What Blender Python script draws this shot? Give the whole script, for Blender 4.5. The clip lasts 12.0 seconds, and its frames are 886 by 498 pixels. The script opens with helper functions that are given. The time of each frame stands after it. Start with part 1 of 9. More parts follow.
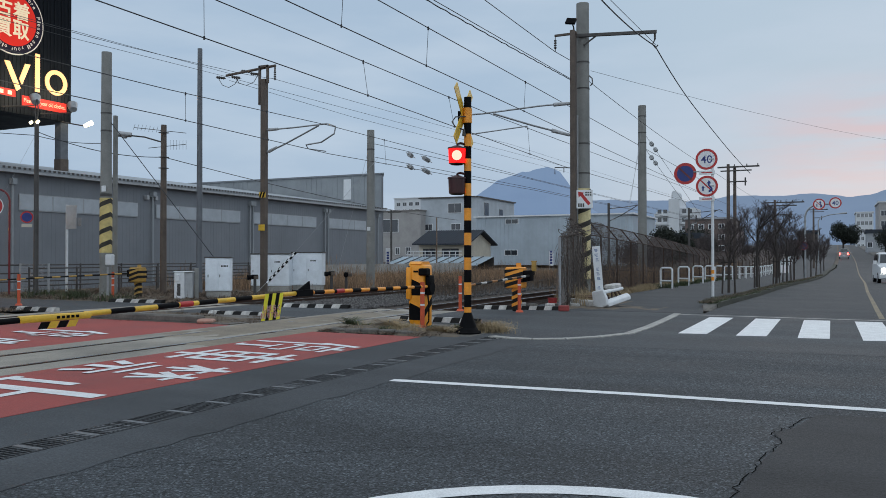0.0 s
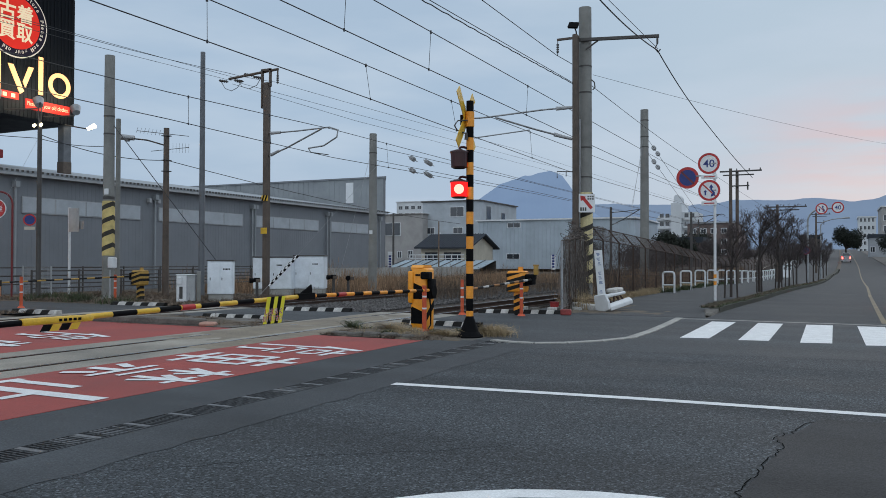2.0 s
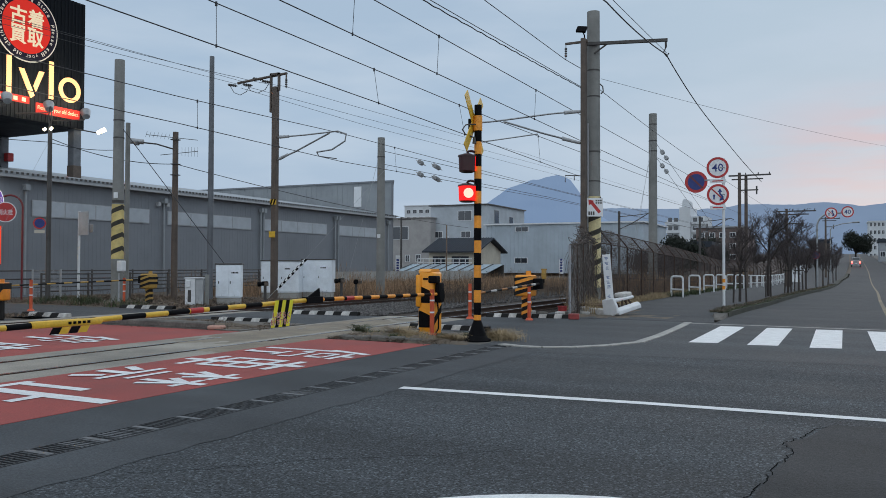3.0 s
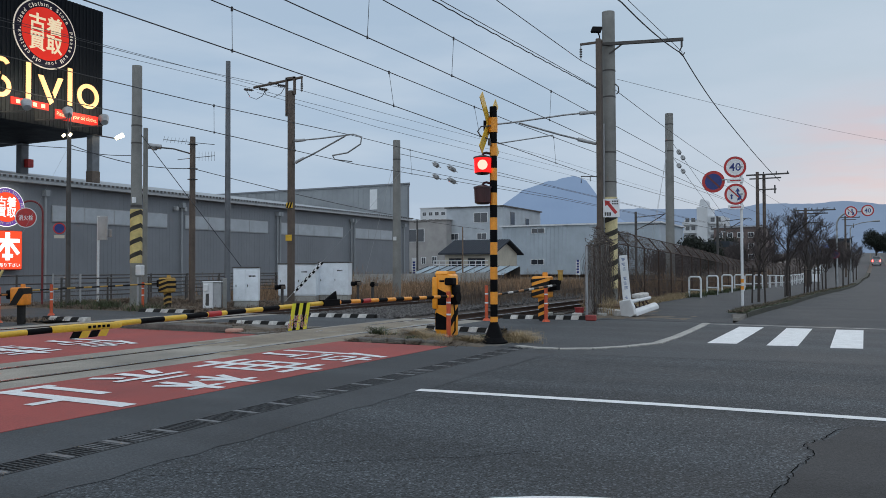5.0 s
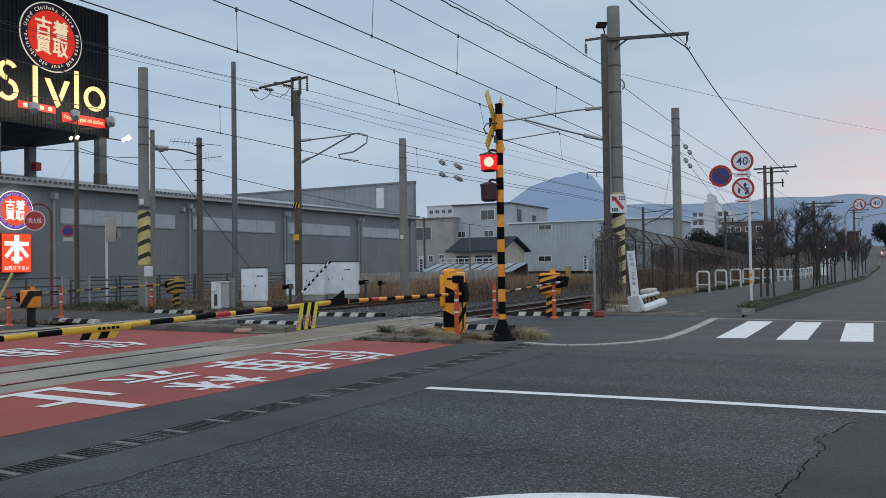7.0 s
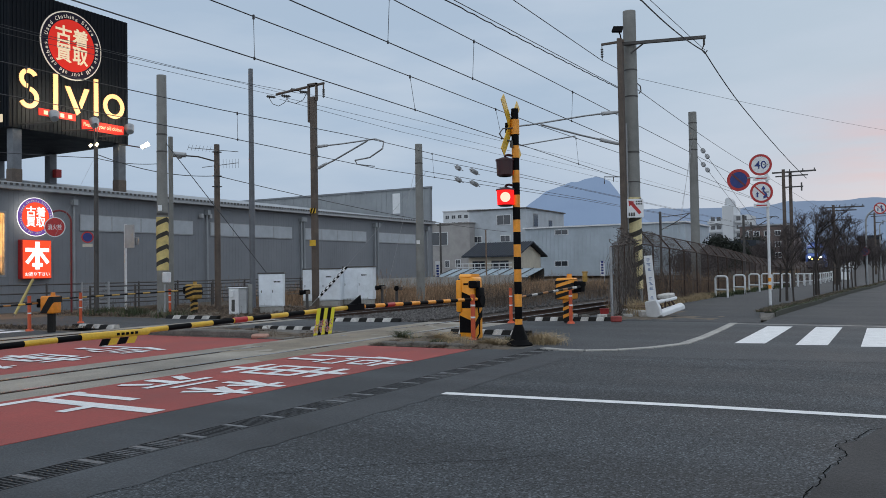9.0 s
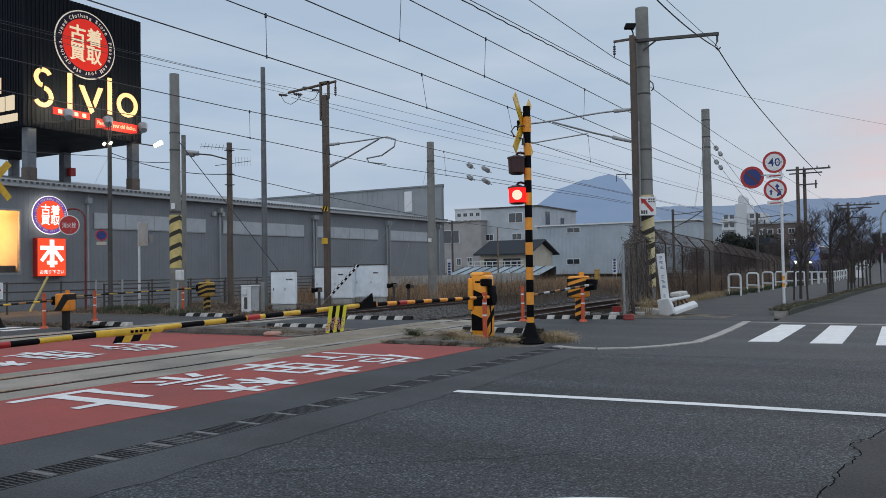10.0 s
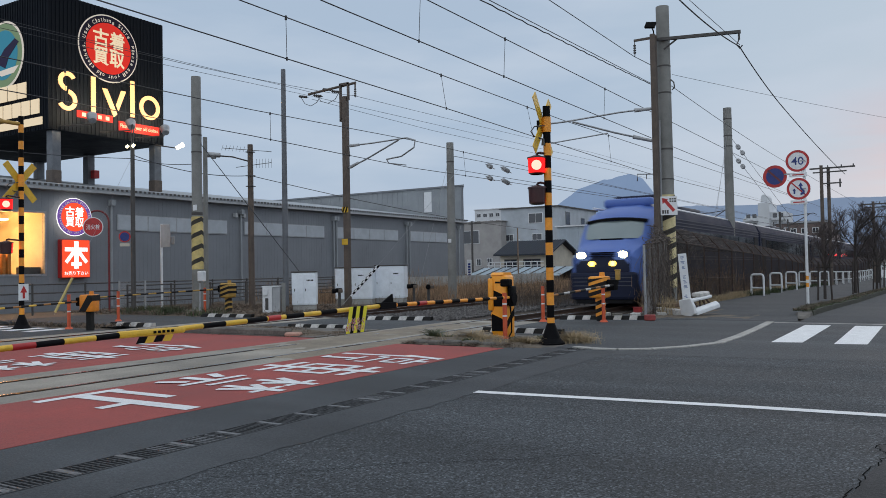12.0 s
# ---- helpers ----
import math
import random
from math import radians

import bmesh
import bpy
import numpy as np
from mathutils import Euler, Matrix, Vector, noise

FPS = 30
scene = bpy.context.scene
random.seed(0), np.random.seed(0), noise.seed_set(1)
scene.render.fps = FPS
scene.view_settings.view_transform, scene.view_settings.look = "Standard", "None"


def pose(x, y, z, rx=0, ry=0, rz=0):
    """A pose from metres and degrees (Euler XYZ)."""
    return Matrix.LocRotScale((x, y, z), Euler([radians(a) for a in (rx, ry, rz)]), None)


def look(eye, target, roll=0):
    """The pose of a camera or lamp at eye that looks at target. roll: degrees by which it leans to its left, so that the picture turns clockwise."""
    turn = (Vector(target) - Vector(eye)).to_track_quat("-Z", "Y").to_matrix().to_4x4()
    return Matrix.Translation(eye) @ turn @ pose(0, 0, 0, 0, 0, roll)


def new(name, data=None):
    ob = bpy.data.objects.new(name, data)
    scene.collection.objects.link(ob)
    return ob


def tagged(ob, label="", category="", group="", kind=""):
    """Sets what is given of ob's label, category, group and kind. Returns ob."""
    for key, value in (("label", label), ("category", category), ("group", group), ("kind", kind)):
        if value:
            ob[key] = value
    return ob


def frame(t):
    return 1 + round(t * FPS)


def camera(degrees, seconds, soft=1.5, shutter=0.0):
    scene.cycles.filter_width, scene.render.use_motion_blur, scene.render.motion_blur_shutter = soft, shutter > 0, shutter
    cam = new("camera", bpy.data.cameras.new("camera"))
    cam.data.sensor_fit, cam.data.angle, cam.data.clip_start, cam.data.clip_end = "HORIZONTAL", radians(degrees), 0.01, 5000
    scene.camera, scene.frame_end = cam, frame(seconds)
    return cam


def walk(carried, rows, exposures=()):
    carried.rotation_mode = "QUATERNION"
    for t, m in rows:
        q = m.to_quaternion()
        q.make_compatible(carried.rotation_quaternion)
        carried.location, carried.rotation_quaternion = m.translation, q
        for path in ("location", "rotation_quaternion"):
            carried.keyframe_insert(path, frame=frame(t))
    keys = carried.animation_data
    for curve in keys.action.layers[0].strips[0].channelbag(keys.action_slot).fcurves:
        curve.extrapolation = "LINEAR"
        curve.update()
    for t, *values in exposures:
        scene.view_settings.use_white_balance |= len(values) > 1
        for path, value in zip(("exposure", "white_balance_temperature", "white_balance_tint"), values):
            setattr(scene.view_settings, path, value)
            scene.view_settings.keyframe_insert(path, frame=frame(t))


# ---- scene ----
FOV = 57.8
cam = camera(FOV, 12.0, 0.65, 0.35)
EYE = (0.0, 0.0, 1.3)
PATH = [
    (0.0, (-4.3497, 9.0037, 1.4127), 0.000),
    (0.5, (-4.3396, 9.0086, 1.4120), 0.017),
    (1.0, (-4.3319, 9.0123, 1.4157), 0.074),
    (1.5, (-4.3428, 9.0067, 1.4360), 0.106),
    (2.0, (-4.3726, 8.9920, 1.4579), 0.136),
    (2.5, (-4.4136, 8.9714, 1.4833), 0.207),
    (3.0, (-4.4599, 8.9480, 1.5065), 0.242),
    (5.0, (-4.6381, 8.8563, 1.5320), -0.152),
    (5.5, (-4.6653, 8.8424, 1.5173), -0.320),
    (6.0, (-4.6870, 8.8313, 1.5020), -0.520),
    (6.5, (-4.7003, 8.8242, 1.5000), -0.686),
    (7.0, (-4.7175, 8.8149, 1.5056), -0.834),
    (9.0, (-4.8934, 8.7166, 1.5739), -0.951),
    (9.5, (-4.9588, 8.6799, 1.5647), -0.940),
    (10.0, (-5.0210, 8.6445, 1.5503), -0.930),
    (10.5, (-5.0754, 8.6129, 1.5424), -0.857),
    (11.0, (-5.1242, 8.5840, 1.5409), -0.903),
    (11.5, (-5.1712, 8.5554, 1.5514), -0.977),
    (12.0, (-5.2333, 8.5173, 1.5617), -1.049),
]
walk(cam, [(t, look(EYE, target, roll)) for t, target, roll in PATH], [(0.0, 0.0, 6270, 7), (6.0, 0.0, 6350, 8), (12.0, 0.0, 6450, 10)])

# ---- dusk light: a bright overcast sky, with a little pink where the sun went down ----
world = bpy.data.worlds.new("dusk")
scene.world = world
world.use_nodes = True


def build_sky():
    nt = world.node_tree
    n, l = nt.nodes, nt.links
    bg = n["Background"]
    coord = n.new("ShaderNodeTexCoord")
    sky = n.new("ShaderNodeTexSky")
    sky.sky_type = "NISHITA"
    sky.sun_disc = False
    sky.sun_elevation = radians(3)
    sky.sun_rotation = radians(4)
    dim = n.new("ShaderNodeVectorMath")
    dim.operation = "SCALE"
    dim.inputs["Scale"].default_value = 0.1
    l.new(sky.outputs[0], dim.inputs[0])
    sep = n.new("ShaderNodeSeparateXYZ")
    l.new(coord.outputs["Generated"], sep.inputs[0])
    ramp = n.new("ShaderNodeValToRGB")
    ramp.color_ramp.elements[0].position = 0.0
    ramp.color_ramp.elements[0].color = (0.45, 0.545, 0.68, 1)
    ramp.color_ramp.elements[1].position = 0.9
    ramp.color_ramp.elements[1].color = (0.92, 0.99, 1.08, 1)
    # as under any overcast sky, overhead is about three times as bright as low down
    e = ramp.color_ramp.elements.new(0.36)
    e.color = (0.43, 0.535, 0.672, 1)
    e = ramp.color_ramp.elements.new(0.2)
    e.color = (0.42, 0.535, 0.685, 1)
    l.new(sep.outputs["Z"], ramp.inputs[0])

    def lobe(direction, lo, hi):
        dot = n.new("ShaderNodeVectorMath")
        dot.operation = "DOT_PRODUCT"
        dot.inputs[1].default_value = Vector(direction).normalized()
        l.new(coord.outputs["Generated"], dot.inputs[0])
        m = n.new("ShaderNodeMapRange")
        m.interpolation_type = "SMOOTHSTEP"
        m.inputs["From Min"].default_value = lo
        m.inputs["From Max"].default_value = hi
        l.new(dot.outputs["Value"], m.inputs["Value"])
        return m.outputs[0]

    def mix(fac, a, colour=None, b=None):
        m = n.new("ShaderNodeMix")
        m.data_type = "RGBA"
        if not isinstance(fac, float):
            l.new(fac, m.inputs["Factor"])
        else:
            m.inputs["Factor"].default_value = fac
        l.new(a, m.inputs["A"])
        if colour:
            m.inputs["B"].default_value = (*colour, 1)
        else:
            l.new(b, m.inputs["B"])
        return m.outputs["Result"]

    out = mix(lobe((0.12, 1, 0.3), 0.86, 1.0), ramp.outputs[0], (0.485, 0.59, 0.705))
    # the eastern sky, opposite the sunset, is high and bright
    out = mix(lobe((0.45, -1, 0.45), 0.1, 0.95), out, (0.98, 1.06, 1.16))
    # soft stratus
    stretch = n.new("ShaderNodeMapping")
    stretch.inputs["Scale"].default_value = (1.6, 1.6, 7.0)
    l.new(coord.outputs["Generated"], stretch.inputs[0])
    cloud = n.new("ShaderNodeTexNoise")
    cloud.inputs["Scale"].default_value = 2.2
    cloud.inputs["Detail"].default_value = 5
    cloud.inputs["Roughness"].default_value = 0.5
    l.new(stretch.outputs[0], cloud.inputs["Vector"])
    cm = n.new("ShaderNodeMapRange")
    cm.inputs["From Min"].default_value = 0.42
    cm.inputs["From Max"].default_value = 0.72
    cm.inputs["To Max"].default_value = 1.0
    l.new(cloud.outputs["Fac"], cm.inputs["Value"])
    out = mix(cm.outputs[0], out, (0.535, 0.625, 0.745))
    # sunset glow low over the road
    pk = n.new("ShaderNodeMath")
    pk.operation = "MULTIPLY"
    low = n.new("ShaderNodeValToRGB")
    low.color_ramp.interpolation = "EASE"
    low.color_ramp.elements[0].position = 0.03
    low.color_ramp.elements[0].color = (0.25, 0.25, 0.25, 1)
    low.color_ramp.elements[1].position = 0.125
    low.color_ramp.elements[1].color = (1, 1, 1, 1)
    low.color_ramp.elements.new(0.225).color = (0, 0, 0, 1)
    l.new(sep.outputs["Z"], low.inputs[0])
    band = n.new("ShaderNodeMath")
    band.operation = "MULTIPLY"
    l.new(lobe((0.16, 1, 0.12), 0.955, 0.9995), band.inputs[0])
    l.new(low.outputs[0], band.inputs[1])
    l.new(band.outputs[0], pk.inputs[0])
    streak = n.new("ShaderNodeMapping")
    streak.inputs["Scale"].default_value = (2.0, 2.0, 16.0)
    streak.inputs["Rotation"].default_value = (0, radians(4), 0)
    l.new(coord.outputs["Generated"], streak.inputs[0])
    wisps = n.new("ShaderNodeTexNoise")
    wisps.inputs["Scale"].default_value = 3.0
    wisps.inputs["Detail"].default_value = 6
    l.new(streak.outputs[0], wisps.inputs["Vector"])
    pn = n.new("ShaderNodeMapRange")
    pn.inputs["From Min"].default_value = 0.36
    pn.inputs["From Max"].default_value = 0.60
    pn.inputs["To Min"].default_value = 0.05
    l.new(wisps.outputs["Fac"], pn.inputs["Value"])
    l.new(pn.outputs[0], pk.inputs[1])
    out = mix(pk.outputs[0], out, (0.63, 0.52, 0.585))
    out = mix(0.06, out, b=dim.outputs[0])
    l.new(out, bg.inputs["Color"])
    bg.inputs["Strength"].default_value = 1.0


build_sky()
sun = new("sun", bpy.data.lights.new("sun", "SUN"))
sun.data.energy = 0.35
sun.data.angle = radians(40)
sun.data.color = (1.0, 0.86, 0.78)
sun.matrix_world = look((2.2, 20, 9), (0, 0, 0))
scene.view_settings.exposure = 0.0

# ---- helpers for meshes and materials ----
rnd = random.Random(7)


def mat(name, col, rough=0.6, metal=0.0, var=0.18, scale=6.0, bump=0.15, bscale=60.0, stain=0.25, spec=0.5, island=0.0, rand=0.0):
    m = bpy.data.materials.new(name)
    m.use_nodes = True
    n, l = m.node_tree.nodes, m.node_tree.links
    b = n["Principled BSDF"]
    b.inputs["Roughness"].default_value = rough
    b.inputs["Metallic"].default_value = metal
    b.inputs["Specular IOR Level"].default_value = spec
    co = n.new("ShaderNodeTexCoord")

    def noise_node(s, detail):
        t = n.new("ShaderNodeTexNoise")
        t.inputs["Scale"].default_value = s
        t.inputs["Detail"].default_value = detail
        t.inputs["Roughness"].default_value = 0.65
        l.new(co.outputs["Object"], t.inputs["Vector"])
        return t

    fine, broad = noise_node(bscale, 3), noise_node(scale, 6)

    def ranged(sock, lo, hi, a=0.3, z=0.7):
        r = n.new("ShaderNodeMapRange")
        r.inputs["From Min"].default_value, r.inputs["From Max"].default_value = a, z
        r.inputs["To Min"].default_value, r.inputs["To Max"].default_value = lo, hi
        l.new(sock, r.inputs["Value"])
        return r.outputs[0]

    def times(a, b2):
        q = n.new("ShaderNodeMath")
        q.operation = "MULTIPLY"
        l.new(a, q.inputs[0])
        l.new(b2, q.inputs[1])
        return q.outputs[0]

    f = times(ranged(fine.outputs["Fac"], 1 - var, 1 + var), ranged(broad.outputs["Fac"], 1 - stain, 1 + stain * 0.6))
    if island:
        g = n.new("ShaderNodeNewGeometry")
        f = times(f, ranged(g.outputs["Random Per Island"], 1 - island, 1 + island, 0, 1))
    if rand:
        o = n.new("ShaderNodeObjectInfo")
        f = times(f, ranged(o.outputs["Random"], 1 - rand, 1 + rand, 0, 1))
    v = n.new("ShaderNodeVectorMath")
    v.operation = "SCALE"
    v.inputs[0].default_value = col
    l.new(f, v.inputs["Scale"])
    l.new(v.outputs[0], b.inputs["Base Color"])
    if metal < 0.5:
        l.new(ranged(broad.outputs["Fac"], rough * 0.85, min(1, rough * 1.15)), b.inputs["Roughness"])
    if bump:
        k = n.new("ShaderNodeBump")
        k.inputs["Strength"].default_value = bump
        k.inputs["Distance"].default_value = 0.01
        l.new(fine.outputs["Fac"], k.inputs["Height"])
        l.new(k.outputs[0], b.inputs["Normal"])
    return m


def glow(name, col, strength):
    m = bpy.data.materials.new(name)
    m.use_nodes = True
    b = m.node_tree.nodes["Principled BSDF"]
    b.inputs["Base Color"].default_value = (col[0] * 0.3, col[1] * 0.3, col[2] * 0.3, 1)
    b.inputs["Specular IOR Level"].default_value = 0.15
    b.inputs["Emission Color"].default_value = (*col, 1)
    b.inputs["Emission Strength"].default_value = strength
    return m


def glass(name, col, rough=0.05):
    m = bpy.data.materials.new(name)
    m.use_nodes = True
    b = m.node_tree.nodes["Principled BSDF"]
    b.inputs["Base Color"].default_value = (*col, 1)
    b.inputs["Roughness"].default_value = rough
    b.inputs["Specular IOR Level"].default_value = 0.8
    return m


def asphalt(name, col, speckle=0.5, stain=0.3, rough=0.8, streaks=0.3, chips=0.75):
    """Rolled asphalt: pale and dark stones, worn wheel tracks, old patches."""
    m = mat(name, col, rough, var=speckle, scale=0.45, bump=0.8, bscale=60.0, stain=stain, spec=0.35)
    n, l = m.node_tree.nodes, m.node_tree.links
    b = n["Principled BSDF"]
    base = b.inputs["Base Color"].links[0].from_socket
    co = n.new("ShaderNodeTexCoord")
    st = n.new("ShaderNodeTexVoronoi")
    st.inputs["Scale"].default_value = 78
    l.new(co.outputs["Object"], st.inputs["Vector"])
    hi = n.new("ShaderNodeMapRange")
    hi.inputs["From Min"].default_value, hi.inputs["From Max"].default_value = 0.72, 0.99
    sepc = n.new("ShaderNodeSeparateColor")
    l.new(st.outputs["Color"], sepc.inputs[0])
    l.new(sepc.outputs[0], hi.inputs["Value"])
    mx = n.new("ShaderNodeMix")
    mx.data_type = "RGBA"
    sc = n.new("ShaderNodeMath")
    sc.operation = "MULTIPLY"
    sc.inputs[1].default_value = chips
    l.new(hi.outputs[0], sc.inputs[0])
    l.new(sc.outputs[0], mx.inputs["Factor"])
    l.new(base, mx.inputs["A"])
    mx.inputs["B"].default_value = (col[0] * 3.5, col[1] * 3.5, col[2] * 3.5, 1)
    # long streaks that the wheels leave along the lane
    lane = n.new("ShaderNodeMapping")
    lane.inputs["Scale"].default_value = (0.10, 1.1, 1.0)
    l.new(co.outputs["Object"], lane.inputs[0])
    wear = n.new("ShaderNodeTexNoise")
    wear.inputs["Scale"].default_value = 1.0
    wear.inputs["Detail"].default_value = 5
    l.new(lane.outputs[0], wear.inputs["Vector"])
    wr = n.new("ShaderNodeMapRange")
    wr.inputs["From Min"].default_value, wr.inputs["From Max"].default_value = 0.32, 0.68
    wr.inputs["To Min"].default_value, wr.inputs["To Max"].default_value = 1 - streaks, 1 + streaks * 0.8
    l.new(wear.outputs["Fac"], wr.inputs["Value"])
    worn = n.new("ShaderNodeVectorMath")
    worn.operation = "SCALE"
    pits = n.new("ShaderNodeMapRange")
    pits.inputs["From Min"].default_value, pits.inputs["From Max"].default_value = 0.12, 0.42
    pits.inputs["To Min"].default_value, pits.inputs["To Max"].default_value = 1 - chips * 0.95, 1.0
    l.new(sepc.outputs[1], pits.inputs["Value"])
    both = n.new("ShaderNodeMath")
    both.operation = "MULTIPLY"
    l.new(pits.outputs[0], both.inputs[0])
    l.new(wr.outputs[0], both.inputs[1])
    l.new(mx.outputs["Result"], worn.inputs[0])
    l.new(both.outputs[0], worn.inputs["Scale"])
    l.new(worn.outputs[0], b.inputs["Base Color"])
    return m


M_ASPHALT = asphalt("old_asphalt", (0.0475, 0.0540, 0.0600), 0.95, 0.42)
M_ASPHALT2 = asphalt("smooth_asphalt", (0.058, 0.063, 0.068), 0.35, 0.25, streaks=0.15, chips=0.3)
M_ASPHALT_STRIP = asphalt("new_asphalt", (0.058, 0.0635, 0.0695), 0.3, 0.55, streaks=0.2, chips=0.12)
M_ASPHALT3 = asphalt("footpath_asphalt", (0.050, 0.054, 0.0585), 0.4, 0.3, streaks=0.15, chips=0.3)
M_EARTH = mat("dry_earth", (0.115, 0.092, 0.070), 0.95, var=0.4, scale=0.6, bump=0.6, bscale=20, stain=0.4)
M_RED = mat("red_paving", (0.315, 0.066, 0.056), 0.85, var=0.3, scale=0.9, bump=0.35, bscale=90, stain=0.28)
M_WHITE_MARK = mat("road_paint_white", (0.74, 0.75, 0.75), 0.7, var=0.14, scale=5, bump=0.25, bscale=80, stain=0.16)
M_YELLOW_MARK = mat("road_paint_yellow", (0.20, 0.165, 0.10), 0.75, var=0.4, scale=2, stain=0.7)
M_CONC = mat("concrete", (0.36, 0.35, 0.325), 0.85, var=0.2, scale=1.4, bump=0.3, bscale=40, stain=0.35)
M_CONC_DARK = mat("weathered_concrete", (0.14, 0.13, 0.115), 0.9, var=0.3, scale=2.0, bump=0.4, bscale=30, stain=0.5)
M_MOSS = mat("mossy_concrete", (0.046, 0.047, 0.034), 0.95, var=0.4, scale=2.5, bump=0.5, bscale=25, stain=0.6)
M_SLAB = mat("track_slab", (0.285, 0.262, 0.222), 0.85, var=0.25, scale=0.7, bump=0.35, bscale=45, stain=0.45)
M_POLE = mat("pole_concrete", (0.25, 0.25, 0.235), 0.8, var=0.12, scale=1.2, bump=0.15, bscale=50, stain=0.3)
M_RAIL = mat("rail_steel", (0.58, 0.56, 0.53), 0.2, metal=1.0, var=0.1)
M_BALLAST_BROWN = mat("brown_ballast", (0.066, 0.051, 0.042), 0.95, var=0.25, bump=0.3, island=0.45)
M_RUST = mat("rusty_steel", (0.060, 0.034, 0.024), 0.8, var=0.3, stain=0.4)
M_STEEL = mat("galvanised_steel", (0.36, 0.37, 0.38), 0.5, metal=0.6, var=0.1, scale=3)
M_STEEL_DARK = mat("dark_painted_steel", (0.075, 0.070, 0.066), 0.6, var=0.2, scale=3, stain=0.4)
M_STEEL_BROWN = mat("brown_painted_steel", (0.115, 0.088, 0.07), 0.65, var=0.2, scale=3, stain=0.4)
M_GRATE = mat("iron_grate", (0.048, 0.050, 0.053), 0.6, var=0.2, spec=0.3)
M_BLACK = mat("black_paint", (0.007, 0.007, 0.008), 0.6, var=0.2, scale=8, stain=0.4, spec=0.05)
M_YELLOW = mat("yellow_paint", (0.74, 0.45, 0.035), 0.45, var=0.08, scale=6, stain=0.22)
M_ORANGE = mat("orange_paint", (0.95, 0.375, 0.02), 0.36, var=0.06, scale=5, stain=0.18)
M_DULLYELLOW = mat("faded_yellow_paint", (0.46, 0.275, 0.06), 0.6, var=0.12, scale=6, stain=0.3)
M_RUSTORANGE = mat("faded_orange_paint", (0.34, 0.14, 0.03), 0.6, var=0.15, scale=6, stain=0.35)
M_REDPAINT = mat("red_paint", (0.42, 0.02, 0.02), 0.45, var=0.08, scale=6)
M_DARKRED = mat("dark_red_lamp_housing", (0.045, 0.008, 0.009), 0.35, var=0.1)
M_REDORANGE = mat("red_orange_plastic", (0.62, 0.10, 0.035), 0.5, var=0.1, scale=8, stain=0.2)
M_WHITE = mat("white_paint", (0.72, 0.73, 0.74), 0.45, var=0.05, scale=4, stain=0.12)
M_CABINET = mat("cabinet_paint", (0.82, 0.87, 0.92), 0.45, var=0.05, scale=2.5, stain=0.14)
M_GREYBOX = mat("grey_paint", (0.38, 0.39, 0.40), 0.5, var=0.06, scale=3, stain=0.2)
M_BLUE_SIGN = mat("blue_sign_film", (0.015, 0.035, 0.20), 0.35, var=0.05)
M_RED_SIGN = mat("red_sign_film", (0.50, 0.025, 0.025), 0.35, var=0.05)
M_WHITE_SIGN = mat("white_sign_film", (0.78, 0.79, 0.80), 0.35, var=0.03, stain=0.08)
M_WIRE = mat("wire", (0.035, 0.037, 0.042), 0.6, var=0.1, bump=0)
M_INSUL = mat("porcelain_insulator", (0.42, 0.43, 0.44), 0.25, var=0.05)
M_CLAD = mat("grey_cladding", (0.212, 0.225, 0.244), 0.6, var=0.06, scale=0.5, bump=0.05, bscale=30, stain=0.14)
M_CLAD_LIGHT = mat("pale_cladding", (0.43, 0.485, 0.535), 0.6, var=0.06, scale=0.4, bump=0.05, bscale=20, stain=0.16)
M_CLAD_ROOF = mat("roof_cladding", (0.30, 0.32, 0.335), 0.55, var=0.08, scale=0.5, stain=0.2)
M_PANEL = mat("pale_translucent_panel", (0.43, 0.46, 0.49), 0.4, var=0.05, scale=1.5, stain=0.15)
M_BEIGE = mat("beige_render", (0.37, 0.355, 0.345), 0.8, var=0.08, scale=0.6, stain=0.2)
M_CREAM = mat("cream_render", (0.55, 0.50, 0.41), 0.8, var=0.08, scale=0.6, stain=0.2)
M_WALLGREY = mat("pale_grey_render", (0.44, 0.475, 0.51), 0.75, var=0.06, scale=0.5, stain=0.18)
M_WALLDARK = mat("mid_grey_render", (0.36, 0.375, 0.40), 0.75, var=0.06, scale=0.5, stain=0.18)
M_TILE = mat("roof_tiles", (0.045, 0.052, 0.064), 0.8, spec=0.2, var=0.2, scale=2, stain=0.3)
M_TOWER = mat("apartment_render", (0.62, 0.64, 0.66), 0.75, var=0.05, scale=0.2, stain=0.1)
M_BRICKBROWN = mat("brown_apartment_render", (0.16, 0.12, 0.11), 0.8, var=0.1, scale=0.3, stain=0.2)
M_WINDOW = glass("window_glass", (0.03, 0.035, 0.045), 0.1)
M_TRANS = glass("train_window_glass", (0.02, 0.025, 0.03), 0.06)
M_BARK = mat("bark", (0.055, 0.045, 0.040), 0.9, var=0.3, scale=6, bump=0.4, bscale=30, stain=0.3)
M_TWIG = mat("twigs", (0.088, 0.072, 0.070), 0.9, var=0.2, bump=0, island=0.3)
M_DRYGRASS = mat("dry_reeds", (0.30, 0.195, 0.118), 0.9, var=0.2, scale=0.3, bump=0, stain=0.5, island=0.55)
M_LITTER = mat("dead_stems", (0.15, 0.112, 0.082), 0.95, var=0.2, scale=0.8, bump=0, stain=0.45, island=0.5)
M_STRAW = mat("straw_grass", (0.38, 0.29, 0.17), 0.9, var=0.2, scale=0.8, bump=0, stain=0.3, island=0.4)
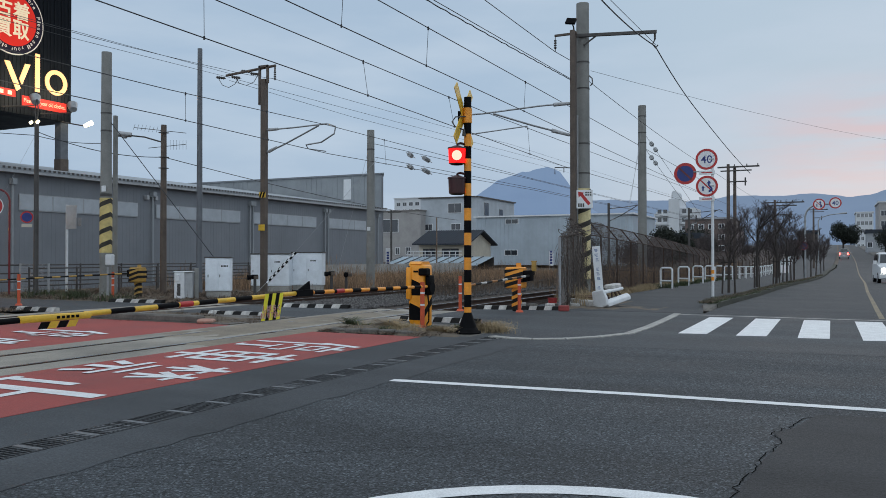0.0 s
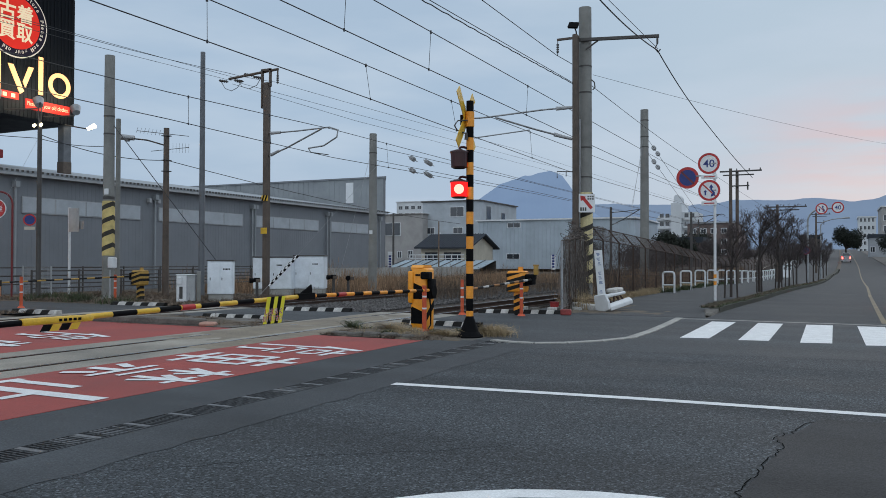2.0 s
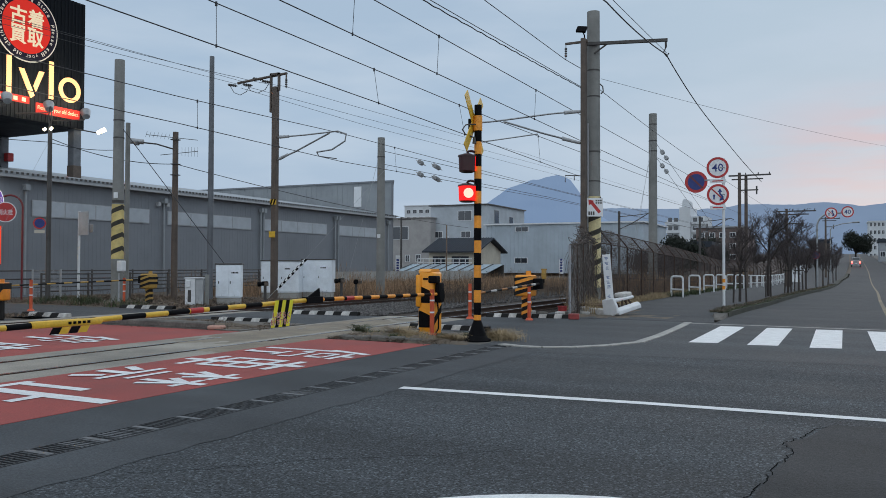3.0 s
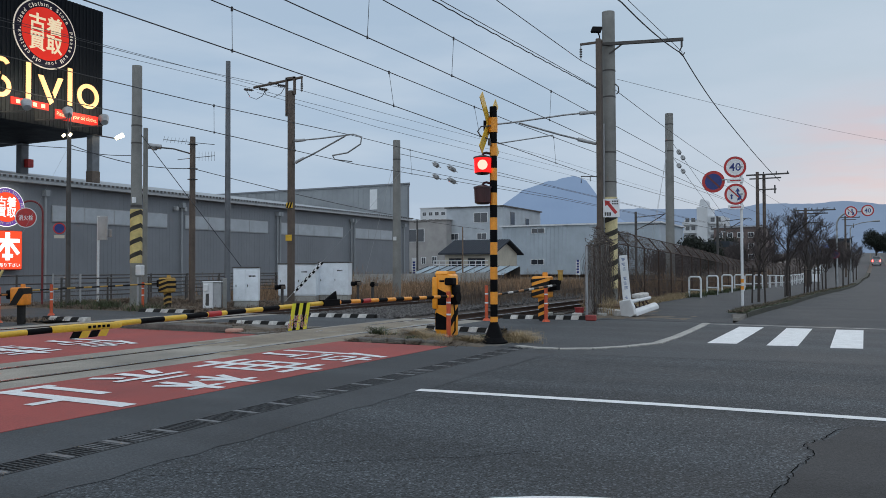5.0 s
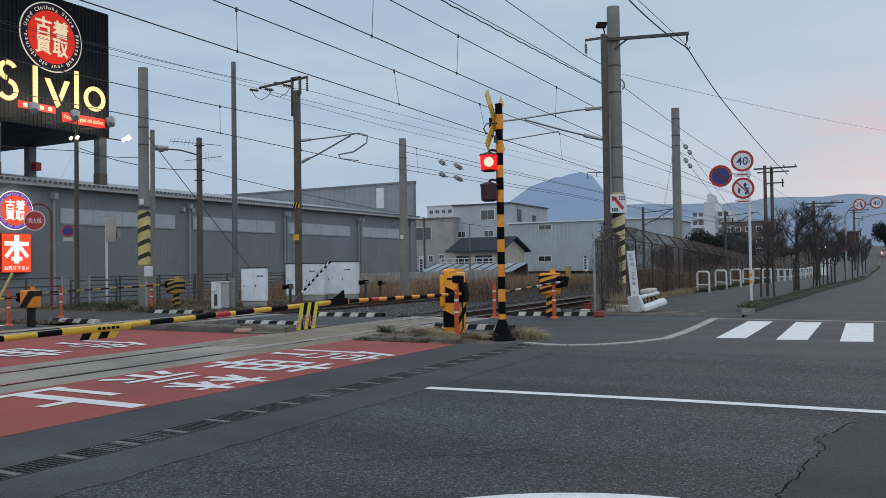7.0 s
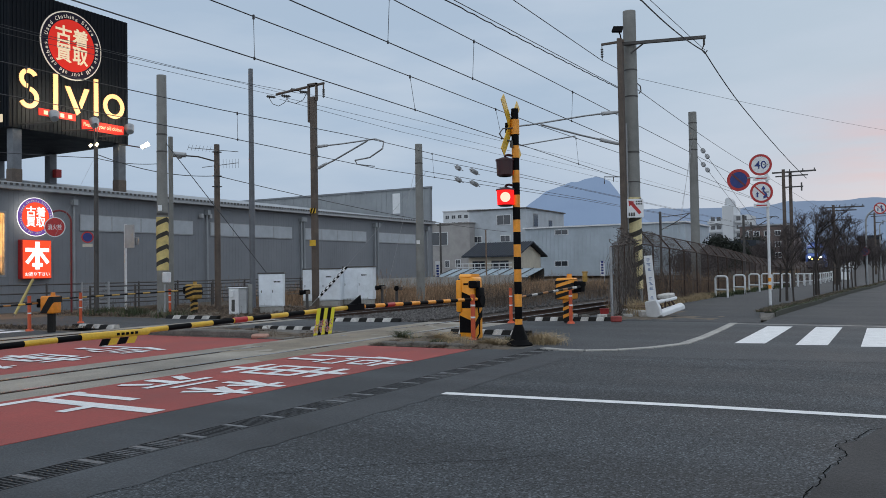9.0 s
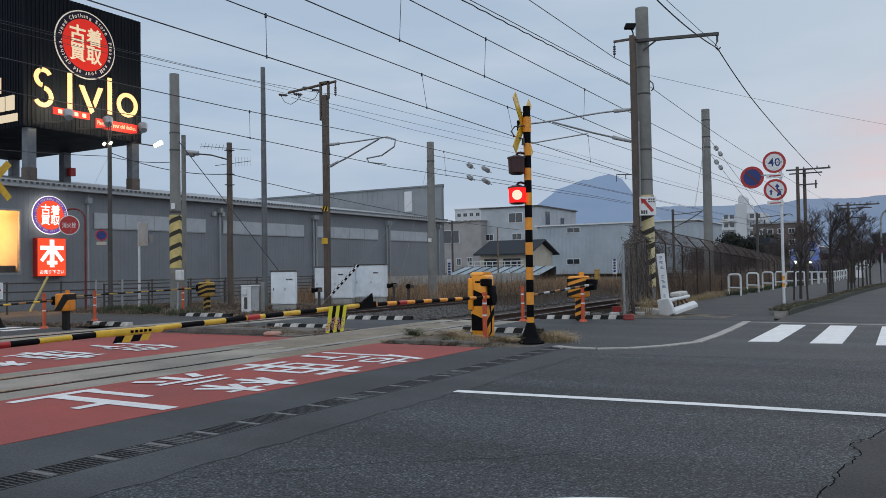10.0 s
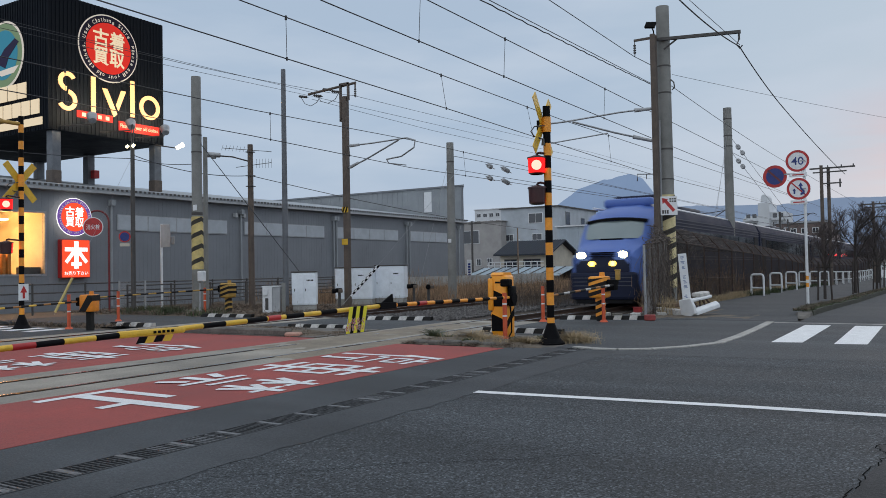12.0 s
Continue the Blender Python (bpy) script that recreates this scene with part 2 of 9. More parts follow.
M_GREEN = mat("weeds", (0.058, 0.074, 0.034), 0.85, var=0.2, scale=1, bump=0, stain=0.4, island=0.5)
M_LEAF = mat("evergreen_leaves", (0.020, 0.025, 0.017), 0.8, var=0.2, scale=1, bump=0, stain=0.3, island=0.5)
M_BALLAST = mat("ballast_stones", (0.115, 0.108, 0.104), 0.9, var=0.25, bump=0.3, island=0.45)
M_TRAINBLUE = mat("train_blue_paint", (0.105, 0.18, 0.48), 0.35, spec=0.3, metal=0.0, var=0.04, scale=1.5, bump=0, stain=0.08)
M_TRAINSIDE = mat("train_side_paint", (0.020, 0.025, 0.050), 0.6, spec=0.12, var=0.04, scale=1.5, bump=0, stain=0.1)
M_TRAINROOF = mat("train_roof", (0.062, 0.066, 0.085), 0.6, metal=0.0, var=0.06, scale=1.5, bump=0)
M_TRAINDARK = mat("train_underframe", (0.010, 0.010, 0.012), 0.7, var=0.2, spec=0.2)
M_BILLBOARD = mat("dark_billboard_sheet", (0.0062, 0.0085, 0.013), 0.7, var=0.1, scale=1, stain=0.2, spec=0.12)
G_RED = glow("lit_red_lens", (1.0, 0.012, 0.012), 1.5)
G_REDCORE = glow("lit_lamp_core", (1.0, 0.24, 0.18), 3.4)
G_LETTER = glow("lit_cream_letters", (1.0, 0.58, 0.24), 1.35)
G_LETTERDIM = glow("lit_pale_letters", (0.86, 0.70, 0.48), 0.75)
G_SIGNRED = glow("lit_red_sign", (1.0, 0.085, 0.03), 0.95)
G_SIGNWHITE = glow("lit_white_sign", (1.0, 0.96, 0.92), 1.3)
G_BOARDRED = glow("board_red", (0.62, 0.025, 0.015), 0.8)
G_BOARDNAVY = glow("board_navy", (0.03, 0.02, 0.07), 0.3)
G_BOARDWHITE = glow("board_white", (0.75, 0.68, 0.60), 0.6)
G_BOARDGREEN = glow("board_green", (0.28, 0.40, 0.22), 0.35)
G_BOARDTEAL = glow("board_teal", (0.06, 0.35, 0.50), 0.35)
G_SHOP = glow("shop_lamp", (1.0, 0.52, 0.17), 32.0)
G_HEAD = glow("headlamp", (1.0, 0.84, 0.36), 20.0)
G_HEADWARM = glow("warm_headlamp", (1.0, 0.66, 0.10), 7.0)
G_TAIL = glow("tail_lamp", (1.0, 0.03, 0.025), 25.0)
G_STREET = glow("street_lamp_glow", (1.0, 0.86, 0.55), 5.0)


def add(bm, verts, faces, mi=0):
    vs = [bm.verts.new(v) for v in verts]
    for f in faces:
        try:
            q = bm.faces.new([vs[i] for i in f])
            q.material_index = mi
        except ValueError:
            pass
    return vs


BOXF = [(0, 3, 2, 1), (4, 5, 6, 7), (0, 1, 5, 4), (1, 2, 6, 5), (2, 3, 7, 6), (3, 0, 4, 7)]


def box(bm, x0, x1, y0, y1, z0, z1, mi=0, m=None):
    vs = [(x0, y0, z0), (x1, y0, z0), (x1, y1, z0), (x0, y1, z0), (x0, y0, z1), (x1, y0, z1), (x1, y1, z1), (x0, y1, z1)]
    if m is not None:
        vs = [m @ Vector(v) for v in vs]
    add(bm, vs, BOXF, mi)


def rbox(x0, x1, y0, y1, z0, z1, r=0.015, seg=2):
    """A box with rounded edges, as a bmesh of its own."""
    bm = bmesh.new()
    box(bm, x0, x1, y0, y1, z0, z1)
    bmesh.ops.bevel(bm, geom=list(bm.edges), offset=r, segments=seg, affect="EDGES", profile=0.5)
    return bm


def tube(bm, p0, p1, r0, r1=None, n=8, mi=0, caps=True):
    p0, p1 = Vector(p0), Vector(p1)
    r1 = r0 if r1 is None else r1
    d = (p1 - p0)
    if d.length < 1e-6:
        return
    q = d.to_track_quat("Z", "Y")
    vs = []
    for p, r in ((p0, r0), (p1, r1)):
        for k in range(n):
            a = 2 * math.pi * k / n
            vs.append(p + q @ Vector((r * math.cos(a), r * math.sin(a), 0)))
    fs = [(k, (k + 1) % n, n + (k + 1) % n, n + k) for k in range(n)]
    if caps:
        fs += [tuple(reversed(range(n))), tuple(range(n, 2 * n))]
    add(bm, vs, fs, mi)


def path_tube(bm, pts, r, n=6, mi=0):
    """One unbroken tube through the points."""
    pts = [Vector(p) for p in pts]
    prev = first = None
    for i, p in enumerate(pts):
        d = (pts[min(i + 1, len(pts) - 1)] - pts[max(i - 1, 0)]).normalized()
        u = d.cross(Vector((0, 0, 1)))
        u = u.normalized() if u.length > 0.05 else d.cross(Vector((0, 1, 0))).normalized()
        v = d.cross(u).normalized()
        cur = [bm.verts.new(p + (u * math.cos(2 * math.pi * k / n) + v * math.sin(2 * math.pi * k / n)) * r) for k in range(n)]
        if prev:
            shift = min(range(n), key=lambda s: sum((cur[(k + s) % n].co - prev[k].co).length for k in range(n)))
            cur = cur[shift:] + cur[:shift]
            for k in range(n):
                bm.faces.new((prev[k], prev[(k + 1) % n], cur[(k + 1) % n], cur[k])).material_index = mi
        else:
            first = cur
        prev = cur
    bm.faces.new(tuple(reversed(first))).material_index = mi
    bm.faces.new(tuple(prev)).material_index = mi


def prism(bm, pts, y0, y1, axis="y", mi=0):
    """A flat outline (a, b) pushed from y0 to y1 along the axis."""
    k = len(pts)

    def place(a, b, d):
        return {"y": (a, d, b), "x": (d, a, b), "z": (a, b, d)}[axis]

    vs = [place(a, b, y0) for a, b in pts] + [place(a, b, y1) for a, b in pts]
    fs = [(i, (i + 1) % k, k + (i + 1) % k, k + i) for i in range(k)] + [tuple(reversed(range(k))), tuple(range(k, 2 * k))]
    add(bm, vs, fs, mi)


def mesh_of(bm, name, mats, smooth=False):
    bmesh.ops.recalc_face_normals(bm, faces=bm.faces)
    me = bpy.data.meshes.new(name)
    bm.to_mesh(me)
    bm.free()
    for q in (mats if isinstance(mats, (list, tuple)) else [mats]):
        me.materials.append(q)
    if smooth:
        me.shade_smooth()
        me.set_sharp_from_angle(angle=radians(40))
    return me


def part(name, bm, material, parent, label="", smooth=False):
    ob = new(name, mesh_of(bm, name, material, smooth))
    ob.parent = parent
    if label:
        tagged(ob, label)
    return ob


def solid(name, bm, material, label, category, group="", kind="", at=None, smooth=False):
    ob = new(name, mesh_of(bm, name, material, smooth))
    if at is not None:
        ob.matrix_basis = at
    return tagged(ob, label, category, group, kind)


def thing(name, label, category, at=None, group="", kind=""):
    ob = new(name)
    ob.empty_display_size = 0.2
    if at is not None:
        ob.matrix_basis = at
    return tagged(ob, label, category, group, kind)


def sheet(name, x0, x1, y0, y1, z, material, label, step=None):
    bm = bmesh.new()
    box(bm, x0, x1, y0, y1, z - 0.06, z)
    return solid(name, bm, material, label, "ground", kind="structure")


def text_bm(body, size=1.0, extrude=0.0, offset=0.0, bm=None, m=None, mi=0, fit=None):
    """Lettering in the built-in font, centred on its origin in x and y; fit: its width and height."""
    c = bpy.data.curves.new("lettering", "FONT")
    c.body, c.size, c.extrude, c.offset = body, size, extrude, offset
    c.align_x, c.resolution_u = "CENTER", 3
    ob = new("lettering", c)
    bpy.context.view_layer.update()
    me = bpy.data.meshes.new_from_object(ob.evaluated_get(bpy.context.evaluated_depsgraph_get()))
    bpy.data.objects.remove(ob)
    bpy.data.curves.remove(c)
    co = np.array([v.co[:] for v in me.vertices]) if len(me.vertices) else np.zeros((1, 3))
    lo, hi = co.min(0), co.max(0)
    mid = (lo + hi) / 2
    s = Matrix.Diagonal((fit[0] / (hi[0] - lo[0]), fit[1] / (hi[1] - lo[1]), 1, 1)) if fit else Matrix.Identity(4)
    me.transform((m or Matrix.Identity(4)) @ s @ Matrix.Translation((-mid[0], -mid[1], 0)))
    bm = bm or bmesh.new()
    k = len(bm.faces)
    bm.from_mesh(me)
    bm.faces.ensure_lookup_table()
    for f in bm.faces[k:]:
        f.material_index = mi
    bpy.data.meshes.remove(me)
    return bm


def disc(bm, centre, normal, r, thick, n=32, mi=0):
    c, d = Vector(centre), Vector(normal).normalized()
    tube(bm, c - d * thick, c, r, r, n, mi)


def ring(bm, centre, normal, r0, r1, thick, n=32, mi=0):
    c = Vector(centre)
    q = Vector(normal).to_track_quat("Z", "Y")
    vs, fs = [], []
    for k in range(n):
        a = 2 * math.pi * k / n
        for r, z in ((r0, 0), (r1, 0), (r1, -thick), (r0, -thick)):
            vs.append(c + q @ Vector((r * math.cos(a), r * math.sin(a), z)))
    for k in range(n):
        o, p = 4 * k, 4 * ((k + 1) % n)
        for i in range(4):
            fs.append((o + i, p + i, p + (i + 1) % 4, o + (i + 1) % 4))
    add(bm, vs, fs, mi)


def facing(p, direction, up=(0, 0, 1)):
    """A pose at p whose z axis is the direction and whose y axis is as near to up as may be (for lettering on a wall)."""
    z = Vector(direction).normalized()
    x = Vector(up).cross(z).normalized()
    y = z.cross(x)
    return Matrix.Translation(p) @ Matrix((x, y, z)).transposed().to_4x4()


# ---- the ground, the roads and the tracks ----
def rise(y):
    """The land dips a little past the crossing, then climbs towards the hills."""
    if y < 40:
        return 0.0
    u, a = min(1.0, (y - 40) / 40), max(0.0, y - 85)
    return -0.35 * u * u * (3 - 2 * u) + 0.024 * a * min(1.0, a / 40)


def lerp_table(table, y):
    if y <= table[0][0]:
        return table[0][1]
    for (a, u), (b, v) in zip(table, table[1:]):
        if y <= b:
            return u + (v - u) * (y - a) / (b - a)
    return table[-1][1]


KERB_LINE = [(20, -2.68), (24, -2.58), (29, -2.22), (35, -1.97), (42, -1.57), (50, -1.1), (60, -0.85), (78, -0.55), (100, -0.02), (112, 0.7), (140, 1.2), (177, 1.6), (400, 3.0)]
CENTRE_LINE = [(20, 0.98), (24, 1.06), (35, 1.27), (50, 1.68), (72, 2.2), (106, 2.85), (140, 3.4), (190, 3.9), (400, 6.0)]


def kerb_x(y):
    return lerp_table(KERB_LINE, y)


def strip(name, ys, left, right, up, material, label, thick=0.05, category="ground"):
    """A band of ground that follows the land between two lines."""
    bm = bmesh.new()
    rows = []
    for y in ys:
        z = rise(y) + up
        rows.append([bm.verts.new(v) for v in ((left(y), y, z), (right(y), y, z), (right(y), y, z - thick), (left(y), y, z - thick))])
    for a, b in zip(rows, rows[1:]):
        for i in range(4):
            j = (i + 1) % 4
            bm.faces.new((a[i], b[i], b[j], a[j]))
    bm.faces.new(rows[0])
    bm.faces.new(tuple(reversed(rows[-1])))
    return solid(name, bm, material, label, category, kind="structure")


def spread(a, b, n):
    return [a + (b - a) * k / n for k in range(n + 1)]


def build_ground():
    bm = bmesh.new()
    xs = [-1500, -400, -150, -60, -20, -17.8, -17.6, -7.75, -7.6, 0, 20, 60, 150, 400, 1500]
    ys = [-400, -100, -30, 0, 17.8, 17.95, 40, 45, 50, 55, 60, 65, 70, 75, 80, 90, 100, 112, 125, 150, 250, 400, 900, 2500]
    grid = [[bm.verts.new((x, y, rise(min(y, 420)) - (0.32 if -17.7 < x < -7.7 and y > 17.9 else 0.10))) for x in xs] for y in ys]
    for a, b in zip(grid, grid[1:]):
        for i in range(len(xs) - 1):
            bm.faces.new((a[i], a[i + 1], b[i + 1], b[i]))
    solid("ground", bm, M_EARTH, "dry earth with patchy weeds around the railway", "ground", kind="structure")


build_ground()
FAR = spread(19.5, 45, 8) + spread(50, 110, 12) + spread(125, 400, 11)
# junction in front of the crossing, and the main road that leads off beside the railway
sheet("road_1", -4.80, 14, -14, 19.6, 0.0, M_ASPHALT, "worn grey asphalt road junction with pale stone flecks")
strip("road_2", FAR, lambda y: kerb_x(y), lambda y: lerp_table(CENTRE_LINE, y) + 3.6, 0.0, M_ASPHALT3, "grey asphalt main road that runs beside the railway")
strip("pavement_right", FAR, lambda y: lerp_table(CENTRE_LINE, y) + 3.6, lambda y: lerp_table(CENTRE_LINE, y) + 6.4, 0.1, M_CONC_DARK, "grey pavement along the far side of the main road")
# darker strip between the drain and the red paving
sheet("road_3", -6.08, -5.10, -14, 12.15, 0.0, M_ASPHALT_STRIP, "dark smooth asphalt strip beside the drain")
sheet("road_4", -5.10, -4.80, -14, -3.0, 0.0, M_ASPHALT2, "dark smooth asphalt strip beside the drain")
# red no-stopping fields on both sides of the near track
sheet("pavement_red_near", -8.22, -6.08, -14, 11.75, 0.004, M_RED, "brick-red anti-skid paving before the track")
sheet("pavement_red_far", -14.55, -10.5, -14, 12.25, 0.0, M_RED, "brick-red anti-skid paving beyond the near track")
sheet("road_5", -24.5, -17.0, -14, 12.4, 0.0, M_ASPHALT2, "dark asphalt road beyond the railway")
# footpath across the tracks
sheet("pavement_path_near", -8.22, -4.80, 14.35, 19.6, 0.0, M_ASPHALT2, "dark asphalt footpath to the level crossing")
sheet("pavement_path_mid", -14.55, -10.5, 14.35, 17.6, 0.0, M_ASPHALT2, "dark asphalt footpath between the tracks")
sheet("pavement_path_far", -24.5, -17.0, 13.6, 17.2, 0.0, M_ASPHALT2, "dark asphalt footpath beyond the tracks")
sheet("pavement_verge_near", -8.22, -5.36, 12.15, 14.35, -0.004, M_CONC_DARK, "dirty concrete verge with dry weeds")
sheet("pavement_verge_far", -14.55, -10.5, 12.25, 14.35, 0.02, M_CONC_DARK, "dirty concrete verge between road and footpath")
# pavement beside the main road
strip("pavement_left", FAR, lambda y: -7.3, lambda y: kerb_x(y) - 0.52 * min(1.0, max(0.0, (y - 21.5) / 1.2)), 0.006, M_ASPHALT3, "grey asphalt pavement with a grassy edge")


def slab(name, x0, x1, y0, y1):
    sheet(name, x0, x1, y0, y1, 0.0, M_SLAB, "stained concrete track slab of the level crossing")


RAIL_1 = (-8.86, -9.96)
RAIL_2 = (-15.15, -16.25)
for tag, rails, x0, x1 in (("near", RAIL_1, -10.5, -8.22), ("far", RAIL_2, -17.0, -14.55)):
    edges = [x1]
    for r in rails:
        edges += [r + 0.11, r - 0.05] if r == rails[0] else [r + 0.05 + 0.06, r - 0.05]
    edges.append(x0)
    for k, (a, b) in enumerate(zip(edges[0::2], edges[1::2])):
        slab(f"pavement_track_{tag}_{k + 1}", b, a, -14, 17.9)
    sheet(f"pavement_track_bed_{tag}", x0, x1, -14, 18.0, -0.075, M_CONC_DARK, "dark flangeway bed under the rails")


def rail_profile(x):
    return [(x - 0.06, -0.15), (x + 0.06, -0.15), (x + 0.06, -0.135), (x + 0.012, -0.12), (x + 0.012, -0.045), (x + 0.033, -0.035), (x + 0.033, 0.0), (x - 0.033, 0.0), (x - 0.033, -0.035), (x - 0.012, -0.045), (x - 0.012, -0.12), (x - 0.06, -0.135)]


def build_rails():
    for rails in (RAIL_1, RAIL_2):
        lift = 0.0 if rails is RAIL_1 else 0.012
        for x in rails:
            bm = bmesh.new()
            ys = [-14, 18.0, 40, 48, 55, 62, 70, 80, 90, 100, 112, 125, 200, 420]
            prev = None
            for y in ys:
                cur = [bm.verts.new((a, y, b + rise(y) + 0.003 + lift)) for a, b in rail_profile(x)]
                if prev:
                    k = len(cur)
                    for i in range(k):
                        f = bm.faces.new((prev[i], cur[i], cur[(i + 1) % k], prev[(i + 1) % k]))
                        f.material_index = 0 if i in (6,) else 1
                prev = cur
            solid("rail", bm, [M_RAIL, M_RUST], "steel rail with a worn shiny head and rusty web", "rail", "rails of the crossing", "structure")


build_rails()


def stones(name, x0, x1, y0, y1, z, count, size, material, label):
    r = random.Random(name)
    verts, faces = [], []
    for _ in range(count):
        x, y = r.uniform(x0, x1), y0 + (y1 - y0) * r.random() ** 1.6
        s = size * r.uniform(0.6, 1.4)
        zz = z(x, y) + r.uniform(-0.3, 0.4) * s
        k = len(verts)
        e = Euler((r.uniform(0, 6), r.uniform(0, 6), r.uniform(0, 6))).to_matrix()
        for v in ((1, 0, 0), (-1, 0, 0), (0, 0.8, 0), (0, -0.8, 0), (0, 0, 0.7), (0, 0, -0.7)):
            verts.append(tuple(Vector((x, y, zz)) + (e @ Vector(v)) * s))
        for f in ((0, 2, 4), (2, 1, 4), (1, 3, 4), (3, 0, 4), (2, 0, 5), (1, 2, 5), (3, 1, 5), (0, 3, 5)):
            faces.append(tuple(k + i for i in f))
    me = bpy.data.meshes.new(name)
    me.from_pydata(verts, [], faces)
    me.materials.append(material)
    ob = new(name, me)
    return tagged(ob, label, "ballast", kind="stuff")


M_SLEEPER = mat("grimy_sleeper", (0.062, 0.050, 0.042), 0.9, var=0.3, scale=3, stain=0.4)


def build_track_beds():
    def bed(name, x0, x1, y0, crest):
        bm = bmesh.new()
        ys = [y0, 30, 40, 48, 55, 62, 70, 80, 90, 100, 112, 125, 200, 420]
        prof = [(x0 - 0.5, -0.16), (x0, crest), (x1, crest), (x1 + 0.5, -0.16)]
        prev = None
        for y in ys:
            cur = [bm.verts.new((a, y, b + rise(y))) for a, b in prof]
            if prev:
                for i in range(3):
                    bm.faces.new((prev[i], prev[i + 1], cur[i + 1], cur[i]))
            prev = cur
        solid(name, bm, M_BALLAST_BROWN, "brown ballast bed under the track", "ballast", kind="structure")

    bed("ground_ballast_near", -10.9, -7.9, 18.0, -0.19)
    bed("ground_ballast_far", -17.3, -14.2, 18.0, -0.17)
    bed("ground_ballast_middle", -13.7, -11.4, 17.65, -0.07)
    stones("ballast_near_track", -11.2, -7.8, 18.1, 44, lambda x, y: -0.18 + rise(y), 9000, 0.035, M_BALLAST_BROWN, "loose grey-brown ballast stones along the near track")
    stones("ballast_middle", -14.6, -11.2, 17.7, 40, lambda x, y: -0.05 + rise(y), 9000, 0.045, M_BALLAST, "loose grey ballast stones between the two tracks")
    stones("ballast_far_track", -17.6, -14.2, 18.0, 44, lambda x, y: -0.16 + rise(y), 6000, 0.04, M_BALLAST_BROWN, "loose grey-brown ballast stones along the far track")
    for cx in (-9.41, -15.7):
        bm = bmesh.new()
        box(bm, -1.0, 1.0, -0.11, 0.11, -0.06, 0.0)
        me = mesh_of(bm, "sleeper", M_SLEEPER)
        for k in range(60):
            y = 18.4 + 0.62 * k
            ob = new("sleeper", me)
            ob.matrix_basis = pose(cx, y, rise(y) - 0.145)
            tagged(ob, "grey concrete railway sleeper in the ballast", "sleeper", "sleepers of the tracks", "structure")


build_track_beds()


# ---- painted markings ----
def ribbon(bm, pts, width, z=0.004, z0=0.0):
    """A painted line of the given width along points on the ground."""
    n = len(pts)
    lo, hi = [], []
    for i, p in enumerate(pts):
        a, b = Vector(pts[max(0, i - 1)]), Vector(pts[min(n - 1, i + 1)])
        d = (b - a).normalized()
        s = Vector((-d.y, d.x)) * width / 2
        q = Vector(p)
        lo.append(bm.verts.new((q.x - s.x, q.y - s.y, rise(q.y) + z)))
        hi.append(bm.verts.new((q.x + s.x, q.y + s.y, rise(q.y) + z)))
    for i in range(n - 1):
        bm.faces.new((lo[i], lo[i + 1], hi[i + 1], hi[i]))


def marking(name, bm, material, label, group=""):
    solid(name, bm, material, label, "road marking", group, "structure")


def quad_mark(name, pts, material, label, group="", z=0.004):
    bm = bmesh.new()
    add(bm, [(x, y, z + rise(y)) for x, y in pts], [tuple(range(len(pts)))])
    marking(name, bm, material, label, group)


M_ASPHALT_PALE = asphalt("patched_asphalt", (0.034, 0.0355, 0.0375), 0.3, 0.35, chips=0.15)
M_ASPHALT_ZEBRA = asphalt("pale_asphalt", (0.064, 0.0695, 0.075), 0.35, 0.4, streaks=0.2, chips=0.3)
M_CRACK = mat("crack_shadow", (0.012, 0.012, 0.012), 1.0, bump=0, spec=0.0)


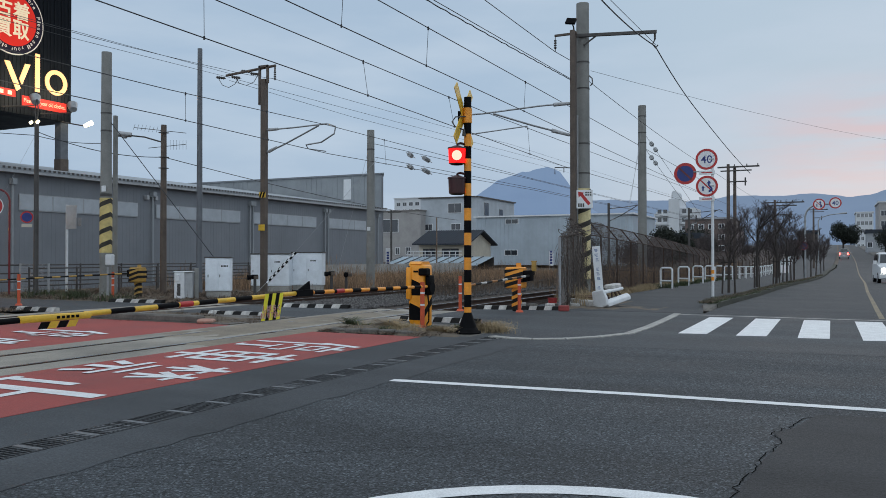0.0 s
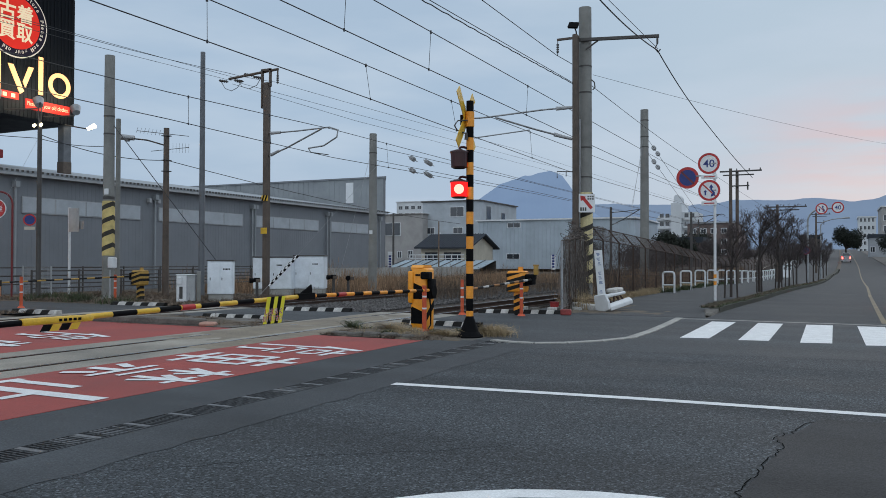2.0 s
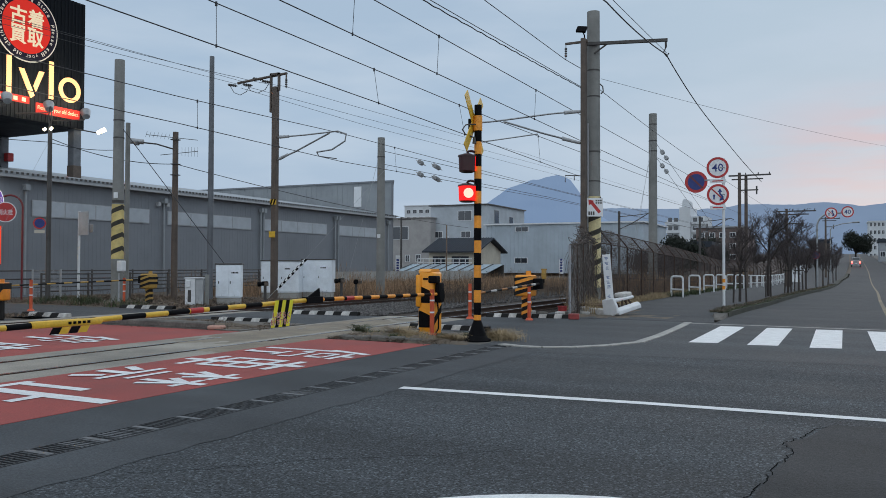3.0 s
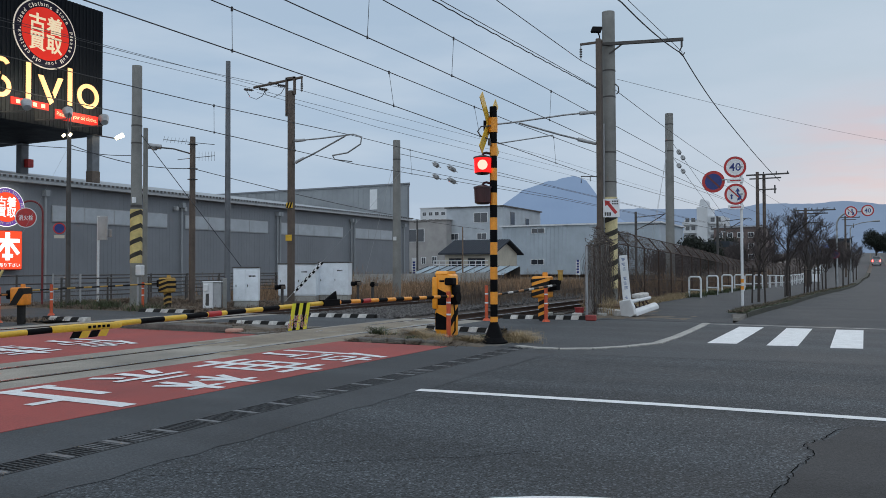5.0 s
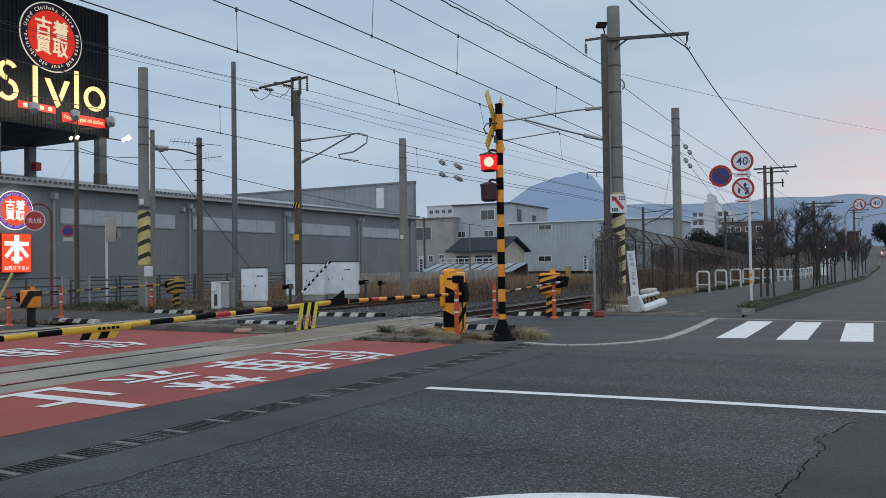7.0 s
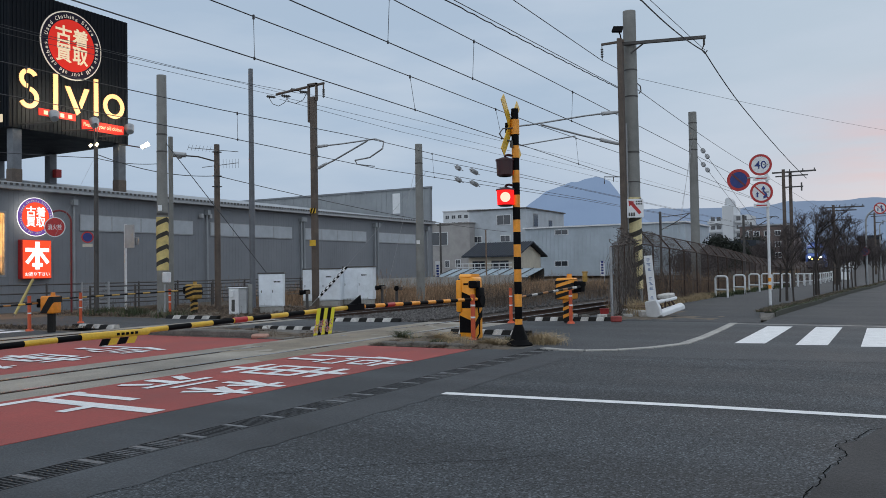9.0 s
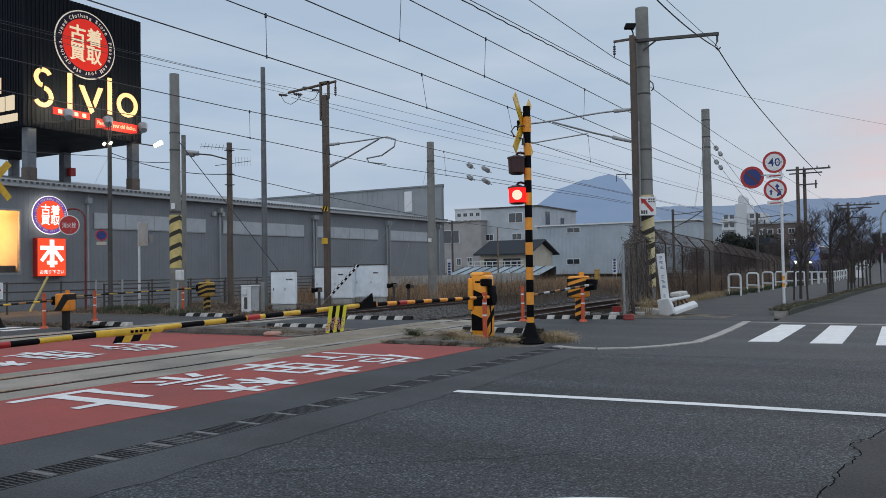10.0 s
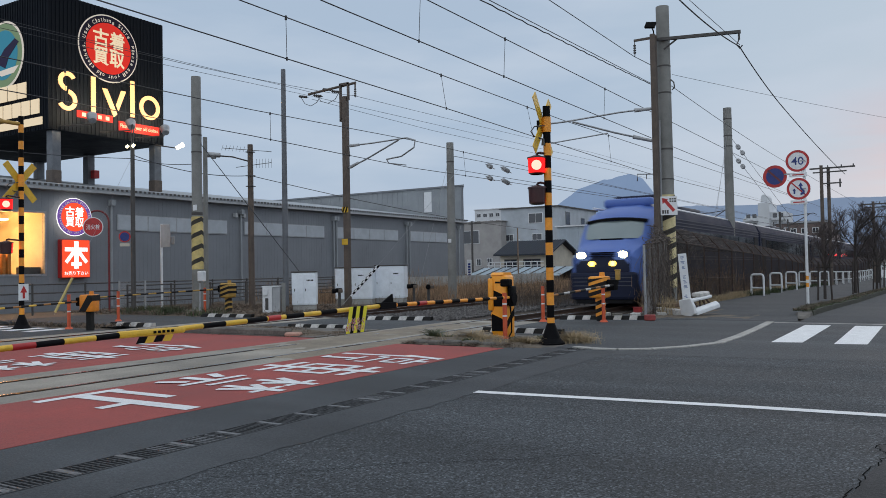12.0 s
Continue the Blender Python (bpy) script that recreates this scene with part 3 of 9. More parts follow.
# strokes of the four painted characters: from and to (across, up) in a unit box, and the brush's width in metres
ROAD_GLYPHS = {
    "stop": ((0.0, 0.05, 1.0, 0.05, 0.142), (0.53, 0.05, 0.53, 1.0, 0.192), (0.13, 0.05, 0.13, 0.58, 0.142), (0.53, 0.545, 0.94, 0.545, 0.142)),
    "car": ((0.0, 0.155, 1.0, 0.155, 0.128), (0.06, 0.85, 0.94, 0.85, 0.128), (0.5, 0.0, 0.5, 1.0, 0.156), (0.11, 0.28, 0.11, 0.72, 0.128), (0.89, 0.28, 0.89, 0.72, 0.128), (0.11, 0.70, 0.89, 0.70, 0.114), (0.11, 0.30, 0.89, 0.30, 0.114), (0.11, 0.50, 0.89, 0.50, 0.099)),
    "halt": ((0.10, 0.0, 0.10, 0.72, 0.128), (0.0, 0.60, 0.26, 1.0, 0.142), (0.32, 0.89, 1.0, 0.89, 0.099), (0.66, 0.89, 0.66, 1.0, 0.128), (0.44, 0.66, 0.44, 0.80, 0.114), (0.88, 0.66, 0.88, 0.80, 0.114), (0.44, 0.80, 0.88, 0.80, 0.071), (0.44, 0.66, 0.88, 0.66, 0.071), (0.32, 0.54, 1.0, 0.54, 0.085), (0.34, 0.45, 0.34, 0.54, 0.099), (0.97, 0.45, 0.97, 0.54, 0.099), (0.42, 0.36, 0.92, 0.36, 0.085), (0.66, 0.02, 0.66, 0.36, 0.142), (0.50, 0.03, 0.66, 0.03, 0.085)),
    "ban": ((0.0, 0.87, 0.47, 0.87, 0.099), (0.53, 0.87, 1.0, 0.87, 0.099), (0.24, 0.53, 0.24, 1.0, 0.128), (0.76, 0.53, 0.76, 1.0, 0.128), (0.24, 0.86, 0.03, 0.60, 0.114), (0.24, 0.86, 0.44, 0.66, 0.114), (0.76, 0.86, 0.56, 0.66, 0.114), (0.76, 0.86, 0.99, 0.60, 0.114), (0.18, 0.42, 0.82, 0.42, 0.099), (0.02, 0.28, 0.98, 0.28, 0.114), (0.5, 0.0, 0.5, 0.28, 0.156), (0.26, 0.20, 0.10, 0.02, 0.142), (0.74, 0.20, 0.92, 0.02, 0.142)),
}


def build_markings():
    for k in range(11):
        x = -2.38 + 0.945 * k
        quad_mark("zebra_stripe", [(x, 14.22), (x + 0.47, 14.32), (x + 0.475, 18.45), (x - 0.02, 18.42)], M_WHITE_MARK, "white zebra crossing stripe painted on grey asphalt", "zebra crossing stripes")
    bm = bmesh.new()
    ribbon(bm, [(-3.25, 19.02), (-1, 18.98), (2, 18.9), (9, 18.8)], 0.14)
    marking("gutter_joint", bm, M_CONC, "pale concrete joint across the mouth of the road")
    bm = bmesh.new()
    ribbon(bm, [(-4.21, 7.46), (-1.66, 7.70), (0.41, 7.80), (9.0, 8.3)], 0.15)
    marking("edge_line", bm, M_WHITE_MARK, "white painted edge line across the junction")
    bm = bmesh.new()
    pts = []
    for k in range(25):
        a = radians(190 - 190 * k / 24)
        pts.append((-0.79 + 1.69 * math.cos(a), 2.76 + 1.69 * math.sin(a)))
    ribbon(bm, pts, 0.16)
    marking("turning_circle", bm, M_WHITE_MARK, "white painted turning arc at the middle of the junction")
    bm = bmesh.new()
    ribbon(bm, [(lerp_table(CENTRE_LINE, y), y) for y in FAR], 0.11)
    marking("centre_line", bm, M_YELLOW_MARK, "worn yellow centre line of the main road")
    # no-stopping words in the red fields, read from the railway side
    for x0, tall, words in ((-8.08, 1.93, (("stop", 5.39, 1.03), ("ban", 6.88, 1.06), ("car", 8.35, 1.0), ("halt", 9.68, 0.98))), (-12.93, 1.80, (("stop", 5.30, 1.0), ("ban", 6.75, 1.05), ("car", 8.13, 0.98), ("halt", 9.58, 0.95)))):
        for k, (key, y, w) in enumerate(words):
            bm = bmesh.new()
            for j, (u0, v0, u1, v1, wide) in enumerate(ROAD_GLYPHS[key]):
                a, b = Vector((x0 + v0 * tall, y + w / 2 - u0 * w)), Vector((x0 + v1 * tall, y + w / 2 - u1 * w))
                d = (b - a).normalized()
                n = Vector((-d.y, d.x)) * wide / 2
                z = 0.0085 + 0.0004 * j
                add(bm, [(q.x, q.y, z) for q in (a - n, b - n, b + n, a + n)], [(0, 1, 2, 3)])
            marking("road_lettering", bm, M_WHITE_MARK, "white painted character on red paving, stretched for drivers", "no-stopping lettering")
    # cracks and patch edges
    for seed, pts, w in ((1, [(-4.0, 3.6), (-3.5, 4.05), (-3.1, 4.5), (-2.4, 5.0), (-2.0, 5.4)], 0.006), (2, [(-0.50, 4.2), (-0.49, 4.74), (-0.45, 5.15), (-0.42, 5.54), (-0.33, 6.11), (-0.41, 6.48), (-0.28, 6.69), (-0.12, 7.33)], 0.008), (4, [(-3.9, 10.0), (-2.6, 9.7), (-1.0, 9.9), (1.2, 9.6)], 0.005), (5, [(-4.3, 11.0), (-3.0, 10.5), (-1.2, 10.9), (0.4, 10.6)], 0.005)):
        r = random.Random(seed)
        fine = []
        for (a, b), (c, d) in zip(pts, pts[1:]):
            for k in range(8):
                u = k / 8
                fine.append((a + (c - a) * u + r.uniform(-0.03, 0.03), b + (d - b) * u + r.uniform(-0.03, 0.03)))
        bm = bmesh.new()
        ribbon(bm, fine, w, 0.0035)
        marking("asphalt_crack", bm, M_CRACK, "dark branching crack in the old asphalt", "cracks in the asphalt")
    # smoother strip between the drain and the old surface, with a ragged edge
    r = random.Random(21)
    edge = [(-4.16 + r.uniform(-0.035, 0.035) - 0.02 * (y > 8), y) for y in spread(-3, 11.9, 60)]
    quad_mark("asphalt_strip", [(-4.797, -3.0)] + edge + [(-4.797, 11.9)], M_ASPHALT_STRIP, "darker smooth asphalt strip beside the drain", z=0.003)
    # smoother, paler surface round the zebra crossing
    quad_mark("road_6", [(-4.4, 11.5), (0.2, 12.05), (14, 13.6), (14, 19.5), (-3.2, 19.5), (-3.2, 13.75), (-3.85, 12.5), (-4.4, 12.2)], M_ASPHALT_ZEBRA, "paler smooth asphalt round the zebra crossing", z=0.002)
    # newer patch of asphalt in the lane
    quad_mark("asphalt_patch", [(-0.10, 7.36), (-0.26, 6.69), (-0.39, 6.48), (-0.31, 6.11), (-0.40, 5.54), (-0.43, 5.15), (-0.47, 4.74), (-0.45, 0.5), (6, 0.5), (6, 7.7), (2, 7.6)], M_ASPHALT_PALE, "slightly paler asphalt patch", z=0.003)


build_markings()


# ---- kerbs and drain ----
def build_kerbs():
    # flush dropped kerb round the corner
    pts = [(-5.05, 12.30), (-4.7, 12.16), (-4.29, 12.15), (-3.85, 12.42), (-3.45, 12.95), (-3.12, 13.75), (-3.08, 15.2), (-3.12, 17.0), (-3.2, 19.1)]
    root = thing("kerb", "pale flush concrete kerb round the road corner", "kerb", kind="structure")
    for (a, b), (c, d) in zip(pts, pts[1:]):
        dx, dy = c - a, d - b
        ln = math.hypot(dx, dy)
        m = Matrix.Translation((a, b, 0)) @ Matrix.Rotation(math.atan2(dy, dx), 4, "Z")
        n = max(1, round(ln / 0.6))
        for k in range(n):
            bm = bmesh.new()
            box(bm, ln * k / n + 0.004, ln * (k + 1) / n - 0.004, -0.085, 0.085, -0.1, 0.018)
            ob = part("kerb_stone", bm, M_CONC, root)
            ob.matrix_basis = m
    bm = bmesh.new()
    add(bm, [(-5.36, 12.152, 0.003), (-4.93, 12.2, 0.003), (-4.3, 12.2, 0.003), (-3.9, 12.45, 0.003), (-3.5, 13.0, 0.003), (-3.17, 13.8, 0.003), (-3.17, 19.5, 0.003), (-5.36, 19.5, 0.003)], [tuple(range(8))])
    sheet("pavement_corner_base", -5.36, -4.80, 12.152, 14.35, -0.004, M_ASPHALT2, "dark asphalt under the street corner")
    solid("pavement_corner", bm, M_ASPHALT2, "dark asphalt apron of the street corner", "ground", kind="structure")
    # raised kerb of the planting strip
    root = thing("planting_kerb", "mossy raised concrete kerb of the planting strip", "kerb", kind="structure")
    y = 21.9
    while y < 120:
        ln = 0.6 if y < 60 else 3.0
        x0, x1 = kerb_x(y), kerb_x(y + ln)
        bm = bmesh.new()
        z = rise(y) - 0.035 + 0.02 * noise.noise(Vector((y * 1.7, 0.5, 0.0)))
        add(bm, [(x0 - 0.17, y, z - 0.1), (x0, y, z - 0.1), (x1, y + ln - 0.012, z - 0.1), (x1 - 0.17, y + ln - 0.012, z - 0.1), (x0 - 0.16, y, z + 0.15), (x0 - 0.02, y, z + 0.15), (x1 - 0.02, y + ln - 0.012, z + 0.15), (x1 - 0.16, y + ln - 0.012, z + 0.15)], BOXF)
        part("kerb_stone", bm, M_MOSS, root)
        y += ln
    bm = bmesh.new()
    add(bm, [(-2.98, 21.2, -0.05), (-2.70, 21.3, -0.05), (-2.64, 21.9, -0.05), (-3.10, 21.9, -0.05), (-2.92, 21.3, 0.02), (-2.76, 21.36, 0.02), (-2.68, 21.9, 0.10), (-3.02, 21.9, 0.09)], BOXF)
    part("kerb_end", bm, M_CONC_DARK, root)
    strip("planting_bed", spread(22.0, 50, 10) + spread(60, 120, 6), lambda q: kerb_x(q) - min(0.52, 0.3 + 0.03 * (q - 22)), lambda q: kerb_x(q) - 0.15, 0.10, M_MOSS, "earth planting strip with moss and dry grass", 0.2)


build_kerbs()
for k_ in range(4):
    quad_mark("far_zebra_stripe", [(-21.6 + 0.9 * k_, 11.2), (-21.15 + 0.9 * k_, 11.2), (-21.15 + 0.9 * k_, 12.2), (-21.6 + 0.9 * k_, 12.2)], M_WHITE_MARK, "white painted stripe on the road beyond the railway", "far road stripes")


def build_drain():
    """A cast grating: long edge bars, a middle bar and close cross bars, some worn bright."""
    root = thing("drain", "black iron drain grating along the road edge", "drain", kind="structure")
    x0, x1 = -5.10, -4.80
    bm = bmesh.new()
    box(bm, x0, x1, -3.0, 12.15, -0.16, -0.10)
    part("channel", bm, M_BLACK, root)
    for x, w in ((x0, 0.014), (x0 + 0.146, 0.006), (x1 - 0.014, 0.014)):
        bm = bmesh.new()
        box(bm, x, x + w, -3.0, 12.15, -0.09, 0.007)
        part("edge_bar", bm, M_GRATE, root)
    worn = mat("worn_iron", (0.095, 0.098, 0.103), 0.55, var=0.5, bscale=30)
    bright = mat("joint_iron", (0.115, 0.118, 0.122), 0.5, var=0.4, bscale=30)
    kinds = []
    for w, paint, top in ((0.0075, M_GRATE, 0.004), (0.009, worn, 0.006), (0.024, bright, 0.008)):
        bm = bmesh.new()
        box(bm, x0 + 0.022, x1 - 0.022, -w, w, -0.03, top)
        kinds.append(mesh_of(bm, "bar", paint))
    r = random.Random(31)
    y, k = 2.3, 0
    while y < 12.0:
        run = noise.noise(Vector((y * 1.3, 4.0, 0.0)))
        ob = new("bar", kinds[2] if k % 11 == 0 else kinds[1 if run > 0.12 and r.random() < 0.6 else 0])
        ob.parent = root
        ob.location = (0, y, 0)
        y += 0.043
        k += 1
    bm = bmesh.new()
    for y in spread(-3.0, 2.26, 120):
        box(bm, x0 + 0.022, x1 - 0.022, y - 0.009, y + 0.009, -0.03, 0.004)
    tagged(part("bar_rest", bm, M_GRATE, root), kind="stuff")


build_drain()


def striped_kerb(p0, p1, n, h=0.095, w=0.2, group="striped kerbs of the footpath"):
    """A row of low kerb blocks painted black and white in turn."""
    root = thing("striped_kerb", "low kerb blocks painted black and white beside the footpath", "kerb", group=group)
    p0, p1 = Vector(p0), Vector(p1)
    ln = (p1 - p0).length / n
    m = Matrix.Translation((p0.x, p0.y, 0)) @ Matrix.Rotation(math.atan2(p1.y - p0.y, p1.x - p0.x), 4, "Z")
    for k in range(n):
        bm = bmesh.new()
        a, b = ln * k + 0.004, ln * (k + 1) - 0.004
        s = 0.06 * ln * 2
        add(bm, [(a, -w / 2, 0), (b, -w / 2, 0), (b, w / 2, 0), (a, w / 2, 0), (a + s, -w / 2 + 0.04, h), (b + s, -w / 2 + 0.04, h), (b + s, w / 2 - 0.04, h), (a + s, w / 2 - 0.04, h)], BOXF)
        ob = part("block", bm, M_WHITE_DIRTY if k % 2 else M_BLACK_DIRTY, root)
    root.matrix_basis = m
    return root


M_WHITE_DIRTY = mat("dirty_white_paint", (0.55, 0.53, 0.50), 0.7, var=0.2, scale=5, stain=0.4)
M_BLACK_DIRTY = mat("dirty_black_paint", (0.018, 0.017, 0.016), 0.7, spec=0.2, var=0.3, scale=5, stain=0.5)
striped_kerb((-13.1, 14.3), (-11.3, 14.42), 8)
striped_kerb((-13.3, 17.35), (-11.2, 17.6), 9)
striped_kerb((-18.6, 13.5), (-16.9, 13.45), 6)
striped_kerb((-19.3, 17.2), (-17.3, 17.3), 7)
striped_kerb((-8.1, 14.75), (-6.3, 14.68), 9)
striped_kerb((-8.15, 18.85), (-6.1, 19.3), 11)
bm_k = rbox(-14.5, -11.35, 12.28, 12.5, 0, 0.145, 0.03, 1)
solid("concrete_kerb", bm_k, M_CONC_DARK, "dirty raised concrete kerb beside the red paving", "kerb")
broken = thing("concrete_kerb", "broken dirty kerb stones sunk in soil and weeds", "kerb")
for k_ in range(5):
    r_ = random.Random(90 + k_)
    stone = part("kerb_stone", rbox(-0.15, 0.15, -0.08, 0.08, -0.06, 0.075, 0.02, 1), M_CONC_DARK, broken)
    stone.matrix_basis = pose(-7.9 + 0.33 * k_, 12.08 + r_.uniform(-0.03, 0.03), r_.uniform(-0.02, 0.01), r_.uniform(-6, 6), r_.uniform(-7, 7), r_.uniform(-6, 6))
bm_k = rbox(-0.16, 0.16, -0.12, 0.12, 0, 0.09, 0.03, 1)
solid("broken_block", bm_k, mat("faded_red_concrete", (0.45, 0.26, 0.2), 0.8), "faded pink broken concrete block on the kerb end", "rubble", at=pose(-11.2, 12.35, 0.0, 0, 0, 20))


# ---- crossing equipment ----
FLASHERS = []


M_SOIL = mat("dry_soil", (0.135, 0.108, 0.078), 0.95, var=0.4, scale=3.0, bump=0.8, bscale=35, stain=0.45)


M_FILM = mat("brown_dirt_film", (0.235, 0.198, 0.148), 0.9, var=0.3, scale=1.2, bump=0.4, bscale=40, stain=0.4)


def dirt(name, x0, x1, y0, y1, h, z, label, step=0.06, cut=0.0, material=None):
    """A low uneven drift of soil with ragged edges; cut: how much of it is worn away."""
    nx, ny = round((x1 - x0) / step), round((y1 - y0) / step)
    bm = bmesh.new()
    grid = {}

    def height(i, j):
        u, v = i / nx, j / ny
        edge = min(1.0, 5 * min(u, 1 - u) * (x1 - x0) / max(0.4, x1 - x0), 4 * min(v, 1 - v))
        q = Vector((x0 + (x1 - x0) * u, y0 + (y1 - y0) * v, 0.7))
        n = 0.55 + 0.7 * noise.noise(q * 2.1) + 0.35 * noise.noise(q * 7.0) + 0.2 * noise.noise(q * 19.0)
        return edge * n - cut - 0.12

    for i in range(nx + 1):
        for j in range(ny + 1):
            grid[i, j] = bm.verts.new((x0 + (x1 - x0) * i / nx, y0 + (y1 - y0) * j / ny, z + h * max(-0.25, height(i, j))))
    for i in range(nx):
        for j in range(ny):
            if max(height(i + a, j + b) for a in (0, 1) for b in (0, 1)) > 0:
                bm.faces.new((grid[i, j], grid[i + 1, j], grid[i + 1, j + 1], grid[i, j + 1]))
    bmesh.ops.delete(bm, geom=[v for v in bm.verts if not v.link_faces], context="VERTS")
    solid(name, bm, material or M_SOIL, label, "soil", kind="structure", smooth=True)


dirt("ground_soil_verge", -8.2, -5.45, 11.9, 13.2, 0.10, 0.0, "drift of dry soil round the barrier machine")
dirt("ground_soil_kerb", -14.5, -10.6, 12.35, 13.7, 0.07, 0.02, "drift of dry soil on the verge between the tracks")
dirt("ground_soil_slab", -10.45, -8.98, 9.5, 17.5, 0.010, 0.0, "thin film of brown dirt on the track slab", 0.08, 0.05, M_FILM)
dirt("ground_soil_slab_edge", -8.82, -8.2, 9.0, 15.5, 0.016, 0.002, "thin drift of brown dirt along the slab edge", 0.06, 0.0, M_FILM)
dirt("ground_soil_fence", -7.2, -5.2, 19.3, 24.5, 0.07, 0.004, "trodden soil and rubbish round the fence end", 0.07, 0.05)
dirt("ground_soil_path", -5.6, -3.6, 19.6, 22.6, 0.010, 0.005, "thin fan of soil washed over the pavement", 0.06, 0.3)
dirt("ground_soil_far", -26.5, -17.3, 17.3, 20.5, 0.10, -0.02, "dry soil before the warehouse railing", 0.12)


def banded_pole(root, r, top, band, first_black, mats, start=0.0, n=14):
    """A round pole painted in bands, one mesh a band."""
    z, k = top, 0
    while z > start + 0.01:
        z0 = max(start, z - band)
        bm = bmesh.new()
        tube(bm, (0, 0, z0), (0, 0, z), r, r, n)
        part("band", bm, mats[0] if (k % 2 == 0) == first_black else mats[1], root, smooth=True)
        z, k = z0, k + 1


def lamp_drum(root, p, phase):
    """An all-round crossing lamp: a drum whose lit half turns to the front and away."""
    x, y, z = p
    bm = bmesh.new()
    # cap with a brim, and a shallow bowl below
    tube(bm, (0, 0, 0.125), (0, 0, 0.15), 0.165, 0.16, 20)
    tube(bm, (0, 0, 0.15), (0, 0, 0.185), 0.13, 0.05, 20)
    tube(bm, (0, 0, -0.15), (0, 0, 0.13), 0.10, 0.10, 20)
    tube(bm, (0, 0, -0.15), (0, 0, -0.125), 0.10, 0.142, 20)
    housing = part("lamp_housing", bm, M_DARKRED, root, "dark red drum-shaped lamp housing with a brim", smooth=True)
    housing.location = p
    bm = bmesh.new()
    path_tube(bm, [(0, 0, 0.18), (0.02, 0.0, 0.215), (0.06, 0.02, 0.225), (-x, -y, 0.2)], 0.022)
    part("lamp_bracket", bm, M_DARKRED, root).location = p
    bm = bmesh.new()
    n = 24
    for k in range(n):
        a0, a1 = 2 * math.pi * k / n, 2 * math.pi * (k + 1) / n
        vs = []
        for zz, rr in ((-0.125, 0.140), (0.125, 0.150)):
            for a in (a0, a1):
                vs.append((rr * math.cos(a), rr * math.sin(a), zz))
        lit = math.cos((a0 + a1) / 2) > 0
        add(bm, [vs[0], vs[1], vs[3], vs[2]], [(0, 1, 2, 3)], 0 if lit else 1)
    disc(bm, (0.152, 0, 0.0), (1, 0, 0), 0.085, 0.006, 20, 2)
    for zz in (-0.126, 0.126):
        add(bm, [(0.13 * math.cos(2 * math.pi * k / 12), 0.13 * math.sin(2 * math.pi * k / 12), zz) for k in range(12)], [tuple(range(12))], 1)
    lens = part("lamp_lens", bm, [G_RED, M_DARKRED, G_REDCORE], root, "red warning lens that lights up in turn")
    FLASHERS.append((lens, Vector(p), phase))


def crossbuck(root, p, turn, size=0.62, mats=None):
    bm = bmesh.new()
    for s in (45, -45):
        m = Matrix.Translation(p) @ Matrix.Rotation(radians(turn), 4, "Z") @ Matrix.Translation((0.006 if s > 0 else -0.006, 0, 0)) @ Matrix.Rotation(radians(s - (4 if s > 0 else -4)), 4, "X")
        box(bm, -0.006, 0.006, -0.09, 0.09, -size, size, 0, m)
    part("crossbuck", bm, M_YELLOW, root, "yellow crossed warning boards")
    bm = bmesh.new()
    m = Matrix.Translation(p) @ Matrix.Rotation(radians(turn), 4, "Z")
    box(bm, -0.09, -0.012, -0.05, 0.05, -0.09, 0.09, 0, m)
    part("clamp", bm, M_BLACK, root)


def crossing_signal(at, top, buck_z, lamps, label, phase):
    root = thing("crossing_signal", label, "crossing signal", at, "crossing signals")
    banded_pole(root, 0.064, top, 0.214, True, (M_BLACK, M_ORANGE_DULL), 0.36)
    bm = bmesh.new()
    tube(bm, (0, 0, 0.0), (0, 0, 0.025), 0.235, 0.235, 16)
    tube(bm, (0, 0, 0.025), (0, 0, 0.10), 0.215, 0.16, 16)
    tube(bm, (0, 0, 0.10), (0, 0, 0.36), 0.16, 0.066, 16)
    part("boot", bm, M_BLACK, root, "black flared pole boot", smooth=True)
    crossbuck(root, (-0.085, 0.02, buck_z), 4)
    for k, (p, ph) in enumerate(lamps):
        lamp_drum(root, p, ph)
    bm = bmesh.new()
    tube(bm, (0, 0, buck_z - 0.13), (0, 0, buck_z + 0.13), 0.075, 0.075, 14)
    part("collar", bm, M_ORANGE_DULL, root)
    bm = bmesh.new()
    pts = [(0.0, -0.05, buck_z - 0.02), (-0.12, -0.24, buck_z - 0.05), (-0.16, -0.3, buck_z - 0.14), (-0.12, -0.26, buck_z - 0.22), (-0.03, -0.1, buck_z - 0.26)]
    path_tube(bm, pts, 0.012)
    part("cable_loop", bm, M_STEEL_DARK, root)
    bm = bmesh.new()
    tube(bm, (-0.03, -0.09, buck_z - 0.36), (-0.03, -0.09, buck_z - 0.24), 0.035, 0.02, 10)
    part("bell", bm, M_STEEL_DARK, root)
    return root


M_ORANGE_DULL = mat("signal_orange_paint", (0.90, 0.345, 0.03), 0.5, var=0.08, scale=6, stain=0.2)
crossing_signal(pose(-5.66, 12.70, 0), 4.09, 3.77, [((-0.15, -0.12, 3.06), 0), ((-0.15, -0.12, 2.545), 1)], "tall black and orange crossing signal with two red lamps", 0)
far_signal = crossing_signal(pose(-19.95, 11.85, 0), 5.45, 3.76, [((0.05, -0.42, 3.15), 0), ((0.05, -0.42, 2.05), 1)], "tall black and orange crossing signal with a horn loudspeaker on top", 0)
bm_s = bmesh.new()
tube(bm_s, (0, -0.05, 5.25), (0, -0.45, 5.25), 0.05, 0.05, 12)
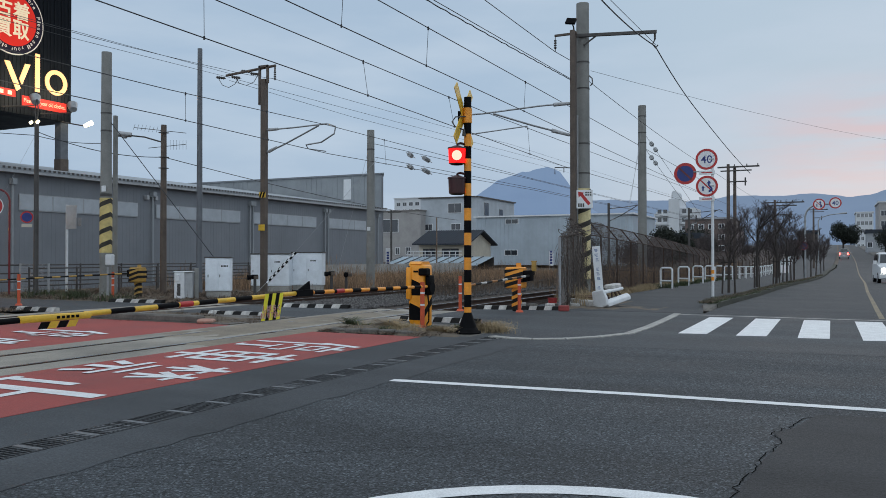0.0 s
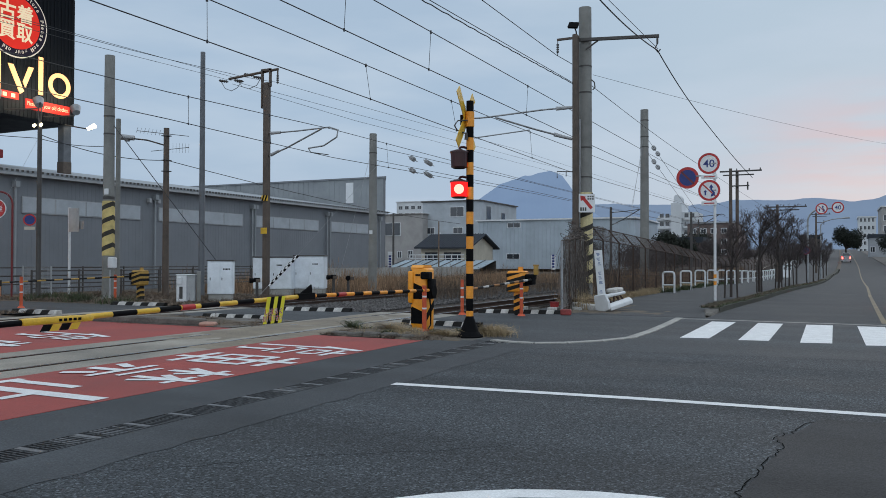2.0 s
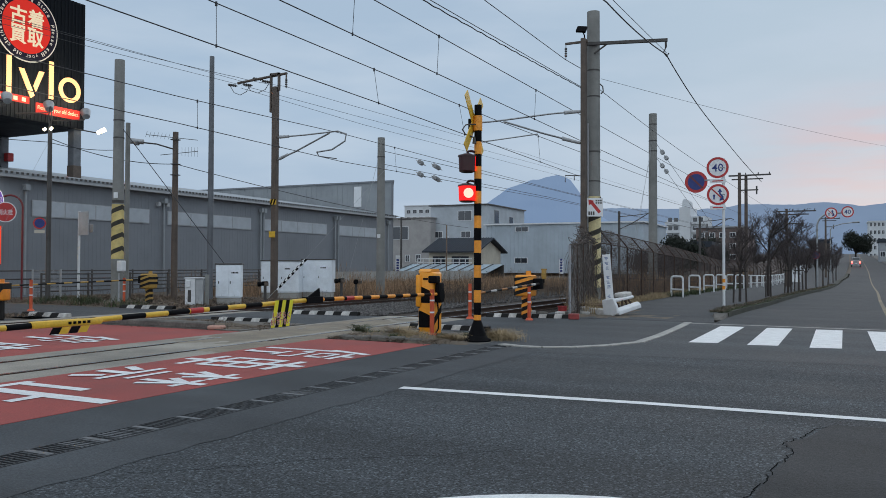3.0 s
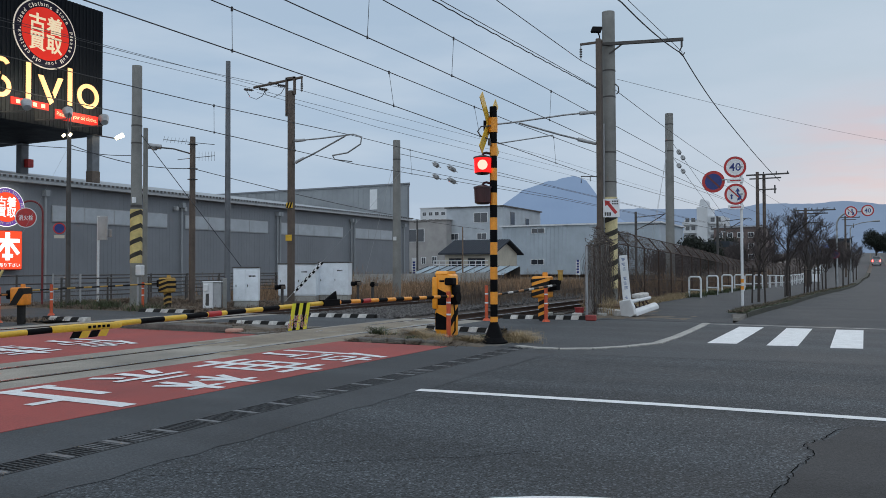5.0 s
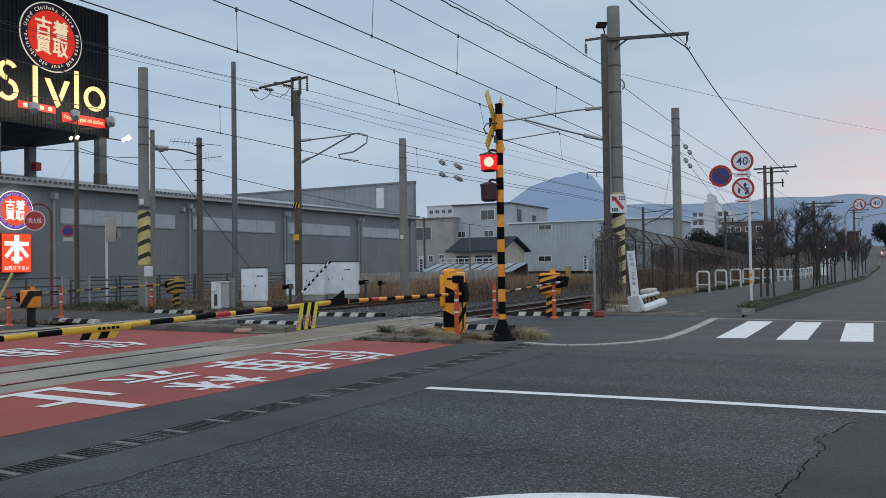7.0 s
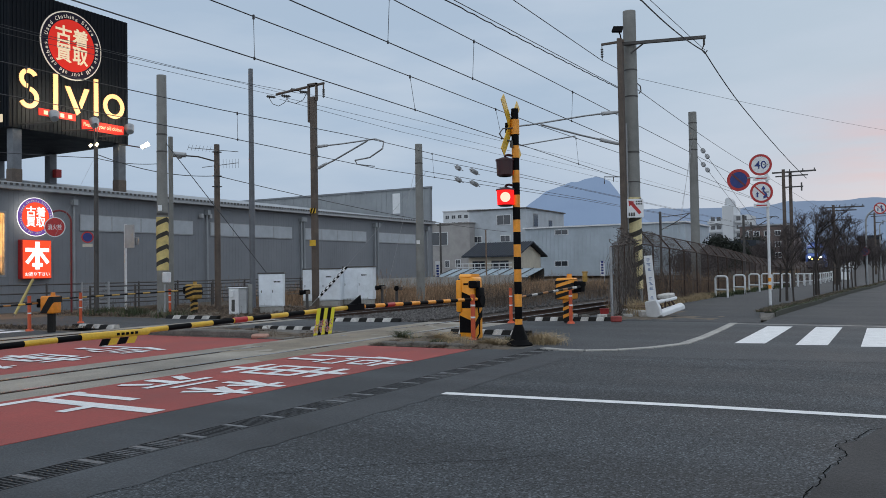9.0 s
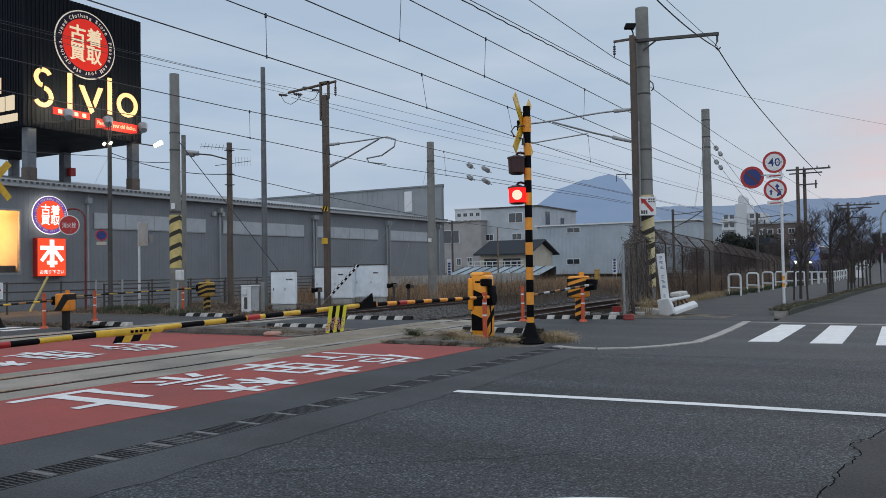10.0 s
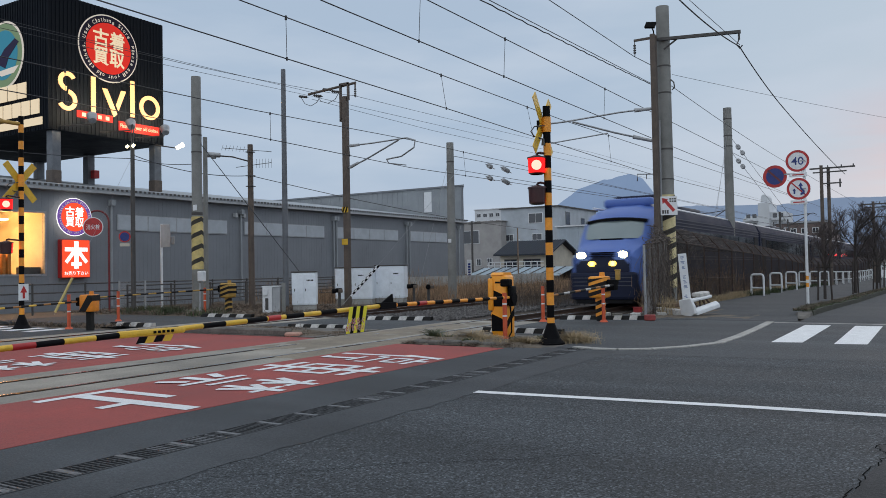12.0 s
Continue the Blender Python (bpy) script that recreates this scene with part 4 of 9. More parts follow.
tube(bm_s, (0, -0.45, 5.25), (0, -0.85, 5.25), 0.05, 0.17, 16)
part("loudspeaker", bm_s, M_DULLYELLOW, far_signal, "weathered yellow horn loudspeaker", smooth=True)
bm_s = bmesh.new()
box(bm_s, 0.07, 0.09, -0.13, 0.13, 0.72, 1.14)
part("notice_plate", bm_s, M_WHITE_SIGN, far_signal, "white notice plate with a red arrow")
bm_s = bmesh.new()
add(bm_s, [(0.094, 0.0, 1.10), (0.094, -0.09, 0.92), (0.094, 0.09, 0.92)], [(0, 1, 2)])
add(bm_s, [(0.094, -0.03, 0.92), (0.094, 0.03, 0.92), (0.094, 0.03, 0.77), (0.094, -0.03, 0.77)], [(0, 1, 2, 3)])
part("arrow", bm_s, M_RED_SIGN, far_signal)


def striped_arm(root, y0, y1, z0, z1, x, r0, r1, band, mats, n=10):
    """A crossing arm along -y, one mesh a band."""
    k, y = 0, y0
    while y > y1 + 0.01:
        b = max(y1, y - band)
        u, v = (y - y0) / (y1 - y0), (b - y0) / (y1 - y0)
        bm = bmesh.new()
        tube(bm, (x, y, z0 + (z1 - z0) * u), (x, b, z0 + (z1 - z0) * v), r0 + (r1 - r0) * u, r0 + (r1 - r0) * v, n)
        part("arm_band", bm, mats[k % len(mats)], root, smooth=True)
        y, k = b, k + 1


def barrier_near():
    root = thing("barrier_machine", "tall orange barrier machine with black slanted panels", "barrier", pose(-6.99, 13.52, 0))
    bm = rbox(-0.175, 0.14, -0.2, 0.2, 0, 1.20, 0.045, 3)
    for v in bm.verts:
        if v.co.z > 1.0 and v.co.x > 0.0:
            v.co.z -= 0.02
    part("body", bm, M_ORANGE, root, smooth=True)
    bm = rbox(-0.215, -0.10, -0.235, -0.16, 0.52, 1.13, 0.035, 3)
    part("side_cover", bm, M_ORANGE, root, "bright orange rounded side cover", smooth=True)
    for z in (0.14, 0.60):
        bm = bmesh.new()
        add(bm, [(-0.14, -0.204, z + 0.28), (0.11, -0.204, z + 0.02), (0.11, -0.204, z + 0.22), (-0.14, -0.204, z + 0.48 - 0.16)], [(0, 1, 2, 3)])
        prism(bm, [(-0.15, z + 0.0), (0.10, z + 0.0), (0.10, z + 0.08), (-0.15, z + 0.30)], -0.206, -0.200)
        part("black_panel", bm, M_BLACK, root)
    bm = bmesh.new()
    box(bm, -0.06, 0.04, -0.207, -0.2, 1.03, 1.065)
    part("maker_plate", bm, M_BLACK, root)
    bm = bmesh.new()
    prism(bm, [(-0.2, 1.185), (0.2, 1.185), (0.15, 1.235), (-0.12, 1.235)], -0.165, 0.09, "x")
    part("top_cap", bm, M_ORANGE, root, "orange sloping cap")
    for z in (0.16, 0.56):
        bm = bmesh.new()
        prism(bm, [(-0.17, z), (0.16, z + 0.26), (0.16, z + 0.40), (-0.17, z + 0.14)], 0.138, 0.144, "x")
        part("side_panel", bm, M_BLACK, root)
    for k, (zz, yy) in enumerate(((1.10, -0.17), (0.50, -0.17), (0.06, -0.17))):
        part("hinge_pin", rbox(-0.17, -0.13, -0.215, -0.195, zz, zz + 0.05, 0.006, 1), M_STEEL_DARK, root)
    bm = bmesh.new()
    path_tube(bm, [(0.19, -0.10, 0.62), (0.23, -0.13, 0.40), (0.21, -0.10, 0.12), (0.12, -0.05, 0.02)], 0.016)
    part("cable", bm, M_BLACK, root)
    bm = rbox(0.14, 0.235, -0.13, 0.12, 0.60, 0.98, 0.04, 2)
    part("drive", bm, M_BLACK, root, "black arm drive housing", smooth=True)
    bm = rbox(0.05, 0.23, -0.235, -0.05, 0.97, 1.11, 0.03, 2)
    part("hinge", bm, M_BLACK, root)
    bm = bmesh.new()
    tube(bm, (0.18, -0.02, 0.74), (0.25, -0.02, 0.74), 0.11, 0.11, 16)
    part("pivot", bm, M_BLACK, root)
    # the long arm, in two lengths with a joint
    bm = bmesh.new()
    tube(bm, (-6.8, 13.62, 0.765), (-6.8, 9.3, 0.80), 0.02, 0.02, 8)
    tube(bm, (-6.8, 9.3, 0.80), (-6.8, 1.52, 0.655), 0.02, 0.02, 8)
    arm = part("arm", bm, M_STEEL, root, "long lowered arm striped black and yellow")
    arm.location = (6.99, -13.52, 0)
    striped_arm(arm, 13.62, 9.62, 0.765, 0.80, -6.8, 0.030, 0.032, 0.26, (M_BLACK, M_ORANGE_DULL))
    striped_arm(arm, 9.30, 1.5, 0.80, 0.655, -6.8, 0.032, 0.026, 0.325, (M_YELLOW, M_BLACK))
    bm = bmesh.new()
    box(bm, -6.85, -6.75, 9.28, 9.66, 0.755, 0.845)
    add(bm, [(-6.81, 9.34, 0.84), (-6.79, 9.34, 0.84), (-6.79, 9.64, 0.845), (-6.81, 9.64, 0.845), (-6.81, 9.62, 0.965), (-6.79, 9.62, 0.965)], [(0, 1, 2, 3), (0, 3, 4), (1, 5, 2), (0, 4, 5, 1), (3, 2, 5, 4)])
    part("joint", bm, M_BLACK, arm, "black breakaway joint with a fin")
    for y in (10.42, 7.15, 4.05):
        bm = bmesh.new()
        z = 0.80 - (9.3 - y) * 0.0186 if y < 9.3 else 0.793
        tube(bm, (-6.8, y - 0.105, z - 0.002), (-6.8, y + 0.105, z + 0.002), 0.034 if y > 5 else 0.029, 0.034 if y > 5 else 0.029, 12)
        part("reflector_band", bm, M_REDPAINT, arm, "red reflective band", smooth=True)
    # yellow joint sleeve with loose flaps
    bm = rbox(-6.845, -6.755, 5.0, 5.80, 0.688, 0.758, 0.025, 2)
    part("sleeve", bm, M_YELLOW, arm, "yellow joint sleeve", smooth=True)
    for k, y in enumerate((5.06, 5.16, 5.27, 5.38)):
        bm = bmesh.new()
        prism(bm, [(y + 0.15, 0.69), (y + 0.25, 0.69), (y + 0.21, 0.625), (y + 0.11, 0.625)], -6.755, -6.75, "x")
        part("flap", bm, (M_BLACK, M_YELLOW)[k % 2], arm)
    bm = bmesh.new()
    for k in range(5):
        box(bm, -6.7545, -6.751, 5.38 + 0.055 * k, 5.415 + 0.055 * k, 0.712, 0.738)
    part("sleeve_lettering", bm, M_BLACK, arm)
    # hanging notice
    tag = thing("hanging_notice", "yellow and black striped cloth notice hanging from the arm", "notice")
    for k in range(5):
        bm = bmesh.new()
        y0 = 8.56 + 0.078 * k
        prism(bm, [(y0, 0.825), (y0 + 0.078, 0.825), (y0 + 0.078 - 0.09, 0.47), (y0 - 0.09, 0.47)], -6.752, -6.748, "x")
        part("stripe", bm, M_BRIGHTYELLOW if k % 2 == 0 else M_BLACK, tag)
    for row, words, wide in ((0.63, "しばらく", 0.36), (0.54, "お待ち下さい", 0.40)):
        for lift, swell, paint, what in ((-6.7465, 0.05, M_WHITE_SIGN, "white edge of the lettering"), (-6.7445, 0.014, M_REDPAINT, "red lettering edged in white")):
            bm = text_bm(words, m=facing((lift, 8.69 - 0.03 * (row < 0.6), row), (1, 0, 0)), fit=(wide + swell * 0.3, 0.078 + swell * 0.25), offset=swell)
            part("lettering", bm, paint, tag, what)


M_BRIGHTYELLOW = mat("bright_yellow_cloth", (0.80, 0.72, 0.03), 0.6, var=0.05, stain=0.1)
barrier_near()


def barrier_small(at, paint, arm_len, label, arm_mats, stripes=3, side=1):
    """A barrier machine with a striped head on a slim post, and an arm along -y."""
    root = thing("barrier_machine", label, "barrier", at, "footpath barriers")
    bm = rbox(-0.09, 0.09, -0.09, 0.09, 0, 0.62, 0.02, 1)
    part("post", bm, M_BLACK_DIRTY, root)
    for k in range(3 if stripes > 1 else 0):
        bm = bmesh.new()
        z = 0.10 + 0.18 * k
        prism(bm, [(-0.095, z), (0.095, z + 0.08), (0.095, z + 0.16), (-0.095, z + 0.08)], -0.096, 0.096)
        part("post_stripe", bm, paint, root)
    bm = rbox(-0.24, 0.20, -0.2, 0.2, 0.56, 1.08, 0.05, 3)
    part("head", bm, paint, root, smooth=True)
    if stripes == 1:
        bm = bmesh.new()
        prism(bm, [(-0.246, 0.57), (-0.02, 0.57), (0.206, 0.90), (0.206, 1.06), (0.06, 1.06)], -0.204, 0.204)
        part("stripe", bm, M_BLACK_DIRTY, root)
    for k in range(stripes if stripes > 1 else 0):
        bm = bmesh.new()
        z = (0.58 if stripes > 1 else 0.68) + 0.17 * k
        prism(bm, [(-0.246, z), (0.206, z + 0.13), (0.206, min(1.05, z + 0.22)), (-0.246, min(1.03, z + 0.09))], -0.204, 0.204)
        part("stripe", bm, M_BLACK_DIRTY, root)
    bm = rbox(min(side * 0.20, side * 0.40), max(side * 0.20, side * 0.40), -0.14, 0.14, 0.74, 1.0, 0.03, 2)
    part("drive", bm, M_BLACK, root, smooth=True)
    bm = bmesh.new()
    tube(bm, (0.05, 0, 1.08), (0.05, 0, 1.18), 0.07, 0.06, 12)
    part("beacon", bm, paint, root, smooth=True)
    striped_arm(root, -0.1, -arm_len, 0.87, 0.74, 0.36 * side, 0.03, 0.022, 0.3, arm_mats)
    return root


M_DEEPORANGE = mat("deep_orange_paint", (0.78, 0.25, 0.015), 0.45, var=0.08, scale=6, stain=0.25)
barrier_small(pose(-6.95, 18.55, 0), M_ORANGE_DULL, 3.9, "yellow and black footpath barrier with its arm lowered", (M_BLACK_DIRTY, M_WHITE_DIRTY, M_BLACK_DIRTY, M_RUSTORANGE))
barrier_small(pose(-20.22, 19.14, 0) @ Matrix.Diagonal((0.95, 0.95, 0.92, 1)), M_DULLYELLOW, 5.6, "weathered yellow and black barrier with a long arm", (M_BLACK_DIRTY, M_DULLYELLOW), 3, -1)
barrier_small(pose(-17.47, 12.08, 0, 0, 0, 20) @ Matrix.Diagonal((0.8, 0.8, 0.80, 1)), M_DEEPORANGE, 8.5, "orange barrier machine with black slanted stripes", (M_RUSTORANGE, M_BLACK_DIRTY, M_YELLOW, M_BLACK_DIRTY), 1, -1)
beacon = thing("warning_beacon", "small yellow beacon on a bent bracket beside the barrier drive", "beacon", pose(-6.52, 18.6, 0))
bm_s = bmesh.new()
path_tube(bm_s, [(-0.05, -0.03, 0.86), (0.0, 0, 0.90), (0.0, 0, 0.99)], 0.016)
part("bracket", bm_s, M_BLACK_DIRTY, beacon)
part("lamp", rbox(-0.055, 0.055, -0.055, 0.055, 0.98, 1.23, 0.03, 2), M_DULLYELLOW, beacon, smooth=True)
part("lamp_cap", rbox(-0.062, 0.062, -0.062, 0.062, 1.20, 1.235, 0.012, 2), M_DULLYELLOW, beacon, smooth=True)


def marker_post(x, y, h=0.86):
    root = thing("marker_post", "red-orange plastic marker post with white reflective bands", "bollard", pose(x, y, 0), "marker posts at the crossing")
    bm = bmesh.new()
    tube(bm, (0, 0, 0.0), (0, 0, 0.05), 0.10, 0.07, 14)
    tube(bm, (0, 0, 0.05), (0, 0, h), 0.042, 0.042, 14)
    part("post", bm, M_REDORANGE, root, smooth=True)
    for z in (0.42, 0.64):
        bm = bmesh.new()
        tube(bm, (0, 0, h * z / 0.86), (0, 0, h * z / 0.86 + 0.032), 0.0435, 0.0435, 14)
        part("reflective_band", bm, M_WHITE_SIGN, root, smooth=True)


for px_, py_ in ((-6.80, 13.2), (-8.20, 17.95), (-6.75, 18.2), (-20.7, 18.55), (-20.1, 14.8), (-18.47, 12.18)):
    marker_post(px_, py_)


def cabinet(at, w, d, h, label, doors=2, lettering=True, material=None):
    """An equipment cabinet on a plinth; its front looks along -y of its own."""
    root = thing("equipment_cabinet", label, "cabinet", at, "trackside cabinets")
    bm = rbox(-w / 2, w / 2, -d / 2, d / 2, 0.22, h, 0.012, 1)
    part("body", bm, material or M_CABINET, root)
    bm = rbox(-w / 2 + 0.03, w / 2 - 0.03, -d / 2 + 0.03, d / 2 - 0.03, 0, 0.22, 0.01, 1)
    part("plinth", bm, M_CONC, root)
    bm = rbox(-w / 2 - 0.03, w / 2 + 0.03, -d / 2 - 0.03, d / 2 + 0.03, h, h + 0.045, 0.01, 1)
    part("lid", bm, M_STEEL_DARK, root)
    for k in range(doors):
        x0, x1 = -w / 2 + 0.03 + (w - 0.06) * k / doors, -w / 2 + 0.03 + (w - 0.06) * (k + 1) / doors
        bm = rbox(x0 + 0.008, x1 - 0.008, -d / 2 - 0.014, -d / 2, 0.26, h - 0.04, 0.006, 1)
        door = part("door", bm, material or M_CABINET, root)
        bm = rbox(x0 + 0.05, x0 + 0.072, -d / 2 - 0.035, -d / 2 - 0.012, h * 0.52, h * 0.52 + 0.09, 0.006, 1)
        part("handle", bm, M_BLACK, door)
    if lettering:
        bm = bmesh.new()
        for k in range(5):
            box(bm, w * 0.12 + 0.045 * k, w * 0.12 + 0.034 + 0.045 * k, -d / 2 - 0.017, -d / 2 - 0.0145, h * 0.78, h * 0.78 + 0.05)
        part("lettering", bm, M_BLACK, root)
    return root


cabinet(pose(-18.1, 20.55, 0, 0, 0, 35), 0.80, 0.62, 1.30, "pale grey-blue steel cabinet with two doors beside the track")
cabinet(pose(-19.7, 25.4, 0, 0, 0, 24), 1.5, 0.7, 1.44, "white steel relay cabinet beside the track", 2)
cabinet(pose(-18.75, 26.5, 0, 0, 0, 24), 1.2, 0.75, 1.50, "white steel relay cabinet with a hinged door", 2)


def small_box():
    root = thing("meter_cabinet", "small off-white cabinet with an open grey side panel", "cabinet", pose(-18.35, 19.2, 0, 0, 0, 35))
    part("body", rbox(-0.25, 0.06, -0.18, 0.18, 0, 0.86, 0.015, 1), M_WHITE, root)
    part("side_panel", rbox(0.06, 0.30, -0.15, 0.15, 0.05, 0.86, 0.01, 1), M_GREYBOX, root)
    part("lid", rbox(-0.27, 0.32, -0.2, 0.2, 0.86, 0.89, 0.008, 1), M_WHITE, root)
    part("terminal_box", rbox(-0.22, -0.08, -0.24, -0.18, 0.58, 0.80, 0.015, 1), M_WHITE, root)
    part("slot", rbox(-0.16, -0.06, -0.186, -0.178, 0.12, 0.5, 0.003, 1), M_STEEL_DARK, root)
    part("post", rbox(0.34, 0.46, -0.05, 0.05, 0, 0.98, 0.01, 1), M_POLE, root)


small_box()


def detector(x, y, top, turn):
    root = thing("obstacle_detector", "black hooded obstacle sensor on a dark post", "sensor", pose(x, y, 0, 0, 0, turn), "obstacle sensors along the tracks")
    bm = bmesh.new()
    tube(bm, (0, 0, 0), (0, 0, top - 0.12), 0.055, 0.05, 10)
    part("post", bm, M_STEEL_DARK, root)
    part("head", rbox(-0.075, 0.075, -0.12, 0.10, top - 0.16, top, 0.03, 2), M_BLACK, root)
    bm = bmesh.new()
    tube(bm, (-0.0, -0.26, top - 0.1), (0, -0.13, top - 0.1), 0.09, 0.08, 14)
    part("hood", bm, M_BLACK, root)
    bm = bmesh.new()
    disc(bm, (0, -0.2, top - 0.1), (0, -1, 0), 0.06, 0.01, 14)
    part("lens", bm, M_REDPAINT, root)
    part("back_box", rbox(0.08, 0.22, -0.06, 0.08, top - 0.16, top - 0.04, 0.015, 1), M_STEEL_BROWN, root)


for x_, y_, h_, a_ in ((-18.2, 22.5, 0.72, -40), (-17.0, 25.5, 0.80, -40), (-16.6, 25.9, 0.76, 30), (-12.6, 24.6, 0.76, 20)):
    detector(x_, y_, h_, a_)


# ---- tipped-over barrier and poster by the fence ----
M_WOODPOST = mat("weathered_post", (0.24, 0.17, 0.12), 0.8, var=0.2, scale=4, stain=0.5)
M_BLUE_FADED = mat("faded_blue_print", (0.16, 0.22, 0.38), 0.6)


def fallen_planter():
    root = thing("plastic_barrier", "white plastic road barrier, broken and pushed aside", "barrier", pose(-5.42, 20.75, 0.02, 0, 0, -20) @ Matrix.Rotation(radians(9), 4, "X"))
    bm = bmesh.new()
    prism(bm, [(-0.21, 0.02), (0.06, -0.02), (0.22, 0.06), (0.20, 0.26), (0.12, 0.46), (-0.23, 0.40)], -0.05, 0.05)
    bmesh.ops.bevel(bm, geom=list(bm.edges), offset=0.018, segments=2, affect="EDGES", profile=0.5)
    part("end_foot", bm, M_WHITE, root, "white plastic barrier foot")
    bm = bmesh.new()
    prism(bm, [(0.0, 0.0), (0.22, 0.0), (0.21, 0.10), (0.12, 0.17), (0.02, 0.15)], 0.05, 1.10)
    bmesh.ops.bevel(bm, geom=list(bm.edges), offset=0.015, segments=1, affect="EDGES", profile=0.5)
    part("lower_rail", bm, M_WHITE, root)
    bm = rbox(-0.10, 0.06, 0.05, 1.02, 0.32, 0.40, 0.025, 1)
    bm.transform(Matrix.Rotation(radians(-3), 4, "X"))
    part("upper_rail", bm, M_WHITE, root)
    bm = rbox(-0.24, 0.02, 0.50, 0.98, 0.40, 0.52, 0.03, 1)
    bm.transform(Matrix.Rotation(radians(-4), 4, "X"))
    part("box", bm, M_WHITE_DIRTY, root, "grimy white box on the rails")
    r = random.Random(77)
    for k in range(9):
        bm = bmesh.new()
        y = 0.12 + 0.10 * k
        tube(bm, (r.uniform(0.0, 0.1), y, 0.15), (r.uniform(-0.06, 0.08), y + r.uniform(-0.12, 0.12), 0.32), 0.02, 0.014, 6)
        part("bracket", bm, M_RUST, root, "rusty bracket between the rails")
    root2 = thing("plastic_barrier", "white plastic road barrier lying on its side", "barrier", pose(-6.12, 21.55, 0.0, 0, 0, 39))
    bm = bmesh.new()
    prism(bm, [(-0.16, 0.0), (0.16, 0.0), (0.15, 0.10), (0.07, 0.17), (-0.12, 0.15)], -0.72, 0.72)
    bmesh.ops.bevel(bm, geom=list(bm.edges), offset=0.02, segments=2, affect="EDGES", profile=0.5)
    part("body", bm, M_WHITE_DIRTY, root2)
    for k in range(7):
        stick = bmesh.new()
        a = r.uniform(-0.5, 0.5)
        tube(stick, (-0.55, -0.06 * k, 0), (0.6, 0.1 * a, 0.03), 0.022, 0.015, 6)
        solid("broken_stick", stick, M_WOODPOST, "weathered broken stick lying on the rubbish heap", "stick", "sticks on the heap", at=pose(-6.35 + 0.06 * k, 21.75 + 0.1 * a, 0.19 + 0.012 * k, 0, 0, 20 * a - 25))
    board = thing("upright_notice_board", "tall narrow white notice board with blue lettering", "sign", pose(-5.52, 21.1, 0, 4, -5, 20))
    part("panel", rbox(-0.105, 0.105, -0.02, 0.02, 0.18, 1.62, 0.008, 1), M_WHITE_SIGN, board)
    r = random.Random(3)
    for k in range(10):
        z = 1.55 - 0.125 * k
        if k in (3, 7):
            continue
        for j in range(3):
            bm = bmesh.new()
            box(bm, -0.045 + r.uniform(-0.015, 0.02), 0.03 + r.uniform(-0.02, 0.02), -0.024, -0.0205, z - 0.03 * j - 0.016, z - 0.03 * j)
            part("lettering_bar", bm, M_BLUE_FADED, board)


fallen_planter()
bm_s = bmesh.new()
tube(bm_s, (0, 0, 0), (0, 0, 0.24), 0.105, 0.12, 16)
ring(bm_s, (0, 0, 0.245), (0, 0, 1), 0.11, 0.13, 0.02, 16)
solid("bucket", bm_s, mat("red_plastic", (0.35, 0.03, 0.03), 0.5), "red plastic bucket beside the fence", "bucket", at=pose(-6.65, 20.44, 0), smooth=True)
solid("red_block", rbox(-0.13, 0.13, -0.08, 0.08, 0, 0.14, 0.02, 1), mat("faded_red_plastic", (0.30, 0.05, 0.045), 0.6, stain=0.4), "faded red plastic block beside the fence post", "rubble", at=pose(-5.89, 19.0, 0, 0, 0, 12))
for k_ in range(7):
    r_ = random.Random(40 + k_)
    solid("rubble_block", rbox(-0.12, 0.12, -0.09, 0.09, 0, 0.11, 0.02, 1), (M_CONC, M_WHITE_DIRTY, M_CONC_DARK)[k_ % 3], "broken concrete lump on the ground by the fence", "rubble", "rubble by the fence", at=pose(-6.0 - r_.random() * 1.6, 19.9 + r_.random() * 0.9, 0, 0, 0, r_.uniform(0, 180)))


# ---- poles, masts and overhead line ----
def round_pole(name, x, y, h, r0, r1, material, label, category="pole", bands=(), group="", lean=(0, 0)):
    root = thing(name, label, category, pose(x, y, rise(y) - 0.02), group)
    bm = bmesh.new()
    tube(bm, (0, 0, 0), (lean[0], lean[1], h), r0, r1, 18)
    part("shaft", bm, material, root, smooth=True)
    for z, w in bands:
        bm = bmesh.new()
        r = r0 + (r1 - r0) * z / h + 0.008
        tube(bm, (lean[0] * z / h, lean[1] * z / h, z), (lean[0] * z / h, lean[1] * z / h, z + w), r, r, 18)
        part("strap", bm, M_STEEL_DARK, root, smooth=True)
    return root


M_STRIPE_WORN = mat("worn_black_stripe", (0.05, 0.045, 0.035), 0.8, var=0.5, scale=4, stain=0.6)


